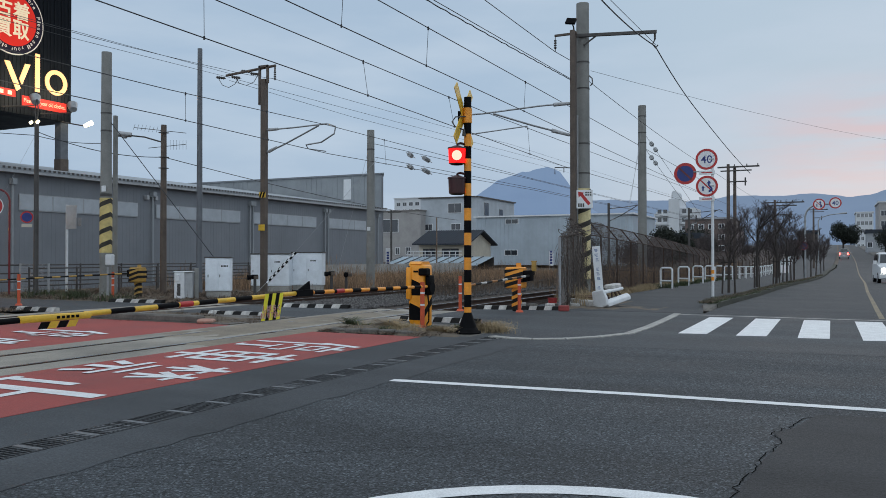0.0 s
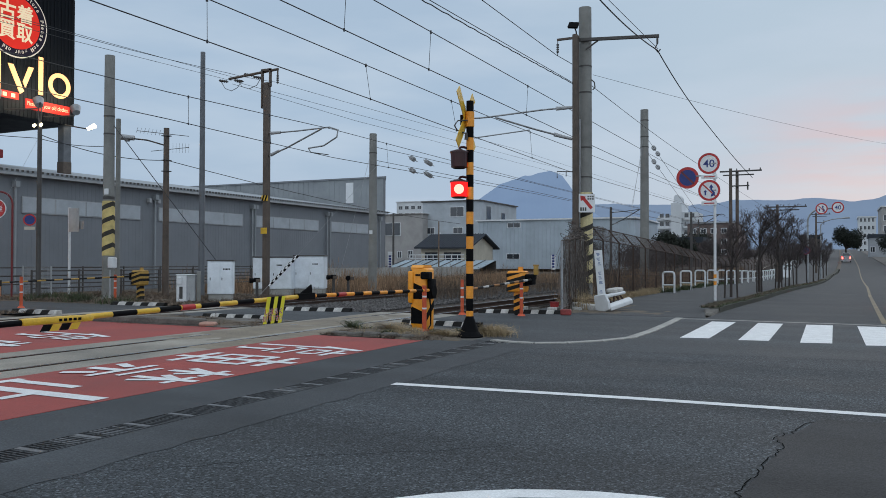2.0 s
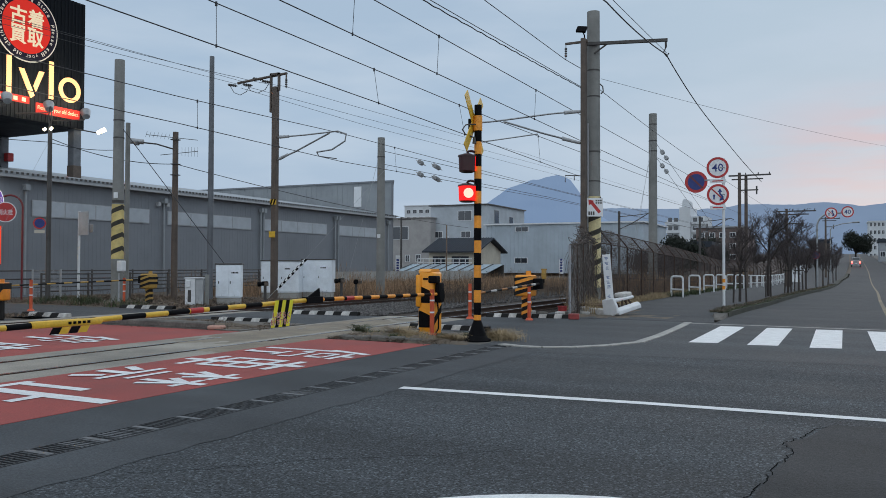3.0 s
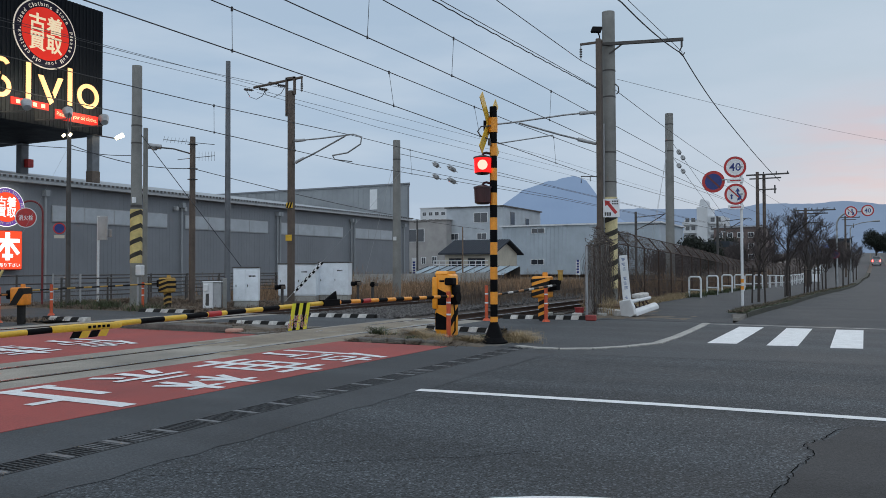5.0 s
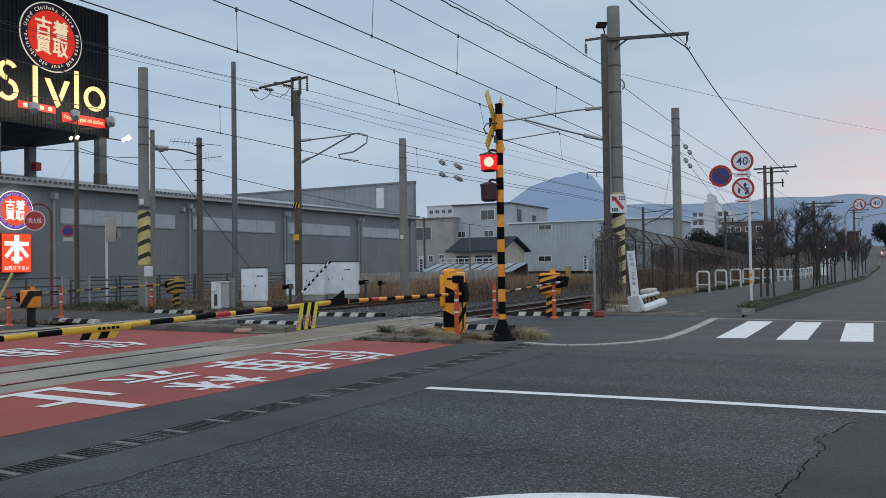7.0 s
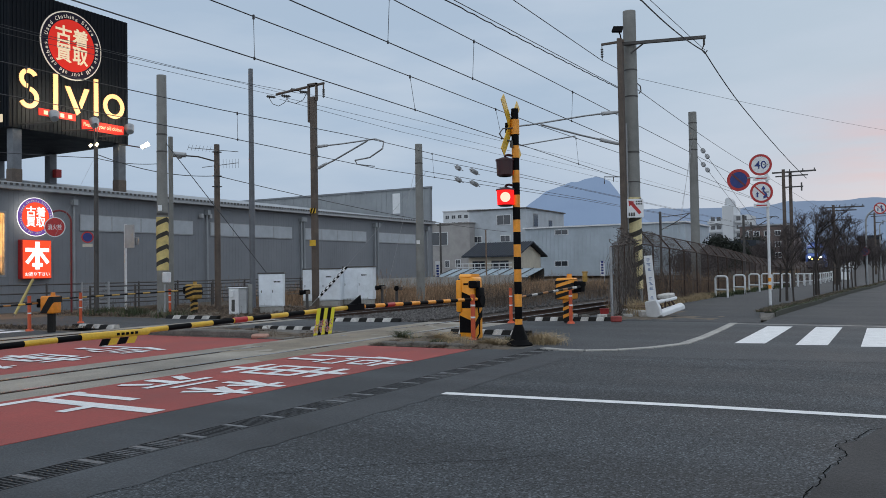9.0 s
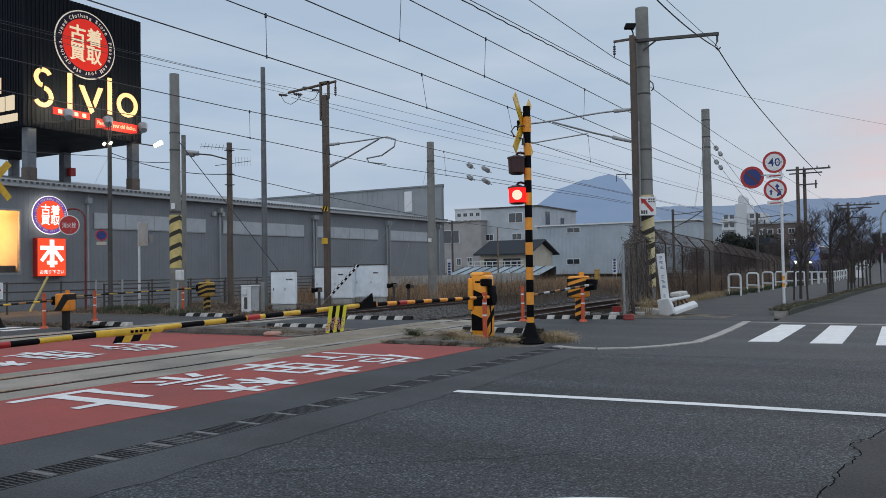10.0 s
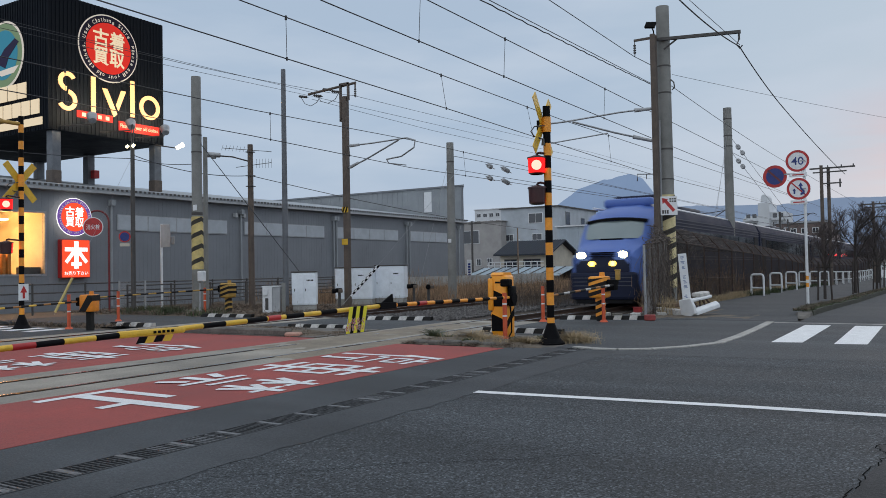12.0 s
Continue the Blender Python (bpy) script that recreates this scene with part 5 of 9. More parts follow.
def hazard_wrap(root, r, z0, z1, paint, n=4):
    """Yellow sheet round a pole with slanted black stripes."""
    bm = bmesh.new()
    tube(bm, (0, 0, z0), (0, 0, z1), r + 0.01, r + 0.01, 18, caps=False)
    wrap = part("hazard_sheet", bm, paint, root, "yellow hazard sheet with slanted black stripes", smooth=True)
    for k in range(n):
        bm = bmesh.new()
        h = (z1 - z0) / n
        for j in range(18):
            a0, a1 = 2 * math.pi * j / 18, 2 * math.pi * (j + 1) / 18
            f0, f1 = abs((j % 18) - 9) / 9, abs(((j + 1) % 18) - 9) / 9
            za, zb = z0 + h * (k + 0.04 + 0.6 * f0), z0 + h * (k + 0.04 + 0.6 * f1)
            rr = r + 0.014
            add(bm, [(rr * math.cos(a0), rr * math.sin(a0), za), (rr * math.cos(a1), rr * math.sin(a1), zb), (rr * math.cos(a1), rr * math.sin(a1), zb + h * 0.34), (rr * math.cos(a0), rr * math.sin(a0), za + h * 0.34)], [(0, 1, 2, 3)])
        part("stripe", bm, M_STRIPE_WORN, wrap)


M_GREYPOLE = mat("grey_pole_paint", (0.14, 0.15, 0.165), 0.55, var=0.1, scale=3, stain=0.3)
M_PALECREAM = mat("faded_yellow_sheet", (0.74, 0.63, 0.34), 0.6, var=0.15, scale=3, stain=0.35)
M_PALEYELLOW = mat("pale_yellow_sheet", (0.66, 0.52, 0.20), 0.6, var=0.1, scale=3, stain=0.3)
# concrete pole with hazard sheet and meter box
p_a = round_pole("concrete_pole", -22.1, 19.5, 8.30, 0.20, 0.165, M_POLE, "grey concrete pole with a yellow and black hazard sheet", bands=((3.4, 0.1), (5.6, 0.05), (6.2, 0.05)), group="concrete poles")
hazard_wrap(p_a, 0.195, 1.5, 3.35, M_PALEYELLOW, 4)
part("label_plate", rbox(0.05, 0.22, -0.24, -0.2, 3.55, 3.75, 0.005, 1), M_WHITE_SIGN, p_a)
part("meter_box", rbox(0.30, 0.56, -0.30, -0.12, 1.08, 1.44, 0.03, 2), M_WHITE, p_a, "white meter box")
bm_p = bmesh.new()
tube(bm_p, (0.34, -0.22, 0), (0.34, -0.22, 1.02), 0.03, 0.03, 8)
part("conduit", bm_p, M_GREYBOX, p_a)
round_pole("steel_pole", -22.57, 20.31, 6.31, 0.085, 0.08, M_POLE, "slim grey pole beside the concrete pole")
p_c = round_pole("concrete_pole", -18.7, 31.2, 7.1, 0.20, 0.165, M_POLE, "grey concrete pole at the edge of the field", bands=((6.2, 0.05),), group="concrete poles")
part("label_plate", rbox(-0.06, 0.10, -0.22, -0.19, 2.55, 2.72, 0.005, 1), M_WHITE_SIGN, p_c)
p_d = round_pole("concrete_pole", -8.25, 39.4, 8.75, 0.22, 0.19, M_POLE, "tall grey concrete pole behind the fence", bands=((7.4, 0.05), (6.9, 0.05), (8.2, 0.05)), group="concrete poles")
round_pole("steel_pole", -20.80, 22.56, 9.0, 0.115, 0.085, M_GREYPOLE, "tall thin dark steel pole")
p_b = round_pole("wooden_pole", -22.0, 22.0, 6.2, 0.12, 0.10, M_STEEL_BROWN, "brown pole with a street lamp and aerials", "utility pole")
bm_p = bmesh.new()
path_tube(bm_p, [(0, 0, 5.55), (-0.6, -0.35, 5.75), (-1.05, -0.6, 5.80)], 0.03)
lamp_arm = part("lamp_arm", bm_p, M_STEEL_DARK, p_b)
bm_p = bmesh.new()
tube(bm_p, (-1.0, -0.58, 5.82), (-1.45, -0.83, 5.86), 0.09, 0.11, 12)
tube(bm_p, (-1.22, -0.7, 5.80), (-1.22, -0.7, 5.70), 0.13, 0.09, 12)
part("lamp_head", bm_p, M_STEEL, lamp_arm, "grey street lamp head, unlit", smooth=True)
bm_p = bmesh.new()
tube(bm_p, (-0.95, -0.5, 6.1), (0.75, 0.35, 5.9), 0.012, 0.012, 6)
for k in range(9):
    u = k / 8
    x, y, z = -0.95 + 1.0 * u, -0.5 + 0.5 * u, 6.1 - 0.12 * u
    tube(bm_p, (x + 0.05, y - 0.09, z - 0.1), (x - 0.05, y + 0.09, z + 0.14), 0.006, 0.006, 4)
tube(bm_p, (-0.5, -0.25, 5.35), (0.7, 0.4, 5.5), 0.012, 0.012, 6)
for k in range(6):
    u = k / 5
    tube(bm_p, (0.2 + 0.5 * u, 0.12 + 0.28 * u, 5.3), (0.2 + 0.5 * u, 0.12 + 0.28 * u, 5.65), 0.006, 0.006, 4)
part("aerial", bm_p, M_STEEL_DARK, p_b, "rake-like television aerials")
for z in (4.6, 5.0, 5.9):
    bm_p = bmesh.new()
    box(bm_p, -0.13, 0.13, -0.13, 0.13, z, z + 0.03)
    part("strap", bm_p, M_STEEL_DARK, p_b)

# shop-side pole with two small lamps
p_s = round_pole("steel_pole", -24.2, 18.45, 6.0, 0.085, 0.07, M_STEEL_DARK, "grey steel pole with lit flood lamps")
bm_p = bmesh.new()
path_tube(bm_p, [(-0.03, 0, 6.0), (-0.09, 0, 6.3), (-0.02, 0, 6.7)], 0.02)
path_tube(bm_p, [(0.03, 0, 6.0), (0.09, 0, 6.3), (0.02, 0, 6.7)], 0.02)
part("yoke", bm_p, M_STEEL_DARK, p_s)
bm_p = bmesh.new()
for sx in (-0.16, 0.16):
    tube(bm_p, (sx, -0.05, 5.95), (sx * 1.1, -0.12, 5.88), 0.045, 0.05, 10)
part("flood_lamp", bm_p, G_STREET, p_s, "small lit flood lamp")


def signal_mast():
    """Steel line mast with a top arm, insulators and a hinged bracket over the far track."""
    root = thing("overhead_line_mast", "brown steel overhead line mast with a hinged bracket", "mast", pose(-18.65, 23.56, 0), "overhead line masts")
    part("shaft", rbox(-0.105, 0.105, -0.105, 0.105, 0, 7.85, 0.02, 1), M_STEEL_BROWN, root)
    bm = bmesh.new()
    for x0, x1, z0, z1 in ((-0.24, -0.18, 6.95, 8.34), (0.12, 0.18, 7.7, 8.34), (-0.24, 0.18, 8.28, 8.36), (-0.24, 0.1, 6.92, 6.98)):
        box(bm, x0, x1, -0.05, 0.05, z0, z1)
    part("top_frame", bm, M_STEEL_BROWN, root)
    bm = bmesh.new()
    tube(bm, (-1.95, 0.2, 8.22), (0.5, 0, 8.30), 0.05, 0.05, 8)
    tube(bm, (0.48, 0, 8.3), (0.48, 0, 8.1), 0.03, 0.03, 8)
    part("top_arm", bm, M_STEEL_BROWN, root)
    for u, z, s in ((-2.35, 8.18, -1), (-1.62, 8.12, 1), (-1.15, 8.30, -1), (-0.72, 8.16, 1)):
        bm = bmesh.new()
        for k in range(4):
            tube(bm, (u + 0.10 * k, 0.15, z - 0.02 * k), (u + 0.10 * k + 0.04, 0.15, z - 0.02 * k), 0.055, 0.045, 8)
        tube(bm, (u - 0.06, 0.15, z + 0.012), (u + 0.42, 0.15, z - 0.085), 0.015, 0.015, 6)
        part("insulator", bm, M_STEEL_DARK, root, smooth=True)
    for a, b in ((-2.3, -1.3), (-1.5, -0.4)):
        bm = bmesh.new()
        path_tube(bm, [(a, 0.15, 8.15), (a + 0.2, 0.15, 7.86), ((a + b) / 2, 0.15, 7.74), (b - 0.2, 0.15, 7.84), (b, 0.15, 8.1)], 0.012)
        part("jumper_loop", bm, M_STEEL_DARK, root)
    bm = bmesh.new()
    for k in range(4):
        tube(bm, (0.48, 0, 8.08 - 0.08 * k), (0.48, 0, 8.03 - 0.08 * k), 0.045, 0.045, 8)
    tube(bm, (0.48, 0, 8.1), (0.48, 0, 7.75), 0.012, 0.012, 6)
    part("insulator", bm, M_STEEL_DARK, root, smooth=True)
    bm = bmesh.new()
    path_tube(bm, [(0.13, 0, 5.98), (1.3, 0, 5.98), (2.75, 0, 6.02), (3.1, 0, 5.9), (3.05, 0, 5.65), (2.5, 0, 5.38), (1.85, 0, 5.33)], 0.028)
    path_tube(bm, [(0.13, 0, 5.16), (0.9, 0, 5.4), (2.4, 0, 5.98)], 0.03)
    part("bracket", bm, M_STEEL, root, "grey steel bracket tubes")
    for p, q in (((0.2, 0, 5.98), (0.62, 0, 5.98)), ((0.2, 0, 5.18), (0.58, 0, 5.32))):
        bm = bmesh.new()
        tube(bm, p, q, 0.06, 0.05, 10)
        part("bracket_insulator", bm, M_INSUL, root, smooth=True)
    bm = bmesh.new()
    path_tube(bm, [(1.85, 0, 5.33), (1.95, 0, 5.18), (2.7, 0, 5.05)], 0.018)
    part("steady_arm", bm, M_STEEL_DARK, root)
    part("yellow_plate", rbox(-0.14, 0.14, -0.15, -0.13, 2.30, 2.52, 0.005, 1), M_YELLOW, root)
    bm = bmesh.new()
    box(bm, -0.10, 0.18, -0.16, -0.14, 3.5, 3.7)
    part("striped_plate", bm, M_YELLOW, root)
    bm = bmesh.new()
    for k in range(2):
        prism(bm, [(-0.1 + 0.13 * k, 3.5), (-0.03 + 0.13 * k, 3.5), (0.05 + 0.13 * k, 3.7), (-0.02 + 0.13 * k, 3.7)], -0.165, -0.16)
    part("striped_plate_mark", bm, M_BLACK, root)


signal_mast()


def corner_masts():
    """Steel mast and concrete pole side by side behind the fence corner."""
    conc = round_pole("concrete_pole", -7.64, 26.85, 10.06, 0.25, 0.215, M_POLE, "tall grey concrete pole with straps and a cross arm", bands=((8.9, 0.06), (8.0, 0.05), (7.1, 0.05), (5.2, 0.06), (4.2, 0.04)), group="concrete poles")
    bm = bmesh.new()
    box(bm, -0.2, 2.52, -0.05, 0.05, 8.84, 8.94, 0, Matrix.Translation((0, -0.3, 0)) @ Matrix.Rotation(radians(15), 4, "Z"))
    tube(bm, (0.1, -0.27, 8.55), (0.5, -0.17, 8.84), 0.03, 0.03, 6)
    tube(bm, (2.38, 0.34, 8.84), (2.38, 0.34, 8.64), 0.035, 0.035, 8)
    part("cross_arm", bm, M_STEEL_DARK, conc, "rusty dark steel cross arm")
    bm = bmesh.new()
    path_tube(bm, [(2.38, 0.34, 8.64), (2.30, 0.34, 8.48), (2.40, 0.34, 8.34), (2.48, 0.34, 8.44)], 0.022)
    part("arm_clamp", bm, M_STEEL_DARK, conc)
    bm = bmesh.new()
    path_tube(bm, [(0.24, -0.05, 7.55), (0.34, -0.05, 7.45), (0.36, -0.05, 7.28), (0.28, -0.05, 7.2)], 0.022)
    part("hook", bm, M_STEEL_DARK, conc)
    bm = bmesh.new()
    tube(bm, (-0.12, -0.22, 2.2), (-0.12, -0.22, 6.2), 0.03, 0.03, 8)
    part("conduit", bm, M_GREYBOX, conc)
    hazard_wrap(conc, 0.25, 0.6, 3.7, M_PALECREAM, 6)
    mast = thing("overhead_line_mast", "dark steel overhead line mast behind the fence", "mast", pose(-7.78, 26.3, 0), "overhead line masts")
    part("shaft", rbox(-0.115, 0.055, -0.13, 0.13, 0, 9.0, 0.02, 1), M_STEEL_BROWN, mast)
    bm = bmesh.new()
    box(bm, -0.68, 0.1, -0.04, 0.03, 8.86, 8.93)
    part("top_arm", bm, M_STEEL_BROWN, mast)
    bm = bmesh.new()
    for k in range(4):
        tube(bm, (-0.66, -0.01, 8.74 - 0.08 * k), (-0.66, -0.01, 8.70 - 0.08 * k), 0.05, 0.045, 8)
    tube(bm, (-0.66, -0.01, 8.88), (-0.66, -0.01, 8.34), 0.014, 0.014, 6)
    part("insulator", bm, M_STEEL_DARK, mast)
    bm = bmesh.new()
    box(bm, -0.17, 0.17, -0.03, 0.05, -0.11, 0.11, 0, Matrix.Translation((-0.06, -0.18, 9.28)) @ Matrix.Rotation(radians(-28), 4, "X") @ Matrix.Rotation(radians(12), 4, "Y"))
    flood = part("flood_lamp", bm, M_BLACK, mast, "small unlit black flood lamp")
    bm = bmesh.new()
    path_tube(bm, [(0, 0, 8.95), (0, -0.05, 9.1), (-0.04, -0.16, 9.24)], 0.025)
    part("lamp_bracket", bm, M_BLACK, flood)
    bm = bmesh.new()
    path_tube(bm, [(-0.1, 0, 6.55), (-1.05, -0.55, 6.43), (-2.55, -1.75, 6.1), (-2.9, -2.0, 6.05)], 0.03)
    path_tube(bm, [(-0.1, 0, 5.45), (-1.2, -0.75, 5.75), (-2.3, -1.6, 6.1)], 0.032)
    path_tube(bm, [(-1.35, -0.9, 5.72), (-2.9, -2.0, 5.40)], 0.022)
    part("bracket", bm, M_STEEL, mast, "grey steel bracket tubes")
    for p, q in (((-0.15, -0.03, 6.53), (-0.62, -0.32, 6.48)), ((-0.15, -0.03, 5.46), (-0.66, -0.4, 5.60))):
        bm = bmesh.new()
        tube(bm, p, q, 0.05, 0.07, 10)
        part("bracket_insulator", bm, M_INSUL, mast, smooth=True)
    bm = bmesh.new()
    path_tube(bm, [(-0.1, 0, 4.35), (-0.65, -0.1, 4.38), (-0.65, -0.1, 4.15)], 0.018)
    tube(bm, (-0.35, -0.05, 4.36), (-0.35, -0.05, 4.2), 0.015, 0.015, 6)
    part("small_arm", bm, M_STEEL_DARK, mast)
    # arrow notice tied to the pole
    sign = thing("arrow_notice", "white notice with a red slanted arrow tied to the pole", "sign", facing((-7.45, 26.38, 3.28), (0.42, -1, 0)))
    part("panel", rbox(-0.27, 0.27, -0.31, 0.31, -0.02, 0, 0.004, 1), M_WHITE_SIGN, sign)
    bm = bmesh.new()
    add(bm, [(-0.17, 0.15, 0.004), (-0.09, 0.22, 0.004), (0.20, -0.14, 0.004), (0.12, -0.21, 0.004)], [(0, 1, 2, 3)])
    add(bm, [(-0.22, 0.26, 0.004), (-0.20, 0.06, 0.004), (-0.02, 0.22, 0.004)], [(0, 1, 2)])
    part("arrow", bm, M_RED_SIGN, sign)
    for k in range(3):
        for x0, z0, z1 in ((0.02, 0.12, 0.17), (0.02, 0.20, 0.25), (-0.22, -0.26, -0.14)):
            bm = bmesh.new()
            box(bm, x0 + 0.075 * k, x0 + 0.055 + 0.075 * k, z0, z1, 0.001, 0.004)
            part("lettering_bar", bm, M_STEEL_DARK, sign)


corner_masts()


def far_mast(x, y, h, side):
    """A plain line mast with a hinged bracket over the track, farther down the line."""
    root = thing("overhead_line_mast", "dark steel overhead line mast farther down the track", "mast", pose(x, y, rise(y)), "overhead line masts")
    part("shaft", rbox(-0.10, 0.10, -0.10, 0.10, -0.1, h, 0.02, 1), M_STEEL_DARK, root)
    bm = bmesh.new()
    path_tube(bm, [(0, 0, h - 0.5), (side * 1.4, 0, h - 0.42), (side * 2.9, 0, h - 0.25), (side * 3.2, 0, h - 0.4)], 0.04)
    part("upper_tube", bm, M_STEEL_DARK, root)
    bm = bmesh.new()
    path_tube(bm, [(0, 0, h - 1.7), (side * 1.2, 0, h - 1.15), (side * 2.6, 0, h - 0.32)], 0.045)
    part("strut", bm, M_STEEL_DARK, root)
    bm = bmesh.new()
    path_tube(bm, [(side * 1.0, 0, h - 1.24), (side * 2.2, 0, h - 1.2), (side * 3.0, 0, h - 1.25)], 0.03)
    part("steady_arm", bm, M_STEEL_DARK, root)
    for u, z in ((0.35, h - 0.48), (0.35, h - 1.54)):
        bm = bmesh.new()
        for k in range(4):
            tube(bm, (side * (u + 0.1 * k), 0, z), (side * (u + 0.1 * k + 0.05), 0, z), 0.08, 0.06, 10)
        part("insulator", bm, M_INSUL, root, smooth=True)


far_mast(-18.6, 74.0, 6.75, 1)
far_mast(-12.6, 82.0, 6.6, 1)
far_mast(-18.6, 128.0, 7.2, 1)


def wire(points, r=0.012, sag=0.0, label="dark overhead wire strung between poles", name="overhead_wire", n=24, twist=0.0, material=None):
    """A wire through the given points, each span hanging a little."""
    bm = bmesh.new()
    line = [Vector(points[0])]
    for a, b in zip(points, points[1:]):
        a, b = Vector(a), Vector(b)
        for k in range(1, n + 1):
            u = k / n
            p = a.lerp(b, u) - Vector((0, 0, sag * 4 * u * (1 - u)))
            if twist and k < n:
                p += Vector((0, 0, twist * math.sin(k * 2.4)))
            line.append(p)
    path_tube(bm, line, r, 5)
    return solid(name, bm, material or M_WIRE, label, "cable", "overhead wires")


def on_line(points, y):
    for p, q in zip(points, points[1:]):
        if p[1] <= y <= q[1]:
            return Vector(p).lerp(Vector(q), (y - p[1]) / (q[1] - p[1]))


def dropper(upper, lower, y):
    a, b = on_line(upper, y), on_line(lower, y)
    bm = bmesh.new()
    tube(bm, b, a, 0.006, 0.006, 5)
    tube(bm, a - Vector((0, 0, 0.05)), a + Vector((0, 0, 0.03)), 0.024, 0.02, 8)
    tube(bm, b - Vector((0, 0, 0.03)), b + Vector((0, 0, 0.03)), 0.018, 0.018, 8)
    solid("dropper", bm, M_WIRE, "thin vertical dropper wire with clips", "cable", "droppers of the overhead line")


NEAR_UP = [(-10, -12, 5.93), (-10, 10.4, 5.97), (-10.3, 24.4, 6.14), (-9.5, 70, 6.6), (-9.5, 200, 8.2)]
NEAR_LOW = [(-10, -12, 5.2), (-10, 16.5, 5.21), (-10.2, 32.9, 5.20), (-9.5, 70, 5.6), (-9.5, 200, 7.2)]
FEED_UP = [(-8.4, -8, 6.55), (-8.4, 13.65, 6.63), (-8.4, 27.8, 6.73), (-8.4, 70, 7.0)]
FEED_LOW = [(-8.45, -8, 5.72), (-8.45, 10.8, 5.75), (-8.45, 28.4, 5.83), (-8.45, 70, 6.1)]
FAR_UP = [(-15.7, -6, 5.6), (-15.7, 15.74, 5.74), (-15.9, 23.56, 5.97), (-15.7, 44.9, 5.95), (-15.7, 120, 6.6)]
FAR_LOW = [(-15.7, -6, 5.05), (-15.7, 15.74, 5.03), (-15.8, 23.56, 4.95), (-15.7, 44.9, 5.3), (-15.7, 120, 6.0)]
for line_ in (NEAR_UP, NEAR_LOW, FEED_UP, FEED_LOW):
    wire(line_, 0.0115)
for line_ in (FAR_UP, FAR_LOW):
    wire(line_, 0.0115)
for y_ in (3.5, 10.95, 16.55, 21.6, 28.5, 34):
    dropper(NEAR_UP, NEAR_LOW, y_)
for y_ in (13.0, 16.6, 23.2):
    dropper(FEED_UP, FEED_LOW, y_)
for y_ in (4.0, 10.3, 16.5, 20.1, 27.5):
    dropper(FAR_UP, FAR_LOW, y_)
wire([(-7.85, -4, 6.3), (-7.85, 14.67, 6.86), (-7.9, 26.3, 7.34)], 0.014, 0.02, "twisted dark feeder cable ending at the mast", twist=0.012, n=40)
wire([(-7.80, -4, 6.40), (-7.82, 14.67, 6.93), (-7.9, 26.3, 7.37)], 0.010, 0.0)
wire([(-8.6, -4, 7.5), (-8.6, 19.0, 8.45), (-8.46, 26.3, 8.36), (-7.9, 26.5, 8.0)], 0.012)
wire([(-7.6, 27.1, 7.5), (-7.6, 52.4, 7.46), (-7.0, 120, 8.0)], 0.011, 0.1)
wire([(-18.5, -6, 6.9), (-18.5, 15.2, 7.43), (-18.5, 21.2, 7.7), (-18.3, 23.6, 7.85), (-18.2, 47.9, 8.5), (-18.2, 120, 9.5)], 0.008, 0.03)
wire([(-19.0, -6, 6.9), (-19.0, 15.6, 7.43), (-20.35, 23.7, 8.1)], 0.007)
wire([(-18.9, -6, 7.1), (-18.9, 15.2, 7.60), (-19.9, 23.4, 8.1)], 0.007)
wire([(-20.2, 23.7, 8.05), (-18.9, 30, 7.8), (-18.2, 60, 8.3)], 0.008)
wire([(-20.4, 23.7, 8.0), (-18.9, 30, 7.5), (-18.2, 60, 7.9)], 0.008)
wire([(-5.25, -3, 5.95), (-5.25, 19.68, 7.90), (-5.26, 27.2, 8.40), (-5.2, 36.1, 7.72), (-4.9, 58.1, 7.05)], 0.019, 0.10, "thick dark cable hanging from the cross arm")
wire([(-5.18, -3, 6.12), (-5.18, 19.4, 8.02), (-5.24, 27.2, 8.44)], 0.009)
wire([(-7.38, 26.9, 7.72), (1.25, 60, 9.62), (9.0, 90, 12.2)], 0.007, 0.12, "thin pale wire crossing high over the road")
wire([(-18.7, 31.2, 6.5), (-15.7, 44.9, 5.9), (-15.7, 110, 6.4)], 0.012)
wire([(-18.7, 31.2, 5.9), (-15.7, 44.9, 5.4), (-15.7, 110, 5.9)], 0.012)
wire([(-24.2, 18.4, 5.6), (-22.0, 22.0, 5.0), (-23.0, 50, 3.9)], 0.014, 0.25)
wire([(-27, 12.0, 5.6), (-24.2, 18.4, 5.45), (-22.1, 19.5, 5.2)], 0.012, 0.1)
wire([(-22.1, 19.5, 6.1), (-18.3, 20.5, 1.35)], 0.014, 0.0, "slanting stay cable down to a cabinet")
wire([(-8.25, 39.3, 7.6), (-8.9, 37.0, 0.0)], 0.007, 0, "thin stay wire of the concrete pole", material=M_GREYBOX)
wire([(-8.25, 39.3, 7.2), (-9.2, 37.5, 0.0)], 0.007, 0, "thin stay wire of the concrete pole", material=M_GREYBOX)
wire([(-18.7, 31.2, 6.6), (-19.9, 30.0, 0.0)], 0.007, 0, "thin stay wire of the concrete pole", material=M_GREYBOX)


def line_insulator(x, y, z, discs):
    bm = bmesh.new()
    for k in range(discs):
        q = Vector((x, y + 0.075 * k, z - 0.012 * k))
        tube(bm, q, q + Vector((0, 0.045, 0)), 0.10, 0.065, 12)
    tube(bm, (x, y - 0.25, z + 0.04), (x, y + 0.075 * discs + 0.25, z - 0.04 - 0.012 * discs), 0.018, 0.018, 6)
    solid("insulator_string", bm, M_INSUL, "white porcelain insulators on the anchor wire", "insulator", "anchor insulators", smooth=True)


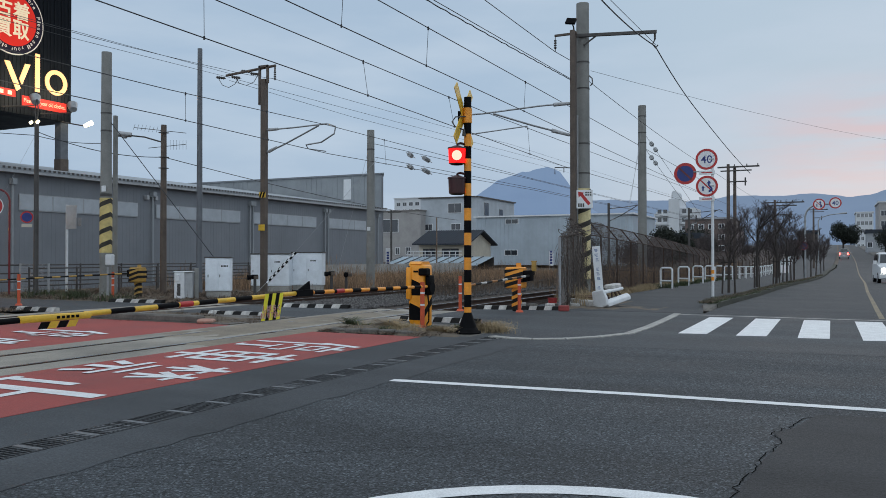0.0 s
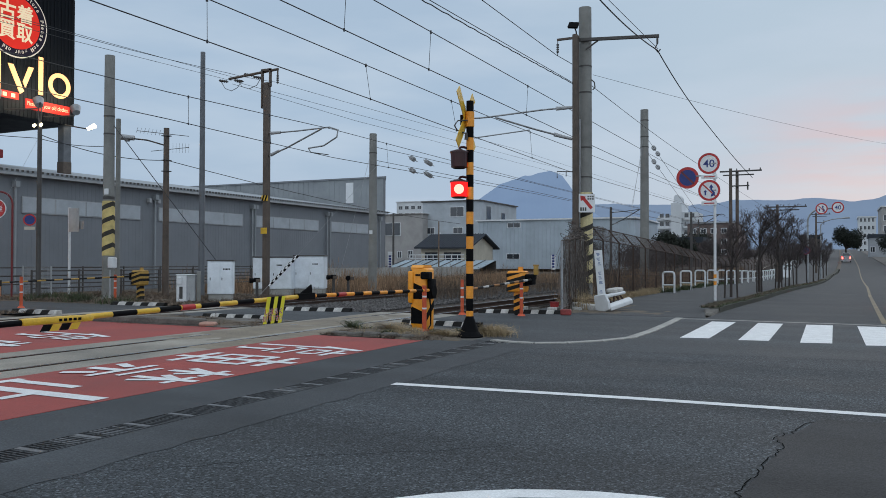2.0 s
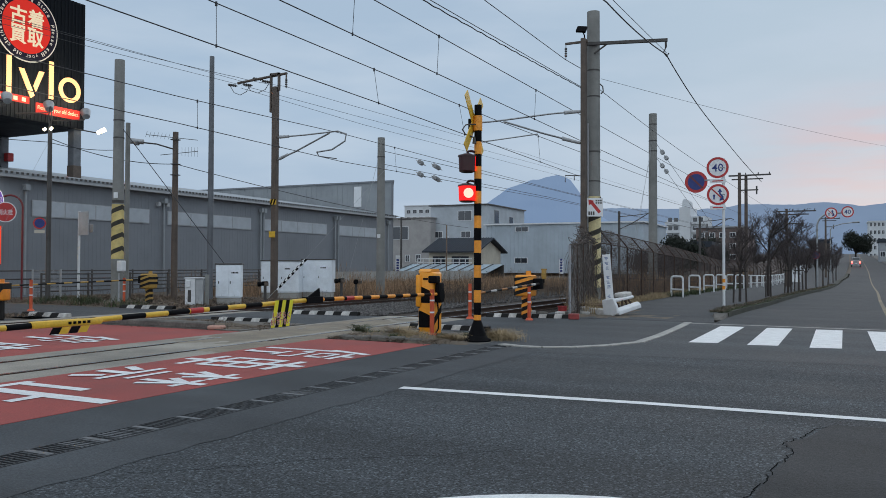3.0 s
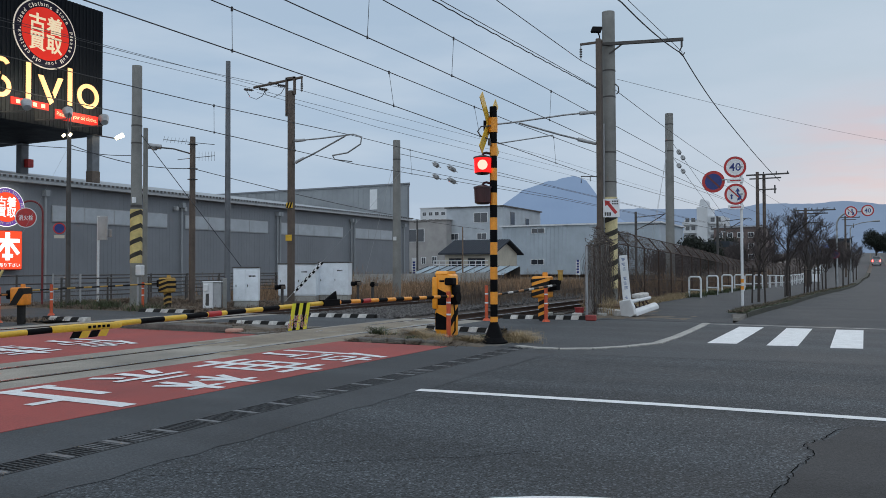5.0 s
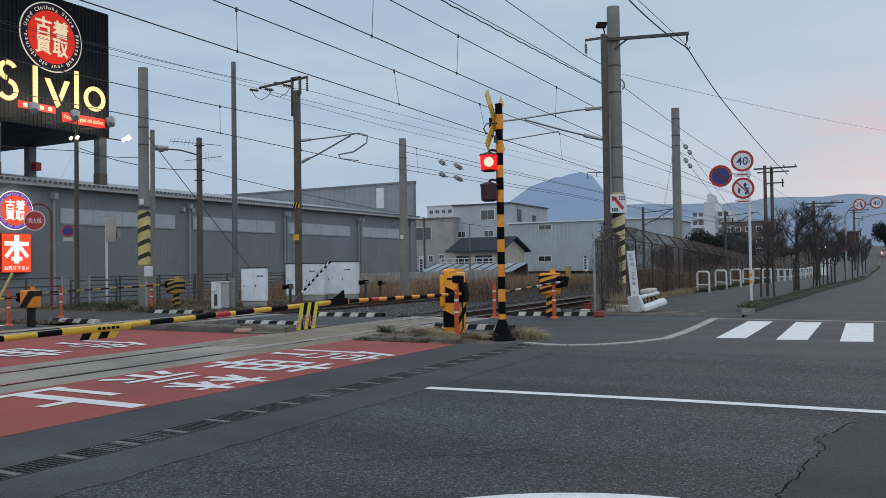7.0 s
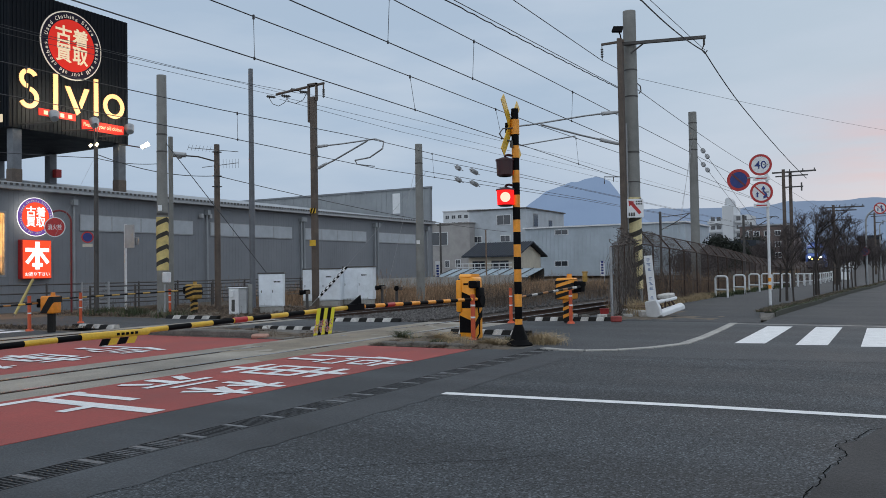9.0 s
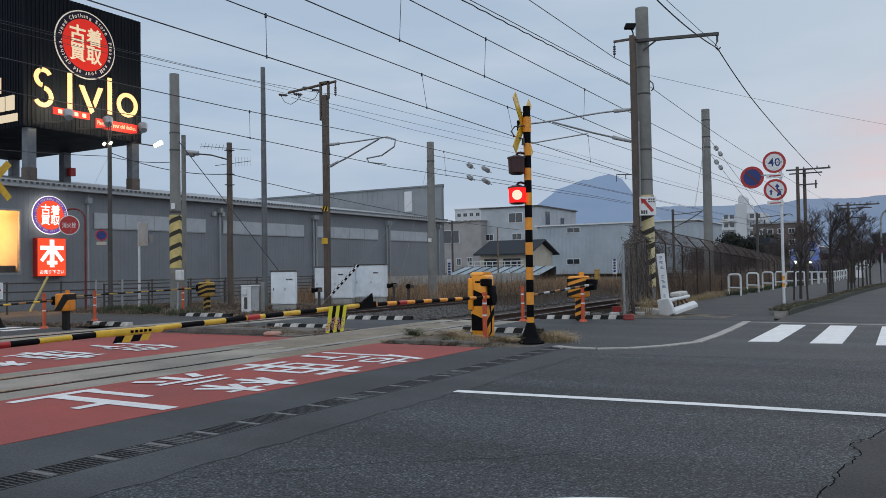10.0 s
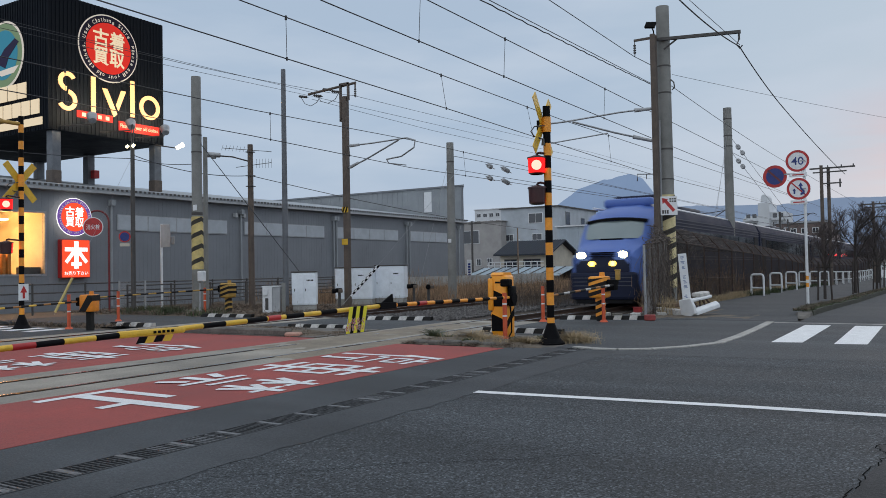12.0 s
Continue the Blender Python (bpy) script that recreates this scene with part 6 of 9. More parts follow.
# anchor wires of the concrete pole, each with a pair of porcelain insulators
for z0_ in (7.35, 6.66):
    a_, b_ = Vector((-8.15, 39.55, z0_)), Vector((-8.0, 66, z0_ - 4.6))
    wire([a_, b_], 0.010, 0.0, "thin anchor wire of the concrete pole")
    for d_ in (1.5, 2.5):
        bm = bmesh.new()
        v_ = (b_ - a_).normalized()
        for k in range(4):
            q_ = a_ + v_ * (d_ + 0.07 * k)
            tube(bm, q_, q_ + v_ * 0.035, 0.11, 0.08, 12)
        solid("insulator_string", bm, M_INSUL, "white porcelain insulators on the anchor wire", "insulator", "anchor insulators", smooth=True)
for p_ in ((-15.8, 29.45, 5.62, 4), (-15.8, 30.80, 5.63, 7), (-15.8, 29.45, 5.12, 4), (-15.8, 30.80, 5.11, 7)):
    line_insulator(*p_)


# guard sleeve on the stay beside the cabinets
def guard_sleeve():
    root = thing("stay_guard", "black and white striped guard on a slanting stay wire", "guard", pose(-18.35, 23.3, 0.4))
    a, b = Vector((0, 0, 0)), Vector((0.75, 0.72, 1.1))
    for j, off in enumerate((Vector((0, 0, 0)), Vector((0.08, -0.05, 0)))):
        for k in range(14):
            bm = bmesh.new()
            tube(bm, a.lerp(b, k / 14) + off, a.lerp(b, (k + 1) / 14) + off, 0.040, 0.040, 8)
            part("band", bm, (M_BLACK, M_WHITE_SIGN)[(k + j) % 2], root)
    bm = bmesh.new()
    tube(bm, a - Vector((0.27, 0.26, 0.4)), a, 0.01, 0.01, 6)
    tube(bm, b, Vector((3.0, 2.9, 4.7)), 0.006, 0.006, 6)
    part("stay_wire", bm, M_GREYBOX, root)


guard_sleeve()
yellow_guard = thing("stay_guard", "faded yellow guard sleeve on a slanting stay wire", "guard", pose(-25.6, 16.33, 0))
bm_g = bmesh.new()
tube(bm_g, (0.02, 0.03, 0.1), (0.32, 0.48, 1.26), 0.045, 0.045, 10)
part("sleeve", bm_g, M_PALEYELLOW, yellow_guard, smooth=True)
bm_g = bmesh.new()
tube(bm_g, (0, 0, 0), (1.38, 2.08, 5.45), 0.004, 0.004, 6)
part("stay_wire", bm_g, M_GREYBOX, yellow_guard)


# ---- road signs ----
M_BLUE_OLD = mat("faded_blue_film", (0.035, 0.028, 0.085), 0.5, stain=0.3)
M_RED_OLD = mat("faded_red_film", (0.14, 0.03, 0.04), 0.5, stain=0.3)


def no_parking(root, c, n, r, old=False):
    red, blue = (M_RED_OLD, M_BLUE_OLD) if old else (M_RED_SIGN, M_BLUE_SIGN)
    m = facing(c, n)
    bm = bmesh.new()
    disc(bm, (0, 0, 0), (0, 0, 1), r, 0.02, 36)
    bm.transform(m)
    plate = part("disc", bm, red, root)
    bm = bmesh.new()
    disc(bm, (0, 0, 0.004), (0, 0, 1), r * 0.74, 0.003, 36)
    bm.transform(m)
    part("face", bm, blue, plate, "blue face")
    bm = bmesh.new()
    box(bm, -r * 0.8, r * 0.8, -r * 0.085, r * 0.085, 0.005, 0.007, 0, Matrix.Rotation(radians(-45), 4, "Z"))
    bm.transform(m)
    part("bar", bm, M_RED_OLD, plate)


def round_sign(root, c, n, r, kind):
    m = facing(c, n)
    bm = bmesh.new()
    disc(bm, (0, 0, 0), (0, 0, 1), r, 0.02, 36)
    bm.transform(m)
    plate = part("disc", bm, M_WHITE_SIGN, root)
    bm = bmesh.new()
    ring(bm, (0, 0, 0.004), (0, 0, 1), r * 0.78, r * 0.985, 0.003, 36)
    bm.transform(m)
    part("rim", bm, M_RED_SIGN, plate, "red rim")
    if kind == "40":
        bm = text_bm("40", m=m @ Matrix.Translation((0, 0, 0.005)), fit=(r * 1.02, r * 0.74), offset=0.007)
        part("numerals", bm, M_BLUE_SIGN, plate, "blue numerals")
    else:
        bm = bmesh.new()
        box(bm, -r * 0.83, r * 0.83, -r * 0.06, r * 0.06, 0.0045, 0.0055, 0, Matrix.Rotation(radians(-45), 4, "Z"))
        bm.transform(m)
        part("bar", bm, M_RED_SIGN, plate)
        bm = bmesh.new()
        for pts in ([(-0.42, -0.45), (-0.28, -0.45), (-0.28, -0.15), (-0.2, -0.15), (-0.35, 0.05), (-0.5, -0.15), (-0.42, -0.15)], [(0.15, -0.6), (0.5, -0.45), (0.5, -0.2), (0.25, 0.1), (0.25, 0.25), (0.38, 0.25), (0.18, 0.58), (-0.02, 0.25), (0.1, 0.25), (0.1, 0.05), (0.34, -0.25), (0.15, -0.4)]):
            add(bm, [(x * r, y * r, 0.0075) for x, y in pts], [tuple(range(len(pts)))])
        bm.transform(m)
        part("arrows", bm, M_BLUE_SIGN, plate, "blue overtaking arrows")


def sign_post():
    x, y = -3.54, 28.0
    root = thing("road_sign_post", "white sign post with no-parking, 40 limit and no-overtaking signs", "road sign", pose(x, y, 0))
    bm = bmesh.new()
    tube(bm, (0, 0, 0), (0, 0, 4.9), 0.045, 0.045, 14)
    part("post", bm, M_WHITE, root, smooth=True)
    for z in (0.55, 0.78):
        bm = bmesh.new()
        tube(bm, (0, 0, z), (0, 0, z + 0.12), 0.049, 0.049, 14)
        part("orange_band", bm, M_ORANGE_DULL, root)
    n = (0.13, -1, 0)
    round_sign(root, (-0.18, -0.07, 4.60), n, 0.355, "40")
    no_parking(root, (-0.87, -0.07, 4.15), n, 0.365)
    round_sign(root, (-0.17, -0.07, 3.70), n, 0.355, "overtake")
    for z, w in ((4.155, 0.52), (3.27, 0.5)):
        bm = rbox(-0.17 - w / 2, -0.17 + w / 2, -0.08, -0.06, z - 0.07, z + 0.07, 0.005, 1)
        pl = part("sub_plate", bm, M_WHITE_SIGN, root)
        bm = bmesh.new()
        box(bm, -0.17 - w / 3, -0.17 + w / 3, -0.084, -0.081, z - 0.018, z + 0.018)
        part("arrow_bar", bm, M_RED_SIGN, pl)
    for z in (4.6, 4.2, 3.7):
        bm = bmesh.new()
        box(bm, -0.6 if z == 4.2 else -0.3, 0.05, -0.06, -0.03, z - 0.02, z + 0.02)
        part("bracket", bm, M_STEEL, root)


sign_post()


def arched_sign():
    root = thing("arched_sign_post", "grey arched post with no-overtaking and 40 limit signs over the road", "road sign", pose(-2.3, 60.8, 0.19))
    bm = bmesh.new()
    pts = [(0.72, 0, -0.4), (0.72, 0, 3.9)]
    for k in range(1, 9):
        a = radians(180 - 90 * k / 8)
        pts.append((1.62 + 0.9 * math.cos(a), 0, 3.9 + 0.9 * math.sin(a)))
    pts.append((3.0, 0, 4.84))
    path_tube(bm, pts, 0.06, 8)
    part("post", bm, M_STEEL, root, smooth=True)
    round_sign(root, (1.6, -0.1, 4.80), (0.05, -1, 0), 0.39, "overtake")
    round_sign(root, (2.6, -0.1, 4.86), (0.05, -1, 0), 0.39, "40")
    no_parking(root, (0.60, -0.1, 1.95), (0.05, -1, 0), 0.3, True)


arched_sign()


M_MAROON = mat("faded_maroon_paint", (0.17, 0.018, 0.022), 0.5, var=0.1, scale=5, stain=0.3)


def hydrant_sign():
    root = thing("hydrant_sign", "red round hydrant sign on a red arched post", "road sign", pose(-25.97, 18.75, 0.2))
    bm = bmesh.new()
    pts = [(0, 0, -0.2), (0, 0, 3.1)]
    for k in range(1, 8):
        a = radians(120 * k / 7)
        pts.append((-0.42 * (1 - math.cos(a)) * 0.8, -0.42 * (1 - math.cos(a)) * 0.6, 3.1 + 0.42 * math.sin(a)))
    path_tube(bm, pts, 0.035, 8)
    part("post", bm, M_MAROON, root, smooth=True)
    m = facing((-0.42, -0.36, 2.92), (0.62, -0.78, 0))
    bm = bmesh.new()
    disc(bm, (0, 0, 0), (0, 0, 1), 0.36, 0.02, 32)
    bm.transform(m)
    d = part("disc", bm, M_WHITE_SIGN, root)
    bm = bmesh.new()
    disc(bm, (0, 0, 0.004), (0, 0, 1), 0.33, 0.003, 32)
    bm.transform(m)
    part("face", bm, M_RED_SIGN, d)
    bm = text_bm("消火栓", m=m @ Matrix.Translation((0, 0, 0.006)), fit=(0.48, 0.2), offset=0.008)
    part("lettering", bm, M_WHITE_SIGN, d)


hydrant_sign()


def far_side_signs():
    root = thing("back_of_sign", "grey backs of road signs on a white post", "road sign", pose(-25.1, 20.4, 0))
    bm = bmesh.new()
    tube(bm, (0, 0, 0), (0, 0, 3.25), 0.045, 0.045, 12)
    part("post", bm, M_WHITE, root, smooth=True)
    part("large_back", rbox(0.02, 0.56, -0.06, -0.04, 2.35, 3.22, 0.01, 1), M_GREYBOX, root)
    part("small_back", rbox(0.0, 0.75, -0.02, 0.0, 2.45, 2.75, 0.01, 1), M_STEEL, root)
    root = thing("no_parking_sign", "small blue no-parking sign on the lamp pole", "road sign", facing((-24.4, 18.25, 2.68), (0.75, -0.66, 0)))
    bm = bmesh.new()
    disc(bm, (0, 0, 0), (0, 0, 1), 0.20, 0.02, 28)
    part("disc", bm, M_RED_SIGN, root)
    bm = bmesh.new()
    disc(bm, (0, 0, 0.004), (0, 0, 1), 0.155, 0.003, 28)
    part("face", bm, M_BLUE_SIGN, root)
    part("sub_plate", rbox(-0.16, 0.16, -0.34, -0.23, -0.02, 0, 0.004, 1), M_CREAM, root)


far_side_signs()


# ---- the grey warehouse with the shop and its billboard ----
def build_warehouse():
    X = -31.0
    root = thing("warehouse", "long low grey corrugated warehouse with pale window panels", "warehouse")

    def wall(y0, y1, z0, z1):
        bm = bmesh.new()
        box(bm, X - 0.25, X, y0, y1, z0, z1)
        part("wall", bm, M_CLAD, root)
        bm = bmesh.new()
        y = y0 + 0.1
        while y < y1:
            box(bm, X, X + 0.005, y, y + 0.09, z0, z1)
            y += 0.22
        tagged(part("wall_rib", bm, M_CLAD, root), kind="stuff")

    wall(-8, 16.3, -0.1, 5.05)
    wall(16.3, 19.45, -0.1, 1.36)
    wall(16.3, 19.45, 4.0, 5.05)
    wall(19.45, 53.4, -0.1, 5.05)
    bm = bmesh.new()
    box(bm, -75, X - 0.25, 53.0, 53.4, -0.1, 5.05)
    box(bm, -75, X - 0.25, -8.0, -7.7, -0.1, 5.05)
    part("end_wall", bm, M_CLAD, root)
    bm = bmesh.new()
    prism(bm, [(X + 0.35, 5.12), (-46, 7.25), (-75, 5.1), (-75, 4.98), (-46, 7.13), (X + 0.35, 5.0)], -8.3, 53.6)
    part("roof", bm, M_CLAD_ROOF, root, "grey corrugated roof")
    bm = bmesh.new()
    y = -8.2
    while y < 53.5:
        box(bm, X + 0.34, X + 0.37, y, y + 0.11, 5.03, 5.12)
        y += 0.24
    tagged(part("roof_corrugation", bm, M_STEEL_DARK, root), kind="stuff")
    bm = bmesh.new()
    box(bm, X + 0.02, X + 0.37, -8, 53.4, 4.88, 4.99)
    part("gutter", bm, M_GREYBOX, root)
    pipes = (22.43, 30.16, 37.74, 38.0, 45.54, 45.9, 52.6)
    for y in pipes:
        bm = bmesh.new()
        tube(bm, (X + 0.12, y, 0), (X + 0.12, y, 4.5), 0.05, 0.05, 10)
        box(bm, X + 0.02, X + 0.28, y - 0.10, y + 0.10, 4.4, 4.65)
        part("downpipe", bm, M_CLAD_ROOF, root)
    for y in (29.74, 30.32):
        part("lamp_box", rbox(X + 0.02, X + 0.26, y - 0.08, y + 0.08, 4.22, 4.44, 0.03, 2), M_GREYBOX, root)
    y = 22.82
    while y < 52:
        w = 1.55
        if not any(y - 0.1 < p < y + w + 0.1 for p in pipes):
            bm = rbox(X + 0.02, X + 0.06, y, y + w, 3.36, 4.0, 0.008, 1)
            pane = part("window_panel", bm, M_PANEL, root, "pale translucent window panel")
            part("window_frame", rbox(X + 0.01, X + 0.045, y - 0.04, y + w + 0.04, 3.32, 4.04, 0.006, 1), M_GREYBOX, pane)
            y += w + 0.07
        else:
            y += 0.3
    # shop window with its lit room
    bm = bmesh.new()
    box(bm, X - 5.0, X - 0.25, 12.0, 19.6, 0.9, 1.3)
    part("shop_floor", bm, M_CREAM, root)
    bm = bmesh.new()
    box(bm, X - 5.0, X - 0.25, 12.0, 19.6, 4.1, 4.3)
    box(bm, X - 5.2, X - 5.0, 12.0, 19.6, 1.2, 4.2)
    box(bm, X - 5.0, X - 0.25, 19.5, 19.7, 1.2, 4.2)
    box(bm, X - 5.0, X - 0.25, 12.0, 12.2, 1.2, 4.2)
    part("shop_room", bm, M_CREAM, root, "cream shop room behind the window")
    for y, z in ((17.2, 3.75), (18.2, 3.7), (17.5, 2.95), (16.8, 3.2)):
        bm = bmesh.new()
        box(bm, X - 2.4, X - 0.9, y - 0.2, y + 0.2, z - 0.06, z)
        part("shop_lamp", bm, G_SHOP, root, "bright warm ceiling lamp")
    bm = bmesh.new()
    for k in range(9):
        box(bm, X - 1.0 - 0.2 * (k % 3), X - 0.85, 16.6 + 0.22 * k, 16.72 + 0.22 * k, 1.3, 2.55 - 0.1 * (k % 4))
    part("shop_rack", bm, M_RUSTORANGE, root, "rack of hanging goods")
    bm = bmesh.new()
    box(bm, X - 0.7, X - 0.3, 18.6, 19.4, 1.3, 1.72)
    part("shop_counter", bm, M_STEEL_DARK, root)
    frame_bm = bmesh.new()
    for z0, z1 in ((1.36, 1.44), (3.92, 4.0)):
        box(frame_bm, X - 0.1, X + 0.03, 16.3, 19.45, z0, z1)
    box(frame_bm, X - 0.1, X + 0.03, 19.37, 19.45, 1.44, 3.92)
    part("window_frame", frame_bm, M_STEEL, root)
    # taller block at the far end
    block = thing("warehouse_annex", "taller grey corrugated block behind the warehouse", "warehouse")
    bm = bmesh.new()
    prism(bm, [(-85, 53.6), (X, 53.6), (-38.6, 66), (-85, 66)], -0.1, 7.75, "z")
    part("wall", bm, M_CLAD_ROOF, block)
    bm = bmesh.new()
    x = -84.8
    while x < X:
        box(bm, x, x + 0.12, 53.575, 53.6, 5, 7.75)
        x += 0.5
    tagged(part("wall_rib", bm, M_CLAD_ROOF, block), kind="stuff")
    bm = bmesh.new()
    prism(bm, [(-85.2, 53.5), (X + 0.12, 53.5), (-38.5, 66.1), (-85.2, 66.1)], 7.75, 7.87, "z")
    part("parapet", bm, M_CLAD, block)
    part("window", rbox(-34.6, -33.9, 53.56, 53.6, 5.9, 7.5, 0.01, 1), M_WHITE_SIGN, block, "tall white lattice window")
    part("downpipe", rbox(X - 0.14, X - 0.02, 53.45, 53.57, 0, 7.7, 0.02, 1), M_CLAD, block)
    # lit shop signs on the wall
    s = thing("lit_box_sign", "lit red box sign with a white character on the shop wall", "sign", pose(X, 0, 0))
    part("case", rbox(0.02, 0.30, 19.93, 21.24, 1.25, 2.86, 0.03, 2), M_REDPAINT, s)
    part("face", rbox(0.30, 0.325, 19.96, 21.21, 1.28, 2.83, 0.01, 1), G_SIGNRED, s, "glowing red face")
    bm = bmesh.new()
    for k, (u0, v0, u1, v1, w) in enumerate(((-0.52, 2.44, 0.52, 2.44, 0.165), (0.0, 2.78, 0.0, 1.64, 0.20), (-0.05, 2.42, -0.47, 1.90, 0.155), (0.05, 2.42, 0.47, 1.90, 0.155), (-0.23, 1.83, 0.23, 1.83, 0.15))):
        m = Matrix.Translation((0.33 + 0.002 * k, 20.585 + (u0 + u1) / 2, (v0 + v1) / 2)) @ Matrix.Rotation(math.atan2(v1 - v0, u1 - u0), 4, "X")
        half = math.hypot(u1 - u0, v1 - v0) / 2
        box(bm, -0.004, 0.004, -half, half, -w / 2, w / 2, 0, m)
    part("lettering", bm, G_SIGNWHITE, s, "glowing white character")
    bm = text_bm("お売り下さい", m=facing((0.335, 20.585, 1.45), (1, 0, 0)), fit=(1.08, 0.17), offset=0.006)
    part("small_lettering", bm, G_SIGNWHITE, s)
    s = thing("lit_round_sign", "lit round sign with a red centre on the shop wall", "sign", pose(X, 0, 0))
    round_board(s, Vector((0.26, 20.55, 3.80)), (1, 0, 0), 0.80, True)


M_NAVY = mat("board_navy_sheet", (0.008, 0.006, 0.02), 0.6, spec=0.2)
G_PURPLE = glow("lit_purple_band", (0.20, 0.10, 0.42), 0.7)


def round_board(root, c, n, r, bright):
    """The round used-clothing emblem: rim, dotted navy band and a red middle with four characters."""
    def disc_part(name, rr, off, material, label=""):
        bm = bmesh.new()
        disc(bm, c + Vector(n) * off, n, rr, 0.02, 48)
        return part(name, bm, material, root, label, smooth=False)

    rim = disc_part("rim", r, 0.0, G_SIGNWHITE if bright else G_BOARDWHITE, "pale rim")
    disc_part("band", r * 0.965, 0.012, G_PURPLE if bright else M_NAVY)
    disc_part("middle", r * 0.755, 0.022, G_SIGNRED if bright else G_BOARDRED, "red middle")
    m0 = facing(c + Vector(n) * 0.03, n)
    words = "Used Clothing Store  Please sell your old clothes. "
    wide = {"i": 0.5, "l": 0.5, "t": 0.7, "r": 0.75, " ": 0.8, ".": 0.6, "U": 1.2, "C": 1.2, "P": 1.1, "S": 1.1}
    total, run = sum(wide.get(ch, 1.0) for ch in words), 0.0
    for ch in words:
        w = wide.get(ch, 1.0)
        a = radians(82) - 2 * math.pi * (run + w / 2) / total
        run += w
        if ch != " ":
            tall = 0.13 if ch.isupper() or ch in "dhlt" else (0.03 if ch == "." else 0.10)
            m = m0 @ Matrix.Rotation(a, 4, "Z") @ Matrix.Translation((0, r * (0.78 + tall / 2 - (0.03 if ch in "gy" else 0)), 0))
            bm = text_bm(ch, m=m, fit=(0.07 * w * r, tall * 0.85 * r), offset=0.012)
            part("rim_letter", bm, G_BOARDWHITE, rim)
    for ch, x, y in (("古", -0.27, 0.28), ("着", 0.27, 0.28), ("買", -0.27, -0.26), ("取", 0.27, -0.26)):
        bm = text_bm(ch, m=m0 @ Matrix.Translation((x * r, y * r, 0.0)), fit=(0.52 * r, 0.52 * r), offset=0.020 if bright else 0.026)
        part("character", bm, G_SIGNWHITE if bright else G_LETTERDIM, root)


build_warehouse()


def build_billboard():
    X, y0, y1, z0, z1 = -34.0, 21.45, 27.82, 8.02, 14.3
    root = thing("billboard", "dark two-sided rooftop billboard with lit cream letters", "billboard")
    bm = bmesh.new()
    box(bm, X - 11, X, y0, y1, z0, z1)
    part("case", bm, M_BILLBOARD, root)
    bm = bmesh.new()
    y = y0
    while y < y1:
        box(bm, X, X + 0.03, y, y + 0.07, z0, z1)
        y += 0.2
    x = X - 11
    while x < X:
        box(bm, x, x + 0.07, y0 - 0.03, y0, z0, z1)
        x += 0.2
    tagged(part("sheet_rib", bm, M_BILLBOARD, root), kind="stuff")
    for x, y in ((X - 0.35, y1 - 0.25), (X - 0.35, y0 + 0.5), (X - 5.9, y0 + 0.5), (X - 5.9, y1 - 0.25), (X - 10.6, y0 + 0.5), (X - 10.6, y1 - 0.25)):
        part("column", rbox(x - 0.22, x + 0.22, y - 0.22, y + 0.22, 5.4, z0, 0.02, 1), M_GREYPOLE, root, "steel column down to the roof")
        part("column_foot", rbox(x - 0.24, x + 0.24, y - 0.24, y + 0.24, 5.3, 6.2, 0.02, 1), M_STEEL_BROWN, root)
    part("switch_box", rbox(X - 5.68, X - 5.36, 27.52, 27.86, 6.72, 7.16, 0.02, 1), M_REDPAINT, root, "small red switch box on a column")
    round_board(root, Vector((X + 0.06, 24.57, 12.33)), (1, 0, 0), 1.64, False)
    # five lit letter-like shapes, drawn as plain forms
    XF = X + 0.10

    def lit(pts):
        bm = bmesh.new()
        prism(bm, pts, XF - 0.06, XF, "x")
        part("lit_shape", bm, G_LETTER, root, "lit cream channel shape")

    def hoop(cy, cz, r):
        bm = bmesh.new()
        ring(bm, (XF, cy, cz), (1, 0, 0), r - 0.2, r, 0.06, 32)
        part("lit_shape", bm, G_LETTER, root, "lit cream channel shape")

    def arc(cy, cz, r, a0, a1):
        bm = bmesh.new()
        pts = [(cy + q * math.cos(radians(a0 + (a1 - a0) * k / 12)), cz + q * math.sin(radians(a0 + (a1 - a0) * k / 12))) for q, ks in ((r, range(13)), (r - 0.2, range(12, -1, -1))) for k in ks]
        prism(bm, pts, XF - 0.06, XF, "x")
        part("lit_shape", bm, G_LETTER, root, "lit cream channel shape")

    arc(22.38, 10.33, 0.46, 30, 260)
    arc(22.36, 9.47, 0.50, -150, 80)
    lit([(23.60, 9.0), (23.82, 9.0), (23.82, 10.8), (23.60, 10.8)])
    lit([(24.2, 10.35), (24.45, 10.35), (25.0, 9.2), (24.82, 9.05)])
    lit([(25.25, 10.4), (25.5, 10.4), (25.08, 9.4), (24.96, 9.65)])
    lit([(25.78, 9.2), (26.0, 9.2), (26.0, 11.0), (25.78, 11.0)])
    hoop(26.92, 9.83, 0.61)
    part("red_strip", rbox(XF - 0.06, XF - 0.02, 22.85, 24.75, 8.75, 9.08, 0.005, 1), G_BOARDRED, root, "red banner strip")
    part("red_strip", rbox(XF - 0.06, XF - 0.02, 25.1, 27.5, 8.42, 8.9, 0.005, 1), G_BOARDRED, root, "red banner strip")
    bm = text_bm("Please sell your old clothes.", m=facing((XF - 0.01, 26.3, 8.66), (1, 0, 0)), fit=(2.25, 0.26), offset=0.004)
    part("lettering", bm, G_LETTERDIM, root)
    for k in range(4):
        bm = bmesh.new()
        box(bm, XF - 0.02, XF - 0.012, 23.1 + 0.42 * k, 23.3 + 0.42 * k, 8.82, 9.0)
        part("lettering_bar", bm, G_LETTERDIM, root)
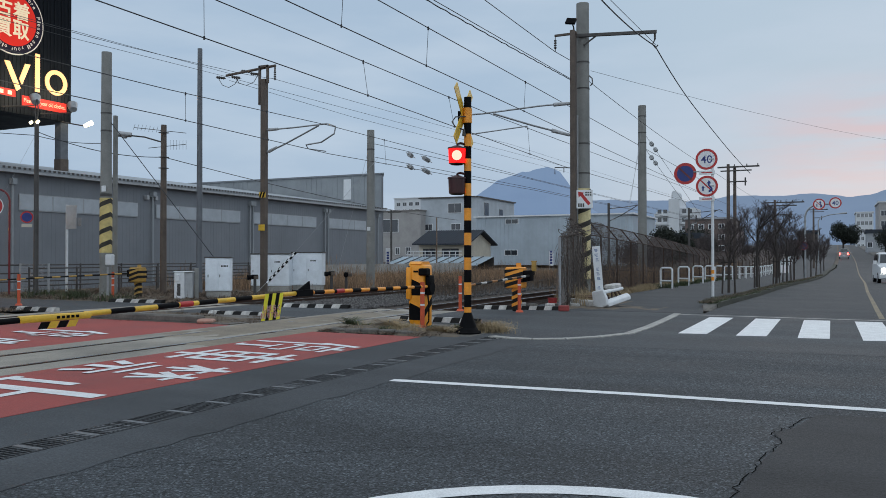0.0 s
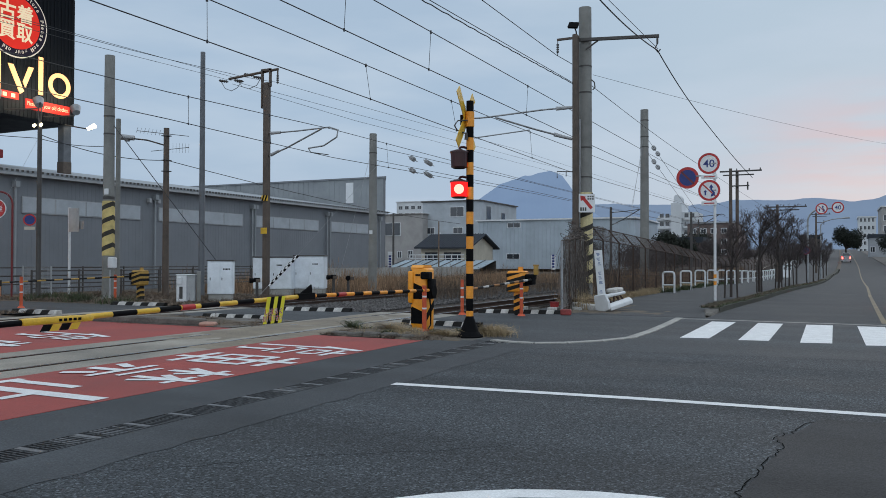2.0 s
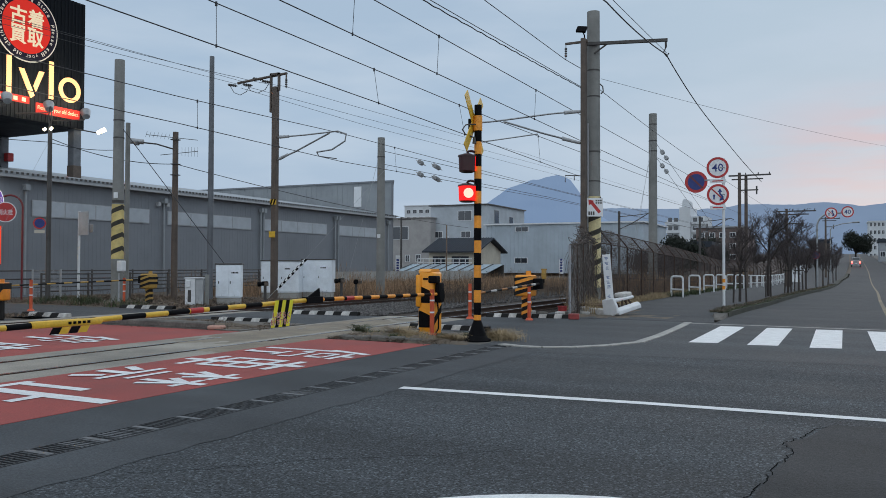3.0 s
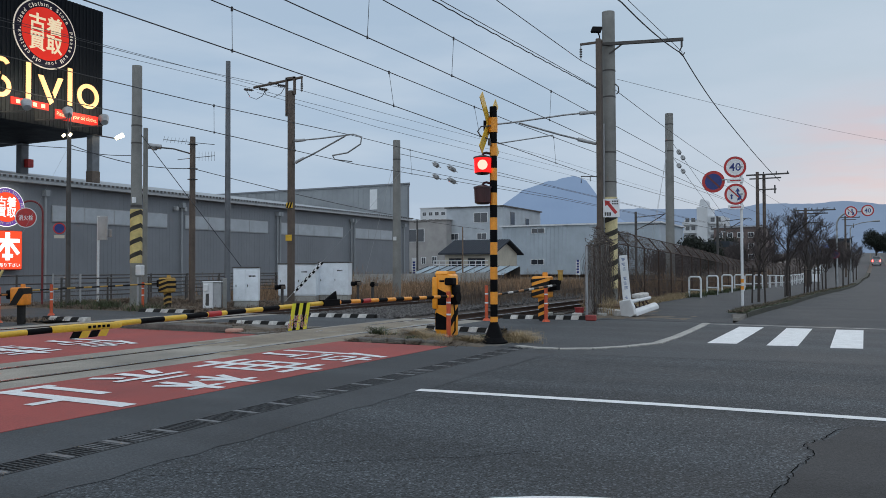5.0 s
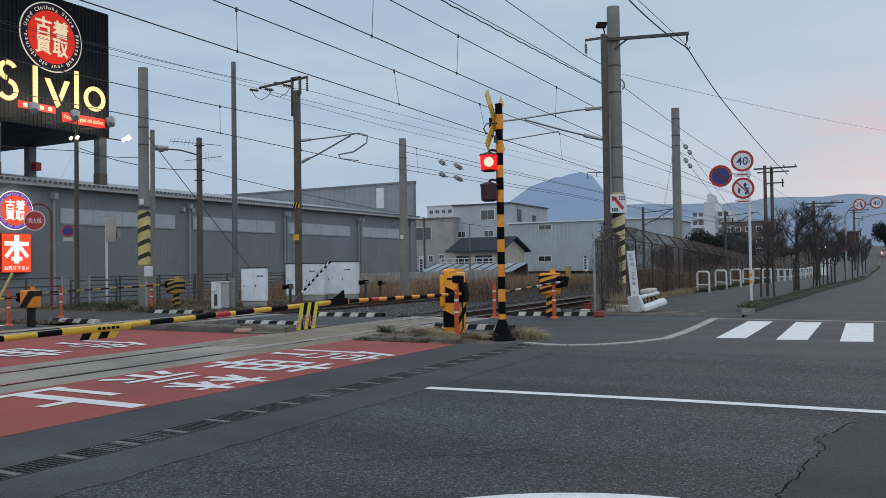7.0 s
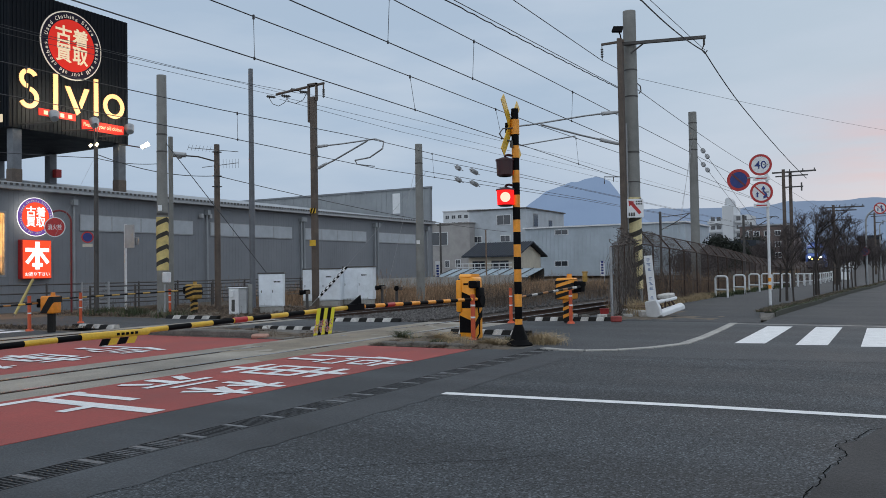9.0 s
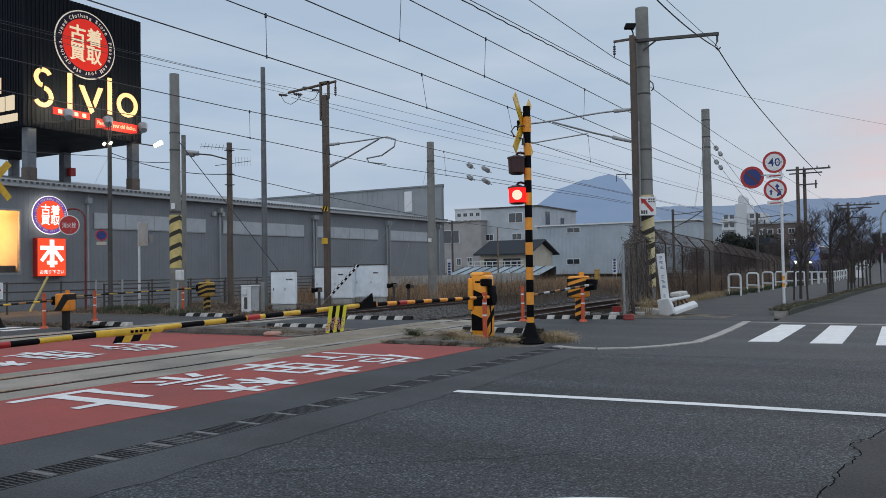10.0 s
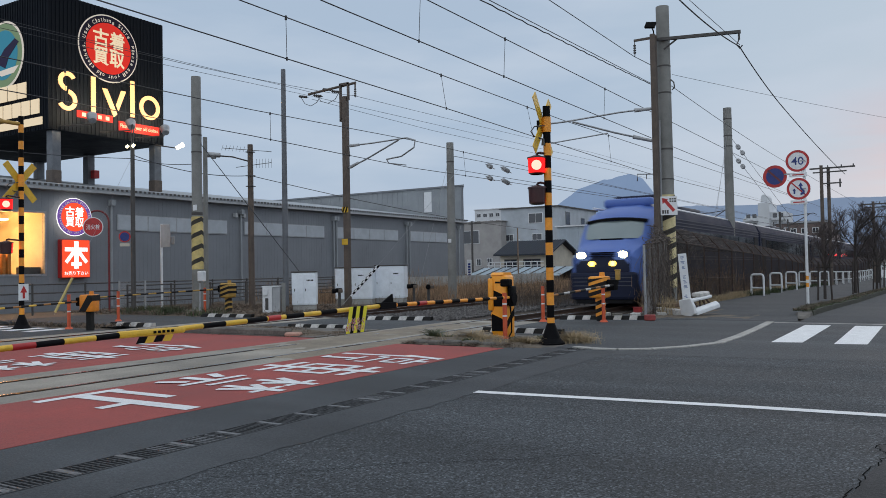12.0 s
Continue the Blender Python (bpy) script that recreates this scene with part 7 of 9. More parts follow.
    # the other face: a round green badge and two rows of pale block letters
    YF = y0 - 0.06

    def badge(r, off, material):
        bm = bmesh.new()
        disc(bm, (X - 3.4, YF - off, 11.85), (0, -1, 0), r, 0.03, 40)
        part("badge", bm, material, root)

    badge(1.62, 0.0, G_BOARDWHITE)
    badge(1.52, 0.015, G_BOARDGREEN)
    badge(1.18, 0.03, G_BOARDTEAL)
    bm = bmesh.new()
    prism(bm, [(X - 3.9, 11.5), (X - 3.3, 12.1), (X - 2.4, 12.5), (X - 2.1, 12.3), (X - 2.9, 11.7), (X - 3.2, 11.2)], YF - 0.05, YF - 0.035)
    part("badge_shape", bm, G_BOARDNAVY, root)
    bm = bmesh.new()
    prism(bm, [(X - 4.0, 11.1), (X - 2.1, 11.2), (X - 2.5, 10.9), (X - 3.5, 10.85)], YF - 0.05, YF - 0.035)
    part("badge_shape", bm, G_BOARDWHITE, root)
    for row, (zz, h, n, w, xs) in enumerate(((9.62, 0.72, 4, 0.66, X - 4.6), (8.78, 0.66, 6, 0.62, X - 4.9))):
        for k in range(n):
            bm = bmesh.new()
            xx = xs + (w + 0.12) * k
            box(bm, xx, xx + w, YF - 0.02, YF + 0.03, zz, zz + h)
            part("pale_shape", bm, G_LETTERDIM, root)
    part("pale_bar", rbox(X - 5, X - 0.35, YF - 0.02, YF + 0.03, 8.25, 8.6, 0.005, 1), G_LETTERDIM, root)
    # flood lamps on arms
    for y in (22.71, 24.78, 26.78):
        bm = bmesh.new()
        path_tube(bm, [(X, y - 0.7, 8.2), (X + 1.3, y, 8.25), (X + 1.4, y, 8.38)], 0.03)
        arm = part("lamp_arm", bm, M_STEEL_DARK, root)
        bm = bmesh.new()
        tube(bm, (X + 1.5, y - 0.05, 8.38), (X + 1.3, y + 0.05, 8.66), 0.17, 0.24, 14)
        part("lamp_head", bm, M_STEEL, arm, "grey flood lamp head", smooth=True)
        beam = new("flood_beam", bpy.data.lights.new("flood_beam", "AREA"))
        beam.data.energy, beam.data.size, beam.data.color = 90.0, 0.3, (1.0, 0.80, 0.52)
        beam.matrix_world = look((X + 1.22, y + 0.05, 8.72), (X, y, 9.9))
    lamp = thing("flood_lamp", "lit oval flood lamp on a slim arm below the billboard", "flood lamp", pose(-32.6, 27.65, 2.2))
    bm = bmesh.new()
    tube(bm, (-1.7, -0.4, 5.85), (0.05, 0.0, 5.5), 0.03, 0.03, 8)
    part("arm", bm, M_STEEL_DARK, lamp)
    bm = bmesh.new()
    tube(bm, (-0.08, -0.12, 5.52), (0.08, 0.2, 5.74), 0.09, 0.12, 14)
    part("lamp_head", bm, G_STREET, lamp, "glowing oval lamp head", smooth=True)


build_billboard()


# railings and low fence in front of the warehouse
def pipe_railing(x, y0, y1, label, z_bars=(0.45, 0.75, 1.05), step=2.0, material=None, group="pipe railings"):
    root = thing("railing", label, "railing", pose(x, 0, 0), group)
    n = max(1, round((y1 - y0) / step))
    for k in range(n + 1):
        y = y0 + (y1 - y0) * k / n
        bm = bmesh.new()
        tube(bm, (0, y, 0), (0, y, z_bars[-1] + 0.04), 0.035, 0.035, 8)
        part("post", bm, material or M_STEEL_DARK, root)
    for z in z_bars:
        bm = bmesh.new()
        tube(bm, (0, y0, z), (0, y1, z), 0.025, 0.025, 8)
        part("bar", bm, material or M_STEEL_DARK, root)


pipe_railing(-26.3, 8.0, 34.0, "dark pipe railing along the pavement before the warehouse")
pipe_railing(-24.6, 18.5, 30.0, "grey pipe railing beside the track", (0.35, 0.65, 0.95), 1.9, M_STEEL_DARK)
bm_w = bmesh.new()
box(bm_w, -27.5, -27.3, 36, 62, 0, 0.9)
solid("low_wall", bm_w, M_CONC, "low pale concrete wall along the field", "wall")


# ---- houses and blocks beyond the field ----
def block(name, x0, x1, y0, y1, z1, wall, label, windows=(), roof=None, roof_h=0.25, base=0.0, side=()):
    """A building with a flat roof; windows: x, z, width, height on its front, side: y, z, width, height on its +x face."""
    root = thing(name, label, "building")
    bm = bmesh.new()
    box(bm, x0, x1, y0, y1, base - 0.5, z1)
    part("wall", bm, wall, root)
    bm = bmesh.new()
    box(bm, x0 - 0.3, x1 + 0.3, y0 - 0.3, y1 + 0.3, z1, z1 + roof_h)
    part("roof", bm, roof or M_WALLDARK, root)
    for x, z, w, h in windows:
        fr = part("window", rbox(x - w / 2 - 0.1, x + w / 2 + 0.1, y0 - 0.06, y0, z - 0.1, z + h + 0.1, 0.01, 1), M_WHITE, root)
        for k in range(2):
            bm = bmesh.new()
            box(bm, x - w / 2 + k * (w / 2) + 0.04, x - w / 2 + (k + 1) * w / 2 - 0.04, y0 - 0.09, y0 - 0.05, z, z + h)
            part("pane", bm, M_WINDOW, fr)
    for y, z, w, h in side:
        fr = part("window", rbox(x1, x1 + 0.06, y - w / 2 - 0.1, y + w / 2 + 0.1, z - 0.1, z + h + 0.1, 0.01, 1), M_STEEL, root)
        bm = bmesh.new()
        box(bm, x1 + 0.05, x1 + 0.09, y - w / 2, y + w / 2, z, z + h)
        part("pane", bm, M_WINDOW, fr)
    return root


h_1 = block("house", -66.3, -55.2, 128, 146, 11.9, M_WALLGREY, "pale grey three-storey house with metal cladding", [(-59.5, 9.3, 2.6, 1.6), (-64.7, 6.3, 1.6, 1.0), (-62.8, 6.3, 0.1, 0.1), (-59.3, 6.3, 1.8, 1.0)], M_STEEL_DARK, 0.2, 1.0, [(132, 8.9, 1.8, 2.2), (139, 8.7, 1.6, 1.6)])
h_2 = block("factory", -46.8, -24.0, 108, 124, 7.2, M_CLAD_LIGHT, "long pale corrugated factory hall", [(-41.2, 6.25, 1.9, 0.6), (-31.0, 6.25, 1.9, 0.6), (-41.3, 1.75, 1.9, 0.65), (-31.3, 3.2, 1.6, 1.2)], M_WHITE, 0.2, 0.8)
bm_w = bmesh.new()
x_ = -46.7
while x_ < -24:
    box(bm_w, x_, x_ + 0.18, 107.93, 108, 0.5, 7.2)
    x_ += 0.6
tagged(part("wall_rib", bm_w, M_CLAD_LIGHT, h_2), kind="stuff")
block("factory_annex", -33.5, -29.8, 107, 108, 4.2, M_CLAD_LIGHT, "small pale annex of the factory hall", [], M_WHITE, 0.15, 0.8)
block("office_building", -77.0, -65.3, 126, 140, 9.75, M_BEIGE, "taupe rendered office building", [(-71.4, 6.0, 3.2, 2.2), (-69.9, 2.0, 0.8, 1.1), (-67.7, 2.0, 0.9, 1.2)], M_BEIGE, 0.12, 0.9)
block("apartment_block", -168, -150, 300, 320, 26.5, M_TOWER, "pale apartment block far behind the houses", [(-166 + 3.0 * k, 17.5 + 3.0 * j, 1.8, 1.4) for k in range(6) for j in range(3)], M_TOWER, 0.4, 3)


def old_house():
    root = thing("old_house", "old cream house with a dark tiled gable roof", "house")
    x0, x1, y0, y1 = -47.9, -41.2, 92, 100
    bm = bmesh.new()
    box(bm, x0, x1, y0, y1, -0.2, 3.2)
    part("wall", bm, M_CREAM, root)
    bm = bmesh.new()
    prism(bm, [(y0, 3.2), (y1, 3.2), ((y0 + y1) / 2, 4.6)], x1 - 0.25, x1, "x")
    part("gable", bm, M_CREAM, root)
    bm = bmesh.new()
    prism(bm, [(y0 - 0.8, 2.95), ((y0 + y1) / 2, 4.75), (y1 + 0.8, 2.95), (y1 + 0.8, 3.12), ((y0 + y1) / 2, 4.95), (y0 - 0.8, 3.12)], x0 - 0.6, x1 + 0.7, "x")
    part("roof", bm, M_TILE, root, "dark grey tiled roof")
    bm = bmesh.new()
    for k in range(22):
        x = x0 - 0.5 + 0.36 * k
        tube(bm, (x, y0 - 0.8, 3.13), (x, (y0 + y1) / 2, 4.96), 0.06, 0.06, 5)
    tagged(part("tile_ribbing", bm, M_TILE, root), kind="stuff")
    for x, w in ((-46.4, 1.8), (-43.4, 2.4)):
        fr = part("window", rbox(x - w / 2, x + w / 2, y0 - 0.08, y0, 1.3, 2.5, 0.02, 1), M_STEEL_DARK, root)
        for k in range(2):
            bm = bmesh.new()
            box(bm, x - w / 2 + 0.1 + k * w / 2, x + k * w / 2 - 0.1, y0 - 0.11, y0 - 0.07, 1.4, 2.4)
            part("pane", bm, M_WINDOW, fr)
    bm = bmesh.new()
    box(bm, x0 - 1.0, x1, y0 - 1.4, y0 - 1.3, 1.65, 1.75)
    for k in range(9):
        box(bm, x0 - 1 + 0.85 * k, x0 - 0.93 + 0.85 * k, y0 - 1.4, y0 - 1.3, 1.0, 2.2)
    box(bm, x0 - 1.0, x1, y0 - 1.4, y0 - 1.3, 2.1, 2.22)
    box(bm, x0 - 1.0, x1, y0 - 1.4, y0, 0.95, 1.1)
    for xx in (x0 - 0.9, x1 - 0.2):
        box(bm, xx, xx + 0.15, y0 - 1.4, y0 - 1.25, -0.2, 1.0)
    part("balcony_rail", bm, M_WHITE, root)


old_house()


M_GLASSROOF = mat("dusty_roof_glass", (0.24, 0.31, 0.35), 0.3, var=0.1, scale=1.5, stain=0.4, rand=0.25)


def greenhouse():
    root = thing("greenhouse", "low greenhouse with a slanting panelled glass roof", "greenhouse")
    x0, x1 = -47.6, -35.4
    for k in range(9):
        a, b = x0 + (x1 - x0) * k / 9, x0 + (x1 - x0) * (k + 1) / 9
        bm = bmesh.new()
        prism(bm, [(82.0, 0.42), (87.0, 1.42), (87.0, 1.47), (82.0, 0.47)], a + 0.07, b - 0.07, "x")
        part("roof_pane", bm, M_GLASSROOF, root, "pale blue-grey glass roof pane")
        bm = bmesh.new()
        prism(bm, [(81.9, 0.38), (87.0, 1.40), (87.0, 1.54), (81.9, 0.52)], a - 0.06, a + 0.06, "x")
        part("rafter", bm, M_STEEL_DARK, root)
    bm = bmesh.new()
    box(bm, x0, x1, 82.0, 82.1, -0.3, 0.45)
    box(bm, x0, x1, 86.9, 87.0, -0.3, 1.4)
    part("wall", bm, M_STEEL_DARK, root)


greenhouse()


def tower():
    """A stepped white apartment tower with stair landings."""
    root = thing("apartment_tower", "white stepped apartment tower with balconies", "building")
    bm = bmesh.new()
    box(bm, -50.5, -45.0, 262, 276, 2, 16.2)
    box(bm, -43.0, -38.6, 262, 276, 2, 17.2)
    box(bm, -46.2, -43.0, 260, 274, 2, 20.0)
    prism(bm, [(-45.6, 20.0), (-43.6, 20.0), (-43.8, 22.0), (-44.2, 22.6), (-45.0, 22.6), (-45.4, 22.0)], 261, 270)
    part("wall", bm, M_TOWER, root)
    for j in range(5):
        z = 4.0 + 2.65 * j
        bm = bmesh.new()
        box(bm, -50.8, -45.0, 260.6, 262, z, z + 0.9)
        part("balcony", bm, M_TOWER, root)
        bm = bmesh.new()
        for x in (-50.0, -48.2):
            box(bm, x, x + 1.2, 261.9, 261.98, z + 0.95, z + 2.2)
        part("window", bm, M_WINDOW, root)
        bm = bmesh.new()
        for x in (-42.3, -40.5):
            box(bm, x, x + 1.2, 261.9, 261.98, z + 0.9, z + 2.2)
        part("window", bm, M_WINDOW, root)
        bm = bmesh.new()
        box(bm, -42.8, -38.6, 261.2, 262, z + 0.1, z + 0.75)
        part("balcony", bm, M_TOWER, root)


tower()
for x_, y_, w_, h_, roof_ in ((8.6, 150, 3.4, 4.2, 0.8), (7.4, 205, 4.0, 4.4, 0.8), (9.8, 178, 4.5, 5.4, 0.6)):
    block("roadside_house", x_, x_ + w_, y_, y_ + 9, h_ + rise(y_), M_WALLDARK, "small dusky house beside the main road", [(x_ + 0.6, 1.2 + rise(y_), 0.9, 1.1)], M_TILE, roof_, rise(y_) - 0.2)
for x_, y_, w_, h_ in ((-26.5, 205, 7.0, 5.6), (-6.4, 192, 4.0, 4.2), (-23.2, 128, 5.0, 3.6)):
    block("back_street_house", x_, x_ + w_, y_, y_ + 8, h_ + rise(y_), M_BRICKBROWN, "dusky brown house behind the railway trees", [(x_ + 0.9 + 1.8 * k, h_ - 2.0 + rise(y_), 1.0, 1.0) for k in range(2)], M_TILE, 0.9, rise(y_) - 0.2)
block("brown_apartments", -27.2, -18.2, 172, 188, 9.3, M_BRICKBROWN, "brown tiled apartment house behind the trees", [(-26 + 2.0 * k, 2.9 + 2.2 * j, 1.0, 0.9) for k in range(4) for j in range(3)], M_WALLDARK, 0.3, 1.5)
block("low_shop", -36, -24.8, 185, 195, 6.0, M_WALLGREY, "low pale building with a dark fascia", [(-33, 3.0, 2.5, 1.2), (-28, 3.0, 2.5, 1.2)], M_STEEL_DARK, 0.5, 1.8)
block("tall_apartments", 12.0, 25, 250, 270, 16.5, M_BEIGE, "beige apartment house beside the main road", [(13.2 + 2.4 * k, 4.2 + 2.9 * j, 1.5, 1.4) for k in range(5) for j in range(4)], M_TOWER, 0.4, 2.5)
block("tall_apartments", 8.4, 14.0, 330, 345, 17.8, M_TOWER, "pale apartment tower far down the main road", [(9.2 + 1.3 * k, 5.0 + 2.8 * j, 0.8, 1.3) for k in range(4) for j in range(5)], M_TOWER, 0.4, 3.5)
block("shop_house", 11.5, 20, 130, 150, 7.5, M_WALLDARK, "grey shop house beside the main road", [(12.8, 2.2, 1.6, 1.5), (12.8, 5.0, 1.6, 1.3), (15.8, 5.0, 1.6, 1.3)], M_STEEL_DARK, 0.3, 1.0)


for x_, y_, z0_, w_, h_, paint_, words_ in ((-42.8, 75, 0.75, 0.55, 1.95, M_WHITE_SIGN, "narrow white and blue banner board at the field's edge"), (-26.15, 80, 0.85, 0.45, 1.5, M_WHITE_SIGN, "narrow white banner board in the field")):
    banner = thing("banner_board", words_, "sign", pose(x_, y_, rise(y_)), "banner boards")
    part("panel", rbox(-w_ / 2, w_ / 2, -0.02, 0.02, z0_, z0_ + h_, 0.01, 1), paint_, banner)
    for sx_ in (-0.4, 0.4):
        part("leg", rbox(sx_ * w_ - 0.02, sx_ * w_ + 0.02, -0.02, 0.02, -0.1, z0_, 0.004, 1), M_STEEL, banner)
    for k_ in range(5):
        part("lettering_bar", rbox(-w_ * 0.28, w_ * 0.28, -0.026, -0.021, z0_ + 0.2 + 0.29 * k_, z0_ + 0.4 + 0.29 * k_, 0.002, 1), M_BLUE_SIGN, banner)


# ---- hills on the horizon ----
def hills(name, profile, radius, col, label):
    """A far range of hills along an arc, its haze painted in; profile: azimuth from +y towards -x, and elevation, in
    degrees.
    """
    m = bpy.data.materials.new(name)
    m.use_nodes = True
    n, l = m.node_tree.nodes, m.node_tree.links
    b = n["Principled BSDF"]
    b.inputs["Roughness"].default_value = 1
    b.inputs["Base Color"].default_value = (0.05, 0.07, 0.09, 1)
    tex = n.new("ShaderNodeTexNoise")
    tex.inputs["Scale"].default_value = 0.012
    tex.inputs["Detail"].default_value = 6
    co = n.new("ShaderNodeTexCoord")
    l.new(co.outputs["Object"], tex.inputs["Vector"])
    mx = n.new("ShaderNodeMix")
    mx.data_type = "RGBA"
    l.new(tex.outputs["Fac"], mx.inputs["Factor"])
    # distance haze is painted on: the hills glow in this blue by themselves
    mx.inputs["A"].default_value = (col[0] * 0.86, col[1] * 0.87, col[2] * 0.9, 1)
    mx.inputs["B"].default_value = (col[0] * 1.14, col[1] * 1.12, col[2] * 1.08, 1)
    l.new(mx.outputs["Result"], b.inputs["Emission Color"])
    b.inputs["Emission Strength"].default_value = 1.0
    bm = bmesh.new()
    r = random.Random(name)
    prev = None
    lo, hi = profile[0][0], profile[-1][0]
    a, steps = lo, 260
    for k in range(steps + 1):
        az = lo + (hi - lo) * k / steps
        el = lerp_table(profile, az) + noise.noise((az * 1.4, 0, len(name))) * 0.10 + noise.noise((az * 6, 3, len(name))) * 0.035
        z = 1.3 + radius * math.tan(radians(max(0.2, el)))
        s, c = -math.sin(radians(az)), math.cos(radians(az))
        cur = [bm.verts.new((s * radius * 0.8, c * radius * 0.8, -3)), bm.verts.new((s * radius * 0.9, c * radius * 0.9, z * 0.55)), bm.verts.new((s * radius, c * radius, z))]
        if prev:
            for i in range(2):
                bm.faces.new((prev[i], cur[i], cur[i + 1], prev[i + 1]))
        prev = cur
    solid(name, bm, m, label, "hill", kind="structure", smooth=True)


hills("backdrop_range", [(-28, 3.2), (-12, 4.6), (-5, 4.4), (-3.1, 4.25), (-2.2, 4.0), (-1.0, 3.85), (-0.3, 4.05), (1.0, 4.2), (3.0, 4.08), (5.8, 4.2), (8, 3.9), (11, 3.97), (14, 4.05), (18, 4.0), (22, 3.9), (26, 3.5), (34, 3.0), (60, 2.8)], 2300, (0.132, 0.178, 0.272), "range of hills on the horizon, painted hazy blue")
hills("backdrop_peak", [(10.5, 0.4), (13.5, 2.4), (15.2, 3.4), (16.4, 4.45), (16.9, 5.25), (17.5, 6.15), (18.4, 6.42), (20.1, 6.09), (21.9, 5.5), (23.3, 4.5), (25.0, 3.4), (28.0, 2.6), (33, 1.5), (36, 0.4)], 1500, (0.138, 0.198, 0.322), "steep peak beyond the town, painted hazy blue")


# ---- fence, guards, trees, grass ----
M_RUSTDARK = mat("dark_rusty_wire", (0.055, 0.038, 0.032), 0.9, var=0.3, stain=0.4, bump=0)
M_WIREGREY = mat("grey_fence_wire", (0.17, 0.16, 0.15), 0.6, bump=0)


def chain_fence():
    x = -7.45
    root = thing("wire_fence", "rusty wire-mesh fence with a cranked top beside the track", "fence")
    ys = spread(26.1, 59.7, 14) + spread(62.4, 150.0, 25)

    def drop(y):
        return min(0.75, 0.022 * (y - 23.6))

    for y in ys:
        z = rise(y)
        bm = bmesh.new()
        d = drop(y)
        tube(bm, (x, y, z), (x, y, z + 2.2 - d), 0.03, 0.03, 8)
        tube(bm, (x, y, z + 2.2 - d), (x - 0.42, y, z + 2.7 - d), 0.026, 0.026, 8)
        part("post", bm, M_RUST, root)
    for dx, dz in ((0, 0.15), (0, 1.0), (0, 2.18), (-0.42, 2.7)):
        bm = bmesh.new()
        for a, b in zip(ys, ys[1:]):
            tube(bm, (x + dx, a, rise(a) + dz - drop(a)), (x + dx, b, rise(b) + dz - drop(b)), 0.02, 0.02, 6)
        part("rail", bm, M_RUST, root)
    verts, faces = [], []

    def strand(p, q, w):
        k = len(verts)
        p, q = Vector(p), Vector(q)
        s = Vector((0, w, 0)) if abs(p.y - q.y) < abs(p.z - q.z) + 0.2 else Vector((0, 0, w))
        verts.extend((tuple(p - s), tuple(p + s), tuple(q + s), tuple(q - s)))
        faces.append((k, k + 1, k + 2, k + 3))

    step = 0.075
    y = 26.1
    while y < 60:
        z = rise(y)
        for sg in (1, -1):
            strand((x, y, z + 0.1), (x, y + sg * 1.0, z + 2.15 - drop(y)), 0.0105)
            strand((x, y, z + 2.15 - drop(y)), (x - 0.42, y + sg * 0.35, z + 2.7 - drop(y)), 0.0105)
        y += step
    y = 60.0
    while y < 150:
        z = rise(y)
        for sg in (1, -1):
            strand((x, y, z + 0.1), (x, y + sg * 1.0, z + 2.15 - drop(y)), 0.03)
            strand((x, y, z + 2.15 - drop(y)), (x - 0.42, y + sg * 0.35, z + 2.7 - drop(y)), 0.03)
        y += 0.22
    me = bpy.data.meshes.new("wire_mesh")
    me.from_pydata(verts, [], faces)
    me.materials.append(M_RUSTDARK)
    ob = new("wire_mesh", me)
    ob.parent = root
    tagged(ob, "fine rusty wire mesh", kind="stuff")
    # the fence bends round to its end post by the footpath
    A, B = Vector((-6.12, 19.4, 0)), Vector((-7.45, 26.1, 0))
    top = lambda u: 1.83 + 0.31 * u
    away = Vector((-0.40, -0.12, 0.48))
    for k in range(5):
        u = k / 4
        q = A.lerp(B, u)
        bm = bmesh.new()
        tube(bm, q, q + Vector((0, 0, top(u))), 0.034, 0.034, 8)
        if k > 1:
            tube(bm, q + Vector((0, 0, top(u))), q + Vector((0, 0, top(u))) + away * u * u, 0.026, 0.026, 8)
        part("post", bm, M_STEEL if k == 0 else M_RUST, root, "grey steel end post" if k == 0 else "")
    for dz in (0.12, 0.95, 1.0):
        bm = bmesh.new()
        lift = (lambda u: dz) if dz < 1 else top
        tube(bm, A + Vector((0, 0, lift(0))), B + Vector((0, 0, lift(1))), 0.02, 0.02, 6)
        part("rail", bm, M_RUST, root)
    bm = bmesh.new()
    for k in range(62):
        u = k / 62
        for sg in (0.24, -0.24):
            if 0 <= u + sg <= 1:
                q, e = A.lerp(B, u) + Vector((0, 0, 0.08)), A.lerp(B, u + sg) + Vector((0, 0, top(u + sg)))
                tube(bm, q, e, 0.005, 0.005, 3, caps=False)
    tagged(part("corner_mesh", bm, M_WIREGREY, root, "grey wire mesh at the fence end"), kind="stuff")
    # dead creeper over the fence end and its cranked top
    bm = bmesh.new()
    r = random.Random(9)

    def stem(q, run, drop_, rad):
        pts = [q]
        for _ in range(3):
            pts.append(pts[-1] + Vector((r.gauss(0, 0.05), r.gauss(0, run), drop_ * r.uniform(0.1, 0.5))))
        path_tube(bm, pts, rad, 3)

    for _ in range(330):
        u = r.random() ** 0.8
        q = A.lerp(B, u) + Vector((r.gauss(0, 0.05), 0, top(u) * (0.12 + 0.95 * r.random() ** 0.75)))
        stem(q, 0.07, -0.9, r.uniform(0.004, 0.010))
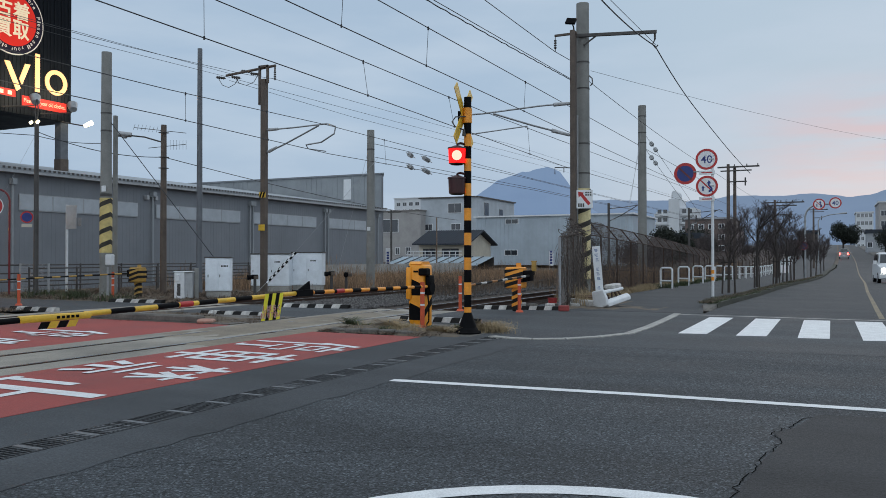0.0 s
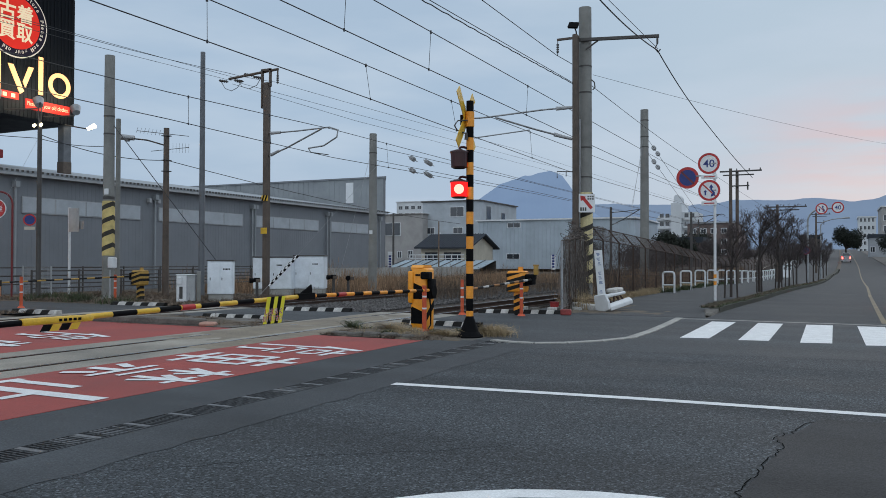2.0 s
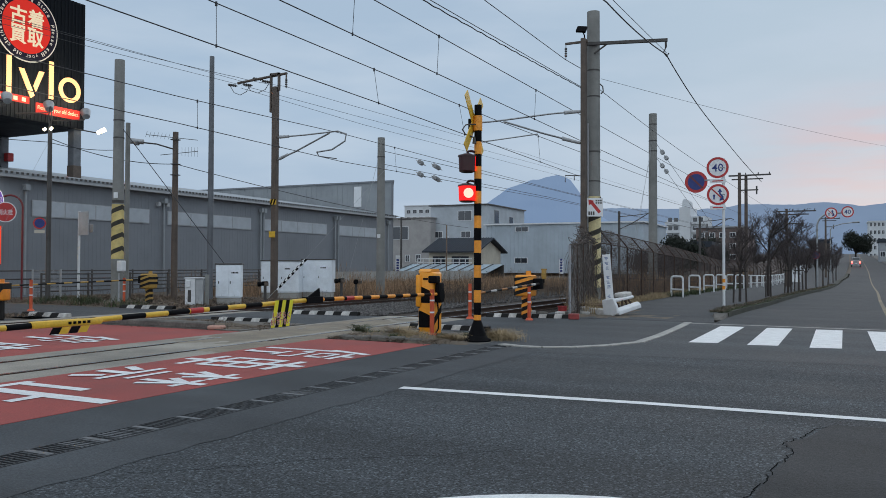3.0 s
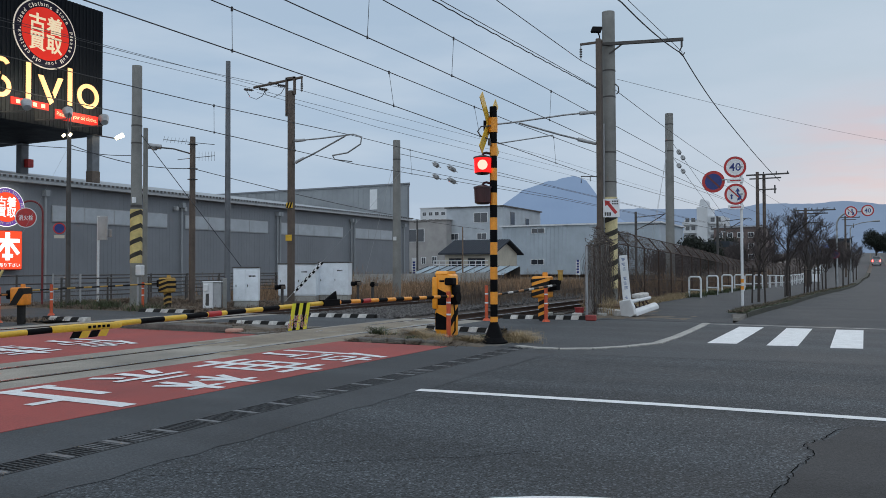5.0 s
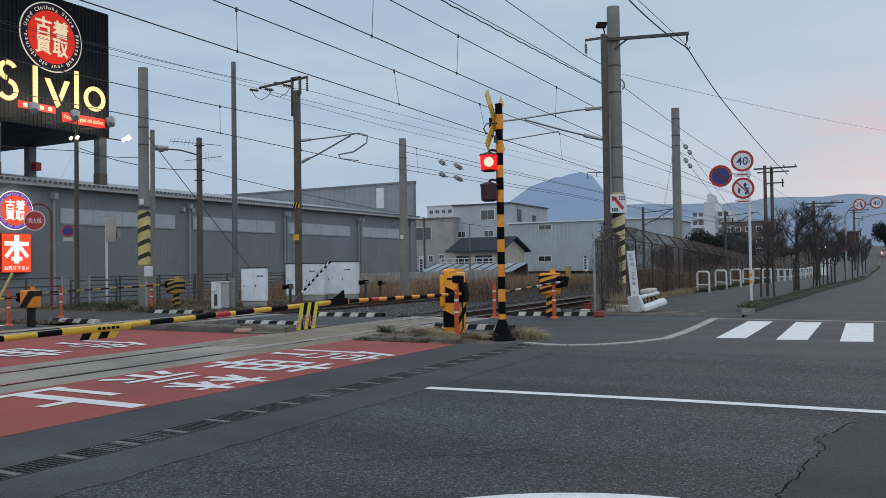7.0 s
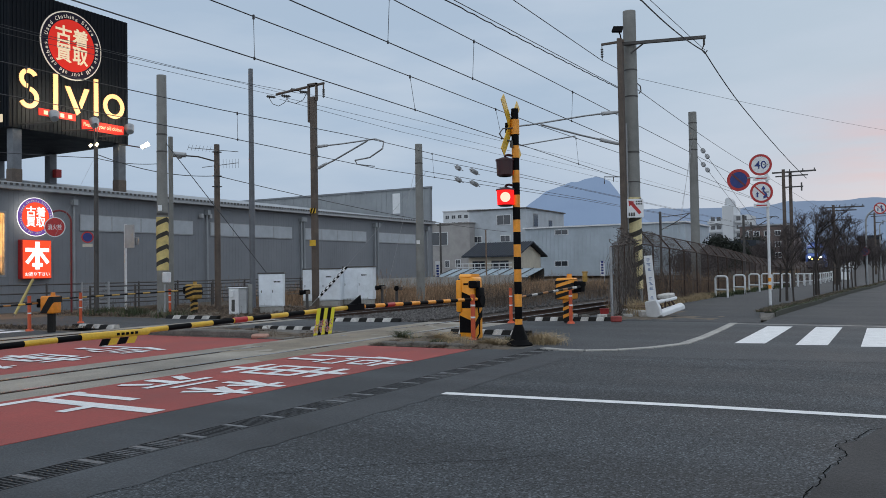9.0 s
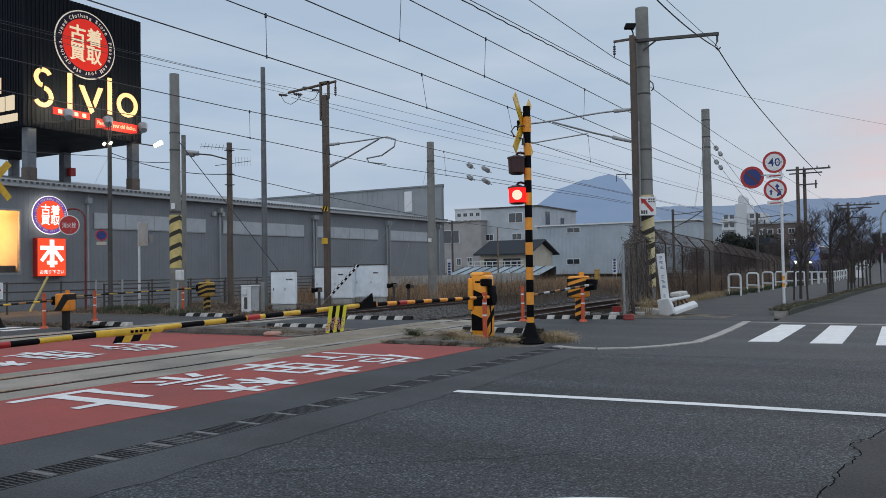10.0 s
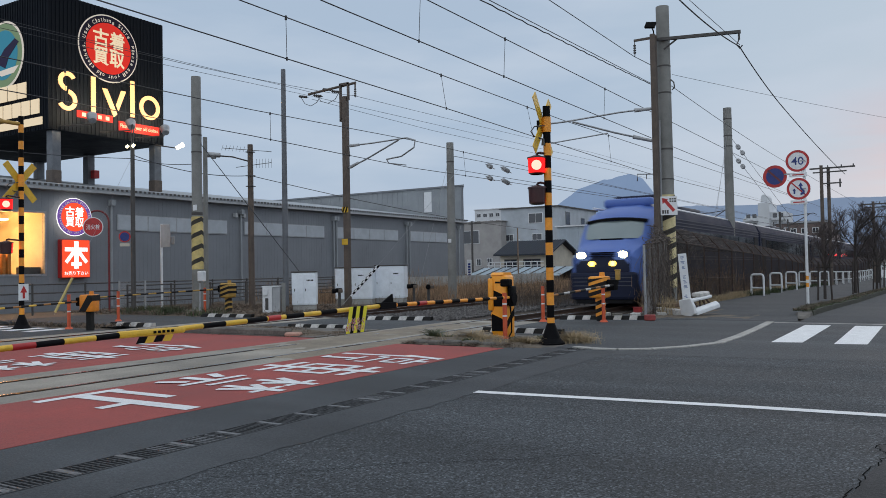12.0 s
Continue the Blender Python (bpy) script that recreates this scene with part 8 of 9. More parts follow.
    for _ in range(190):
        u = r.random() ** 0.5
        q = A.lerp(B, u) + Vector((0, 0, top(u))) + away * (u * u * r.uniform(0, 1.1)) + Vector((r.gauss(0, 0.03), r.gauss(0, 0.1), r.gauss(0, 0.04)))
        stem(q, 0.14, 0.1 * r.choice((-1, 1)), r.uniform(0.005, 0.012))
    for _ in range(620):
        y = 26.0 + abs(r.gauss(0, 4.0))
        q = Vector((x + r.gauss(0, 0.05), y, (2.2 - drop(y)) * r.random() ** (0.6 if y < 28 else 2.2)))
        stem(q, 0.10, -0.3, r.uniform(0.004, 0.010))
    for _ in range(200):
        y = 26.0 + abs(r.gauss(0, 3.0))
        w = r.random()
        q = Vector((x - 0.42 * w, y, 2.2 - drop(y) + 0.5 * w + r.gauss(0, 0.03)))
        stem(q, 0.2, 0.05, r.uniform(0.005, 0.012))
    solid("dead_creeper", bm, M_CREEPER, "tangle of dead creeper over the fence end", "plant", kind="stuff")


M_CREEPER = mat("dead_creeper_stems", (0.125, 0.105, 0.092), 0.95, var=0.25, scale=2, bump=0, stain=0.4, island=0.5)
chain_fence()


def u_guard(y, x=-6.3):
    bm = bmesh.new()
    w, h, r = 0.30, 0.88, 0.12
    pts = [(0, -w, 0), (0, -w, h - r)]
    for k in range(1, 5):
        a = radians(180 - 90 * k / 4)
        pts.append((0, -w + r + r * math.cos(a), h - r + r * math.sin(a)))
    for k in range(0, 5):
        a = radians(90 - 90 * k / 4)
        pts.append((0, w - r + r * math.cos(a), h - r + r * math.sin(a)))
    pts.append((0, w, 0))
    path_tube(bm, pts, 0.042, 8)
    tube(bm, (0, -w, 0.33), (0, w, 0.33), 0.036, 0.036, 8)
    return bm


g_mesh = mesh_of(u_guard(0), "guard", M_WHITE, True)
for k_ in range(24):
    y_ = 34.9 + 4.15 * k_
    g_ = new("pavement_guard", g_mesh)
    g_.matrix_basis = pose(-6.3 + 0.012 * (y_ - 34.9), y_, rise(y_), 0, 0, 62)
    tagged(g_, "white tubular U-shaped guard along the pavement", "guard rail", "white pavement guards")


def bare_tree(seed, height, spread_=0.8):
    """Trunk and limbs in one mesh, the fine leafless crown in another."""
    r = random.Random(seed)
    wood, fine = bmesh.new(), bmesh.new()

    def grow(p, d, length, rad, level):
        n = 4 if level == 0 else 3
        q = p
        for k in range(n):
            bend = 0.13 if level else 0.03
            d2 = (d + Vector((r.gauss(0, bend), r.gauss(0, bend), r.gauss(0, 0.06)))).normalized()
            e = q + d2 * length / n
            tube(wood if level < 2 else fine, q, e, rad * (1 - 0.3 * k / n), rad * (1 - 0.3 * (k + 1) / n), (7, 5, 3, 3, 3)[level], caps=False)
            if level < 4 and (level > 0 or k > 0):
                for _ in range((3, 3, 3, 2)[level] if k < n - 1 else (4, 4, 3, 3)[level]):
                    a = r.uniform(0, 2 * math.pi)
                    side = Vector((math.cos(a), math.sin(a), 0))
                    nd = (d2 * r.uniform(0.5, 0.95) + side * r.uniform(0.45, 0.95) * spread_ + Vector((0, 0, 0.15))).normalized()
                    grow(e, nd, length * r.uniform(0.32, 0.50), max(0.0035, rad * 0.40), level + 1)
            q, d = e, d2

    grow(Vector((0, 0, -0.05)), Vector((r.gauss(0, 0.015), r.gauss(0, 0.015), 1)), height * 0.68, 0.062, 0)
    return mesh_of(wood, "trunk", M_BARK, True), mesh_of(fine, "crown", M_TWIG)


TREES = [bare_tree(11 + k, 3.35 + 0.15 * k) for k in range(4)]


def plant_tree(x, y, kind, s, turn):
    z = rise(y) + 0.1
    root = thing("bare_tree", "leafless street tree with a fine dark crown", "tree", pose(x, y, z, 0, 0, turn), "bare street trees")
    for me in TREES[kind]:
        ob = new(me.name, me)
        ob.parent = root
        ob.scale = (s, s, s)
    if y < 60:
        for dx in (-0.22, 0.22):
            bm = bmesh.new()
            tube(bm, (dx, 0, -0.08), (dx * 0.8, 0, 1.25), 0.035, 0.03, 6)
            part("stake", bm, M_BARK, root)
        bm = bmesh.new()
        tube(bm, (-0.26, 0.03, 1.05), (0.26, 0.03, 1.05), 0.03, 0.03, 6)
        part("stake_bar", bm, M_BARK, root)


for k_, (x_, y_) in enumerate(((-3.30, 30.4), (-2.85, 36.8), (-2.40, 42.4), (-2.15, 47.5), (-2.0, 53.0), (-1.65, 61.5), (-1.4, 69), (-1.2, 79), (-0.9, 90), (-3.6, 66), (-4.2, 80), (-0.7, 100), (-7.9, 62), (-12.0, 84), (-13.0, 98), (-6.0, 95), (-18.5, 105), (-11.0, 118))):
    plant_tree(x_, y_, k_ % 4, 0.82 + 0.07 * ((k_ * 7) % 4) + (0.1 if k_ > 9 else 0), 67 * k_)


def street_utility_pole(x, y, h, label, arm=1.4):
    root = round_pole("utility_pole", x, y, h, 0.14, 0.10, M_STEEL_BROWN, label, "utility pole", group="poles along the main road")
    bm = bmesh.new()
    box(bm, -arm * 0.35, arm, -0.05, 0.05, h - 0.25, h - 0.15)
    box(bm, -arm * 0.25, arm * 0.75, -0.05, 0.05, h - 0.5, h - 0.42)
    box(bm, 0, arm * 0.6, -0.05, 0.05, h - 1.25, h - 1.17)
    for u in (0.2, 0.6, 0.95):
        tube(bm, (arm * u, 0, h - 0.15), (arm * u, 0, h - 0.02), 0.04, 0.03, 8)
    tube(bm, (arm * 0.55, 0, h - 1.5), (arm * 0.55, 0, h - 0.95), 0.05, 0.05, 8)
    part("cross_arm", bm, M_STEEL_DARK, root)
    return root


street_utility_pole(-6.3, 58.0, 7.9, "brown double utility pole with cross arms and wires", 2.0)
round_pole("utility_pole", -5.9, 58.2, 7.7, 0.13, 0.10, M_STEEL_BROWN, "brown utility pole beside its twin", "utility pole")
street_utility_pole(-4.1, 71.2, 6.38, "dark utility pole beside the main road", 2.2)
street_utility_pole(-1.9, 110, 7.5, "dark utility pole far down the road", 1.6)
street_utility_pole(9.8, 120, 8.0, "dark utility pole on the far pavement", 1.6)
street_utility_pole(10.5, 170, 8.5, "dark utility pole on the far pavement", 1.6)
p_f = round_pole("street_lamp", -1.05, 84, 5.3, 0.07, 0.05, M_STEEL, "grey street lamp with a long curved arm", "street lamp")
bm_p = bmesh.new()
path_tube(bm_p, [(0, 0, 5.2), (0.2, 0, 5.5), (1.0, 0, 5.75), (1.9, 0, 5.85)], 0.05)
part("arm", bm_p, M_STEEL, p_f)
bm_p = bmesh.new()
tube(bm_p, (1.85, 0, 5.85), (2.45, 0, 5.88), 0.07, 0.09, 10)
part("lamp_head", bm_p, M_STEEL, p_f)
for x_, y_, h_ in ((-34.5, 70, 5.55),):
    round_pole("field_post", x_, y_, h_, 0.08, 0.06, M_WOODPOST, "thin weathered brown post at the edge of the field", "post")
p_g = round_pole("utility_pole", -52.0, 92, 8.0, 0.15, 0.12, M_STEEL_DARK, "dark utility pole beside the office building", "utility pole")
bm_p = bmesh.new()
box(bm_p, -0.5, 1.4, -0.06, 0.06, 7.6, 7.7)
part("cross_arm", bm_p, M_STEEL_DARK, p_g)


def blades(name, count, place, height, width, material, label, lean=0.25, category="grass", patch=None):
    r = random.Random(name)
    verts, faces = [], []
    for _ in range(count):
        x, y, z = place(r)
        if patch and noise.noise(Vector((x * 0.9, y * 0.9, 3.1))) + 0.5 * noise.noise(Vector((x * 2.7, y * 2.7, 0.4))) < patch - 0.3 * r.random():
            continue
        h = height * r.uniform(0.45, 1.15) * (1 + 0.55 * noise.noise(Vector((x * 0.35, y * 0.35, 7.7))))
        a = r.uniform(0, 2 * math.pi)
        w = width * r.uniform(0.6, 1.3)
        dx, dy = w * math.cos(a), w * math.sin(a)
        lx, ly = r.gauss(0, lean) * h, r.gauss(0, lean) * h
        k = len(verts)
        verts += [(x - dx, y - dy, z), (x + dx, y + dy, z), (x + lx * 0.5 + dx * 0.7, y + ly * 0.5 + dy * 0.7, z + h * 0.6), (x + lx * 0.5 - dx * 0.7, y + ly * 0.5 - dy * 0.7, z + h * 0.6), (x + lx * 1.2, y + ly * 1.2, z + h)]
        faces += [(k, k + 1, k + 2, k + 3), (k + 3, k + 2, k + 4)]
    me = bpy.data.meshes.new(name)
    me.from_pydata(verts, [], faces)
    me.materials.append(material)
    return tagged(new(name, me), label, category, kind="stuff")


def in_rect(x0, x1, y0, y1, power=1.0, z=0.0, clump=0):
    def f(r):
        x, y = r.uniform(x0, x1), y0 + (y1 - y0) * r.random() ** power
        if clump:
            x += 0.25 * math.sin(y * clump + x)
        return x, y, rise(y) + z
    return f


def clumps(seed, n, x0, x1, y0, y1, radius, z=0.0):
    """Places gathered in tufts scattered over a stretch of ground."""
    q = random.Random(seed)
    centres = [(q.uniform(x0, x1), q.uniform(y0, y1), radius * q.uniform(0.5, 1.4)) for _ in range(n)]

    def f(r):
        x, y, rad = r.choice(centres)
        y = y + r.gauss(0, rad)
        return x + r.gauss(0, rad), y, rise(y) + z
    return f


def brambles(name, count, place, height, width, label, material=None):
    """Dead arching stems with side shoots, each a bent ribbon."""
    r = random.Random(name)
    verts, faces = [], []

    def shoot(x, y, z, h, w, levels):
        a = r.uniform(0, 2 * math.pi)
        reach = h * abs(r.gauss(0, 0.45))
        dx, dy = math.cos(a) * reach, math.sin(a) * reach
        b = r.uniform(0, 2 * math.pi)
        wx, wy = w * math.cos(b), w * math.sin(b)
        k = len(verts)
        for i in range(4):
            u = i / 3
            px, py, pz = x + dx * u * u, y + dy * u * u, z + h * (1.25 * u - 0.25 * u * u * (1 + reach / h))
            t = 1 - 0.75 * u
            verts.extend(((px - wx * t, py - wy * t, pz), (px + wx * t, py + wy * t, pz)))
            if levels and i and r.random() < 0.7:
                late.append((px, py, pz, h * r.uniform(0.2, 0.5), w * 0.7, levels - 1))
        for i in range(3):
            o = k + 2 * i
            faces.append((o, o + 1, o + 3, o + 2))

    for _ in range(count):
        late = []
        x, y, z = place(r)
        shoot(x, y, z, height * r.uniform(0.35, 1.1) * (1 + 0.8 * noise.noise(Vector((x * 0.45, y * 0.25, 2.2)))), width * r.uniform(0.6, 1.3), 2)
        while late:
            shoot(*late.pop())
    me = bpy.data.meshes.new(name)
    me.from_pydata(verts, [], faces)
    me.materials.append(material or M_LITTER)
    return tagged(new(name, me), label, "plant", kind="stuff")


def tussocks(name, spots, label, material):
    """Dense tufts of long blades that rise from one root and droop outwards; spots are (x, y, radius, blades)."""
    r = random.Random(name)
    verts, faces = [], []
    for x0, y0, rad, n in spots:
        for _ in range(n):
            a, q = r.uniform(0, 2 * math.pi), abs(r.gauss(0, 0.3)) * rad
            x, y = x0 + math.cos(a) * q, y0 + math.sin(a) * q
            a += r.gauss(0, 0.7)
            out, top, w = rad * r.uniform(0.2, 1.25), rad * r.uniform(0.15, 0.75), r.uniform(0.0025, 0.006)
            sx, sy = -math.sin(a) * w, math.cos(a) * w
            k = len(verts)
            for i in range(5):
                u = i / 4
                z = max(0.004, top * (2.4 * u - 1.7 * u * u) + r.gauss(0, 0.004))
                px, py, t = x + math.cos(a) * out * u, y + math.sin(a) * out * u, 1 - 0.8 * u
                verts.extend(((px - sx * t, py - sy * t, z), (px + sx * t, py + sy * t, z + w * t)))
            faces.extend((k + 2 * i, k + 2 * i + 1, k + 2 * i + 3, k + 2 * i + 2) for i in range(4))
    me = bpy.data.meshes.new(name)
    me.from_pydata(verts, [], faces)
    me.materials.append(material)
    return tagged(new(name, me), label, "plant", kind="stuff")


blades("dry_reeds_field", 60000, in_rect(-60, -18.0, 34, 92, 1.3, -0.1), 0.50, 0.020, M_DRYGRASS, "brown dry reeds and grass across the field", 0.2, patch=-0.2)
brambles("dead_thicket_field", 6500, in_rect(-46, -17.6, 30, 78, 1.3, -0.1), 0.75, 0.013, "brown dead thicket across the field", M_DRYGRASS)
blades("dry_reeds_track", 14000, in_rect(-26, -17.8, 27, 60, 1.4, -0.1), 0.55, 0.010, M_DRYGRASS, "brown dry reeds along the far track", 0.2, patch=-0.1)
brambles("dead_thicket_tracks", 3200, in_rect(-14.4, -11.4, 25.5, 75, 1.5, -0.1), 0.72, 0.008, "brown dead brush between the tracks", M_LITTER)
brambles("dead_thicket_fence", 2200, in_rect(-7.9, -7.5, 24.5, 62, 1.2, -0.1), 0.85, 0.008, "brown dead brush behind the fence", M_DRYGRASS)
brambles("fence_end_brush", 300, lambda r: (lambda u: (-6.0 - 1.33 * u + r.uniform(0.05, 0.5), 19.6 + 6.5 * u, 0.0))(r.uniform(0.15, 0.9)), 0.34, 0.006, "pale dead stems round the fence end", M_STRAW)
blades("dry_reeds_mid", 9000, in_rect(-14.0, -11.2, 46, 120, 1.0, -0.1), 0.7, 0.02, M_DRYGRASS, "brown dry grass between the tracks", 0.2)
blades("fence_grass", 9000, in_rect(-7.4, -6.55, 23.2, 52, 1.5), 0.17, 0.007, M_STRAW, "pale straw grass along the foot of the fence", 0.7, patch=-0.2)
blades("fence_weeds", 2600, clumps(4, 46, -6.75, -6.2, 33, 62, 0.14), 0.17, 0.018, M_GREEN, "green weeds between the pavement guards", 0.6)
blades("verge_litter", 4200, clumps(5, 30, -8.1, -5.9, 11.95, 13.0, 0.11), 0.06, 0.006, M_LITTER, "dead leaves and stems along the kerb", 1.6)
tussocks("signal_tussock", [(-5.42, 13.15, 0.30, 420), (-5.62, 13.30, 0.22, 200), (-5.22, 13.22, 0.2, 120)], "thick tuft of drooping straw beside the crossing signal", M_STRAW)
tussocks("kerb_tussock", [(-6.02, 12.48, 0.22, 300), (-6.28, 12.62, 0.16, 160), (-5.85, 12.62, 0.13, 100)], "thick tuft of straw at the kerb by the crossing", M_STRAW)
tussocks("verge_tussocks", [(-7.36, 12.95, 0.28, 320), (-7.10, 12.80, 0.20, 200), (-6.85, 12.85, 0.16, 140), (-7.75, 12.85, 0.13, 90)], "straw tufts on the concrete verge", M_STRAW)
tussocks("verge_green_tussocks", [(-8.50, 13.40, 0.24, 200), (-8.25, 13.2, 0.14, 90), (-6.05, 13.10, 0.20, 160), (-5.85, 13.3, 0.16, 110), (-6.5, 12.9, 0.16, 90)], "dark green weeds on the concrete verge", M_GREEN)
brambles("verge_straw_tufts", 260, clumps(6, 9, -7.9, -6.3, 12.1, 12.9, 0.09), 0.16, 0.0032, "dry tufts round the foot of the barrier machine", M_STRAW)
brambles("signal_straw", 150, lambda r: (-5.28 + r.gauss(0, 0.20), 12.92 + r.gauss(0, 0.10), 0.0), 0.17, 0.0032, "tuft of straw beside the crossing signal", M_STRAW)
brambles("kerb_straw", 170, lambda r: (-6.6 + r.gauss(0, 0.22), 12.3 + r.gauss(0, 0.10), 0.0), 0.15, 0.0032, "tuft of straw at the kerb by the crossing", M_STRAW)
blades("verge_green", 420, clumps(7, 7, -7.9, -5.9, 12.3, 13.3, 0.08), 0.12, 0.010, M_GREEN, "green weeds on the concrete verge", 0.6)
blades("mid_verge_litter", 6000, clumps(8, 40, -14.4, -10.6, 12.5, 14.2, 0.14), 0.05, 0.008, M_LITTER, "dead leaves on the verge between the tracks", 1.5)
brambles("mid_verge_tufts", 130, clumps(9, 9, -14.2, -10.7, 12.5, 14.0, 0.08), 0.14, 0.004, "dry tufts on the verge between the tracks", M_LITTER)
blades("far_verge_weeds", 800, clumps(10, 6, -25.5, -19.5, 17.6, 19.2, 0.22), 0.26, 0.012, M_GREEN, "weeds round the far barriers and the cabinets", 0.5)
blades("far_verge_litter", 14000, in_rect(-27, -17.4, 17.5, 24, 1.1), 0.10, 0.012, M_LITTER, "dead leaves before the warehouse railing", 1.3, patch=-0.1)
brambles("far_verge_stems", 700, in_rect(-27, -17.4, 18.0, 30, 1.1), 0.34, 0.006, "dead stems before the warehouse railing", M_LITTER)
blades("far_kerb_straw", 2500, in_rect(-26, -17.2, 12.5, 13.4), 0.10, 0.010, M_LITTER, "dry grass along the far road edge", 0.9, patch=0.1)
blades("planting_grass", 3000, lambda r: (lambda y: (kerb_x(y) - r.uniform(0.12, 0.55), y, rise(y) + 0.12))(22 + 60 * r.random() ** 1.5), 0.06, 0.008, M_LITTER, "short dry grass in the planting strip", 0.9)
blades("planting_weeds", 6000, lambda r: (lambda y: (kerb_x(y) - r.uniform(0.05, 0.55), y, rise(y) + 0.1))(22 + 60 * r.random() ** 1.3), 0.06, 0.010, M_GREEN, "moss and weeds along the planting kerb", 0.8)


def evergreen(x, y, w, h, z0, label, n=5200, seed=1, leaf=None):
    """A dense dark tree: trunk, limbs, and leaf clumps of many small leaves in uneven lobes."""
    r = random.Random(seed)
    root = thing("evergreen_tree", label, "tree", pose(x, y, rise(y)), "dark evergreen trees")
    bm = bmesh.new()
    tube(bm, (0, 0, -0.1), (0, 0, h * 0.6), 0.22, 0.1, 8)
    lobes = []
    for k in range(11):
        a = r.uniform(0, 6.28)
        c = Vector((math.cos(a) * w * r.uniform(0.1, 0.34), math.sin(a) * w * r.uniform(0.1, 0.34), z0 + (h - z0) * r.uniform(0.25, 0.8)))
        lobes.append((c, r.uniform(0.16, 0.26) * w))
        tube(bm, (0, 0, h * 0.3), c, 0.08, 0.03, 5)
    part("trunk", bm, M_BARK, root)
    verts, faces = [], []
    s = max(0.05, w * 0.026)
    for _ in range(n):
        c, rad = r.choice(lobes)
        v = Vector((r.gauss(0, 1), r.gauss(0, 1), r.gauss(0, 0.85))).normalized() * rad * r.uniform(0.55, 1.12)
        p = c + v
        e = Euler((r.uniform(0, 6), r.uniform(0, 6), r.uniform(0, 6))).to_matrix()
        k = len(verts)
        for q in ((-1, 0, 0), (0, 0.5, 0), (1.2, 0, 0.1), (0, -0.5, 0)):
            verts.append(tuple(p + e @ (Vector(q) * s)))
        faces.append((k, k + 1, k + 2, k + 3))
    me = bpy.data.meshes.new("crown")
    me.from_pydata(verts, [], faces)
    me.materials.append(leaf or M_LEAF)
    ob = new("crown", me)
    ob.parent = root


evergreen(-21.0, 118, 7.4, 5.2, 0.4, "dark evergreen tree behind the fence", 6500, 1)
evergreen(-20.6, 146, 6.4, 4.4, 0.3, "dark evergreen shrub behind the fence", 4200, 2)
evergreen(2.4, 190, 6.4, 6.4, 1.6, "round dark evergreen tree over the main road", 9000, 3)
for k_, (x_, y_, w_, h_) in enumerate(((-21, 96, 6, 3.2), (-21, 106, 6, 3.6), (-21.5, 132, 7, 4.0), (-5.4, 134, 3.0, 3.2), (-5.0, 146, 3.6, 3.6), (-4.4, 156, 4, 3.8), (-4.2, 172, 4, 4.0), (-12.55, 108, 2.2, 2.2), (-12.55, 124, 2.4, 2.8), (-12.5, 139, 2.4, 3.0), (-12.55, 153, 2.4, 3.0), (-12.5, 168, 2.4, 3.2), (-12.55, 186, 2.4, 3.4), (-20.0, 150, 4, 3.6), (-20.2, 176, 4, 4.0))):
    evergreen(x_, y_, w_, h_, 0.2, "brown leafless thicket behind the railway", 2600, 30 + k_, M_TWIG)
for k_, (x_, y_, w_, h_) in enumerate(((-23.5, 160, 8, 5.5), (-4.0, 182, 4, 4.4), (-22.5, 215, 8, 5.5), (8.2, 150, 4, 5.5))):
    evergreen(x_, y_, w_, h_, 0.8, "dusky shrub beside the road", 3000, 10 + k_)


# ---- the train ----
def loft(bm, sections, mi=lambda j, k: 0, end=0):
    """Skin over cross-sections: each a list of points."""
    prev = None
    for j, sec in enumerate(sections):
        cur = [bm.verts.new(p) for p in sec]
        if prev:
            n = len(cur)
            for i in range(n):
                f = bm.faces.new((prev[i], prev[(i + 1) % n], cur[(i + 1) % n], cur[i]))
                f.material_index = mi(j, i)
        else:
            bm.faces.new(cur).material_index = end
        prev = cur
    bm.faces.new(tuple(reversed(prev))).material_index = end


def body_section(y, half, z0, z1, shoulder=0.35, tuck=0.10):
    pts = []
    prof = [(half - tuck, z0), (half, z0 + 0.55), (half, z0 + 1.2), (half - 0.04, z1 - shoulder * 1.7), (half - 0.18, z1 - shoulder * 0.7), (half - 0.5, z1 - 0.10), (half * 0.35, z1)]
    for x, z in prof:
        pts.append((x, y, z))
    for x, z in reversed(prof):
        pts.append((-x, y, z))
    return pts


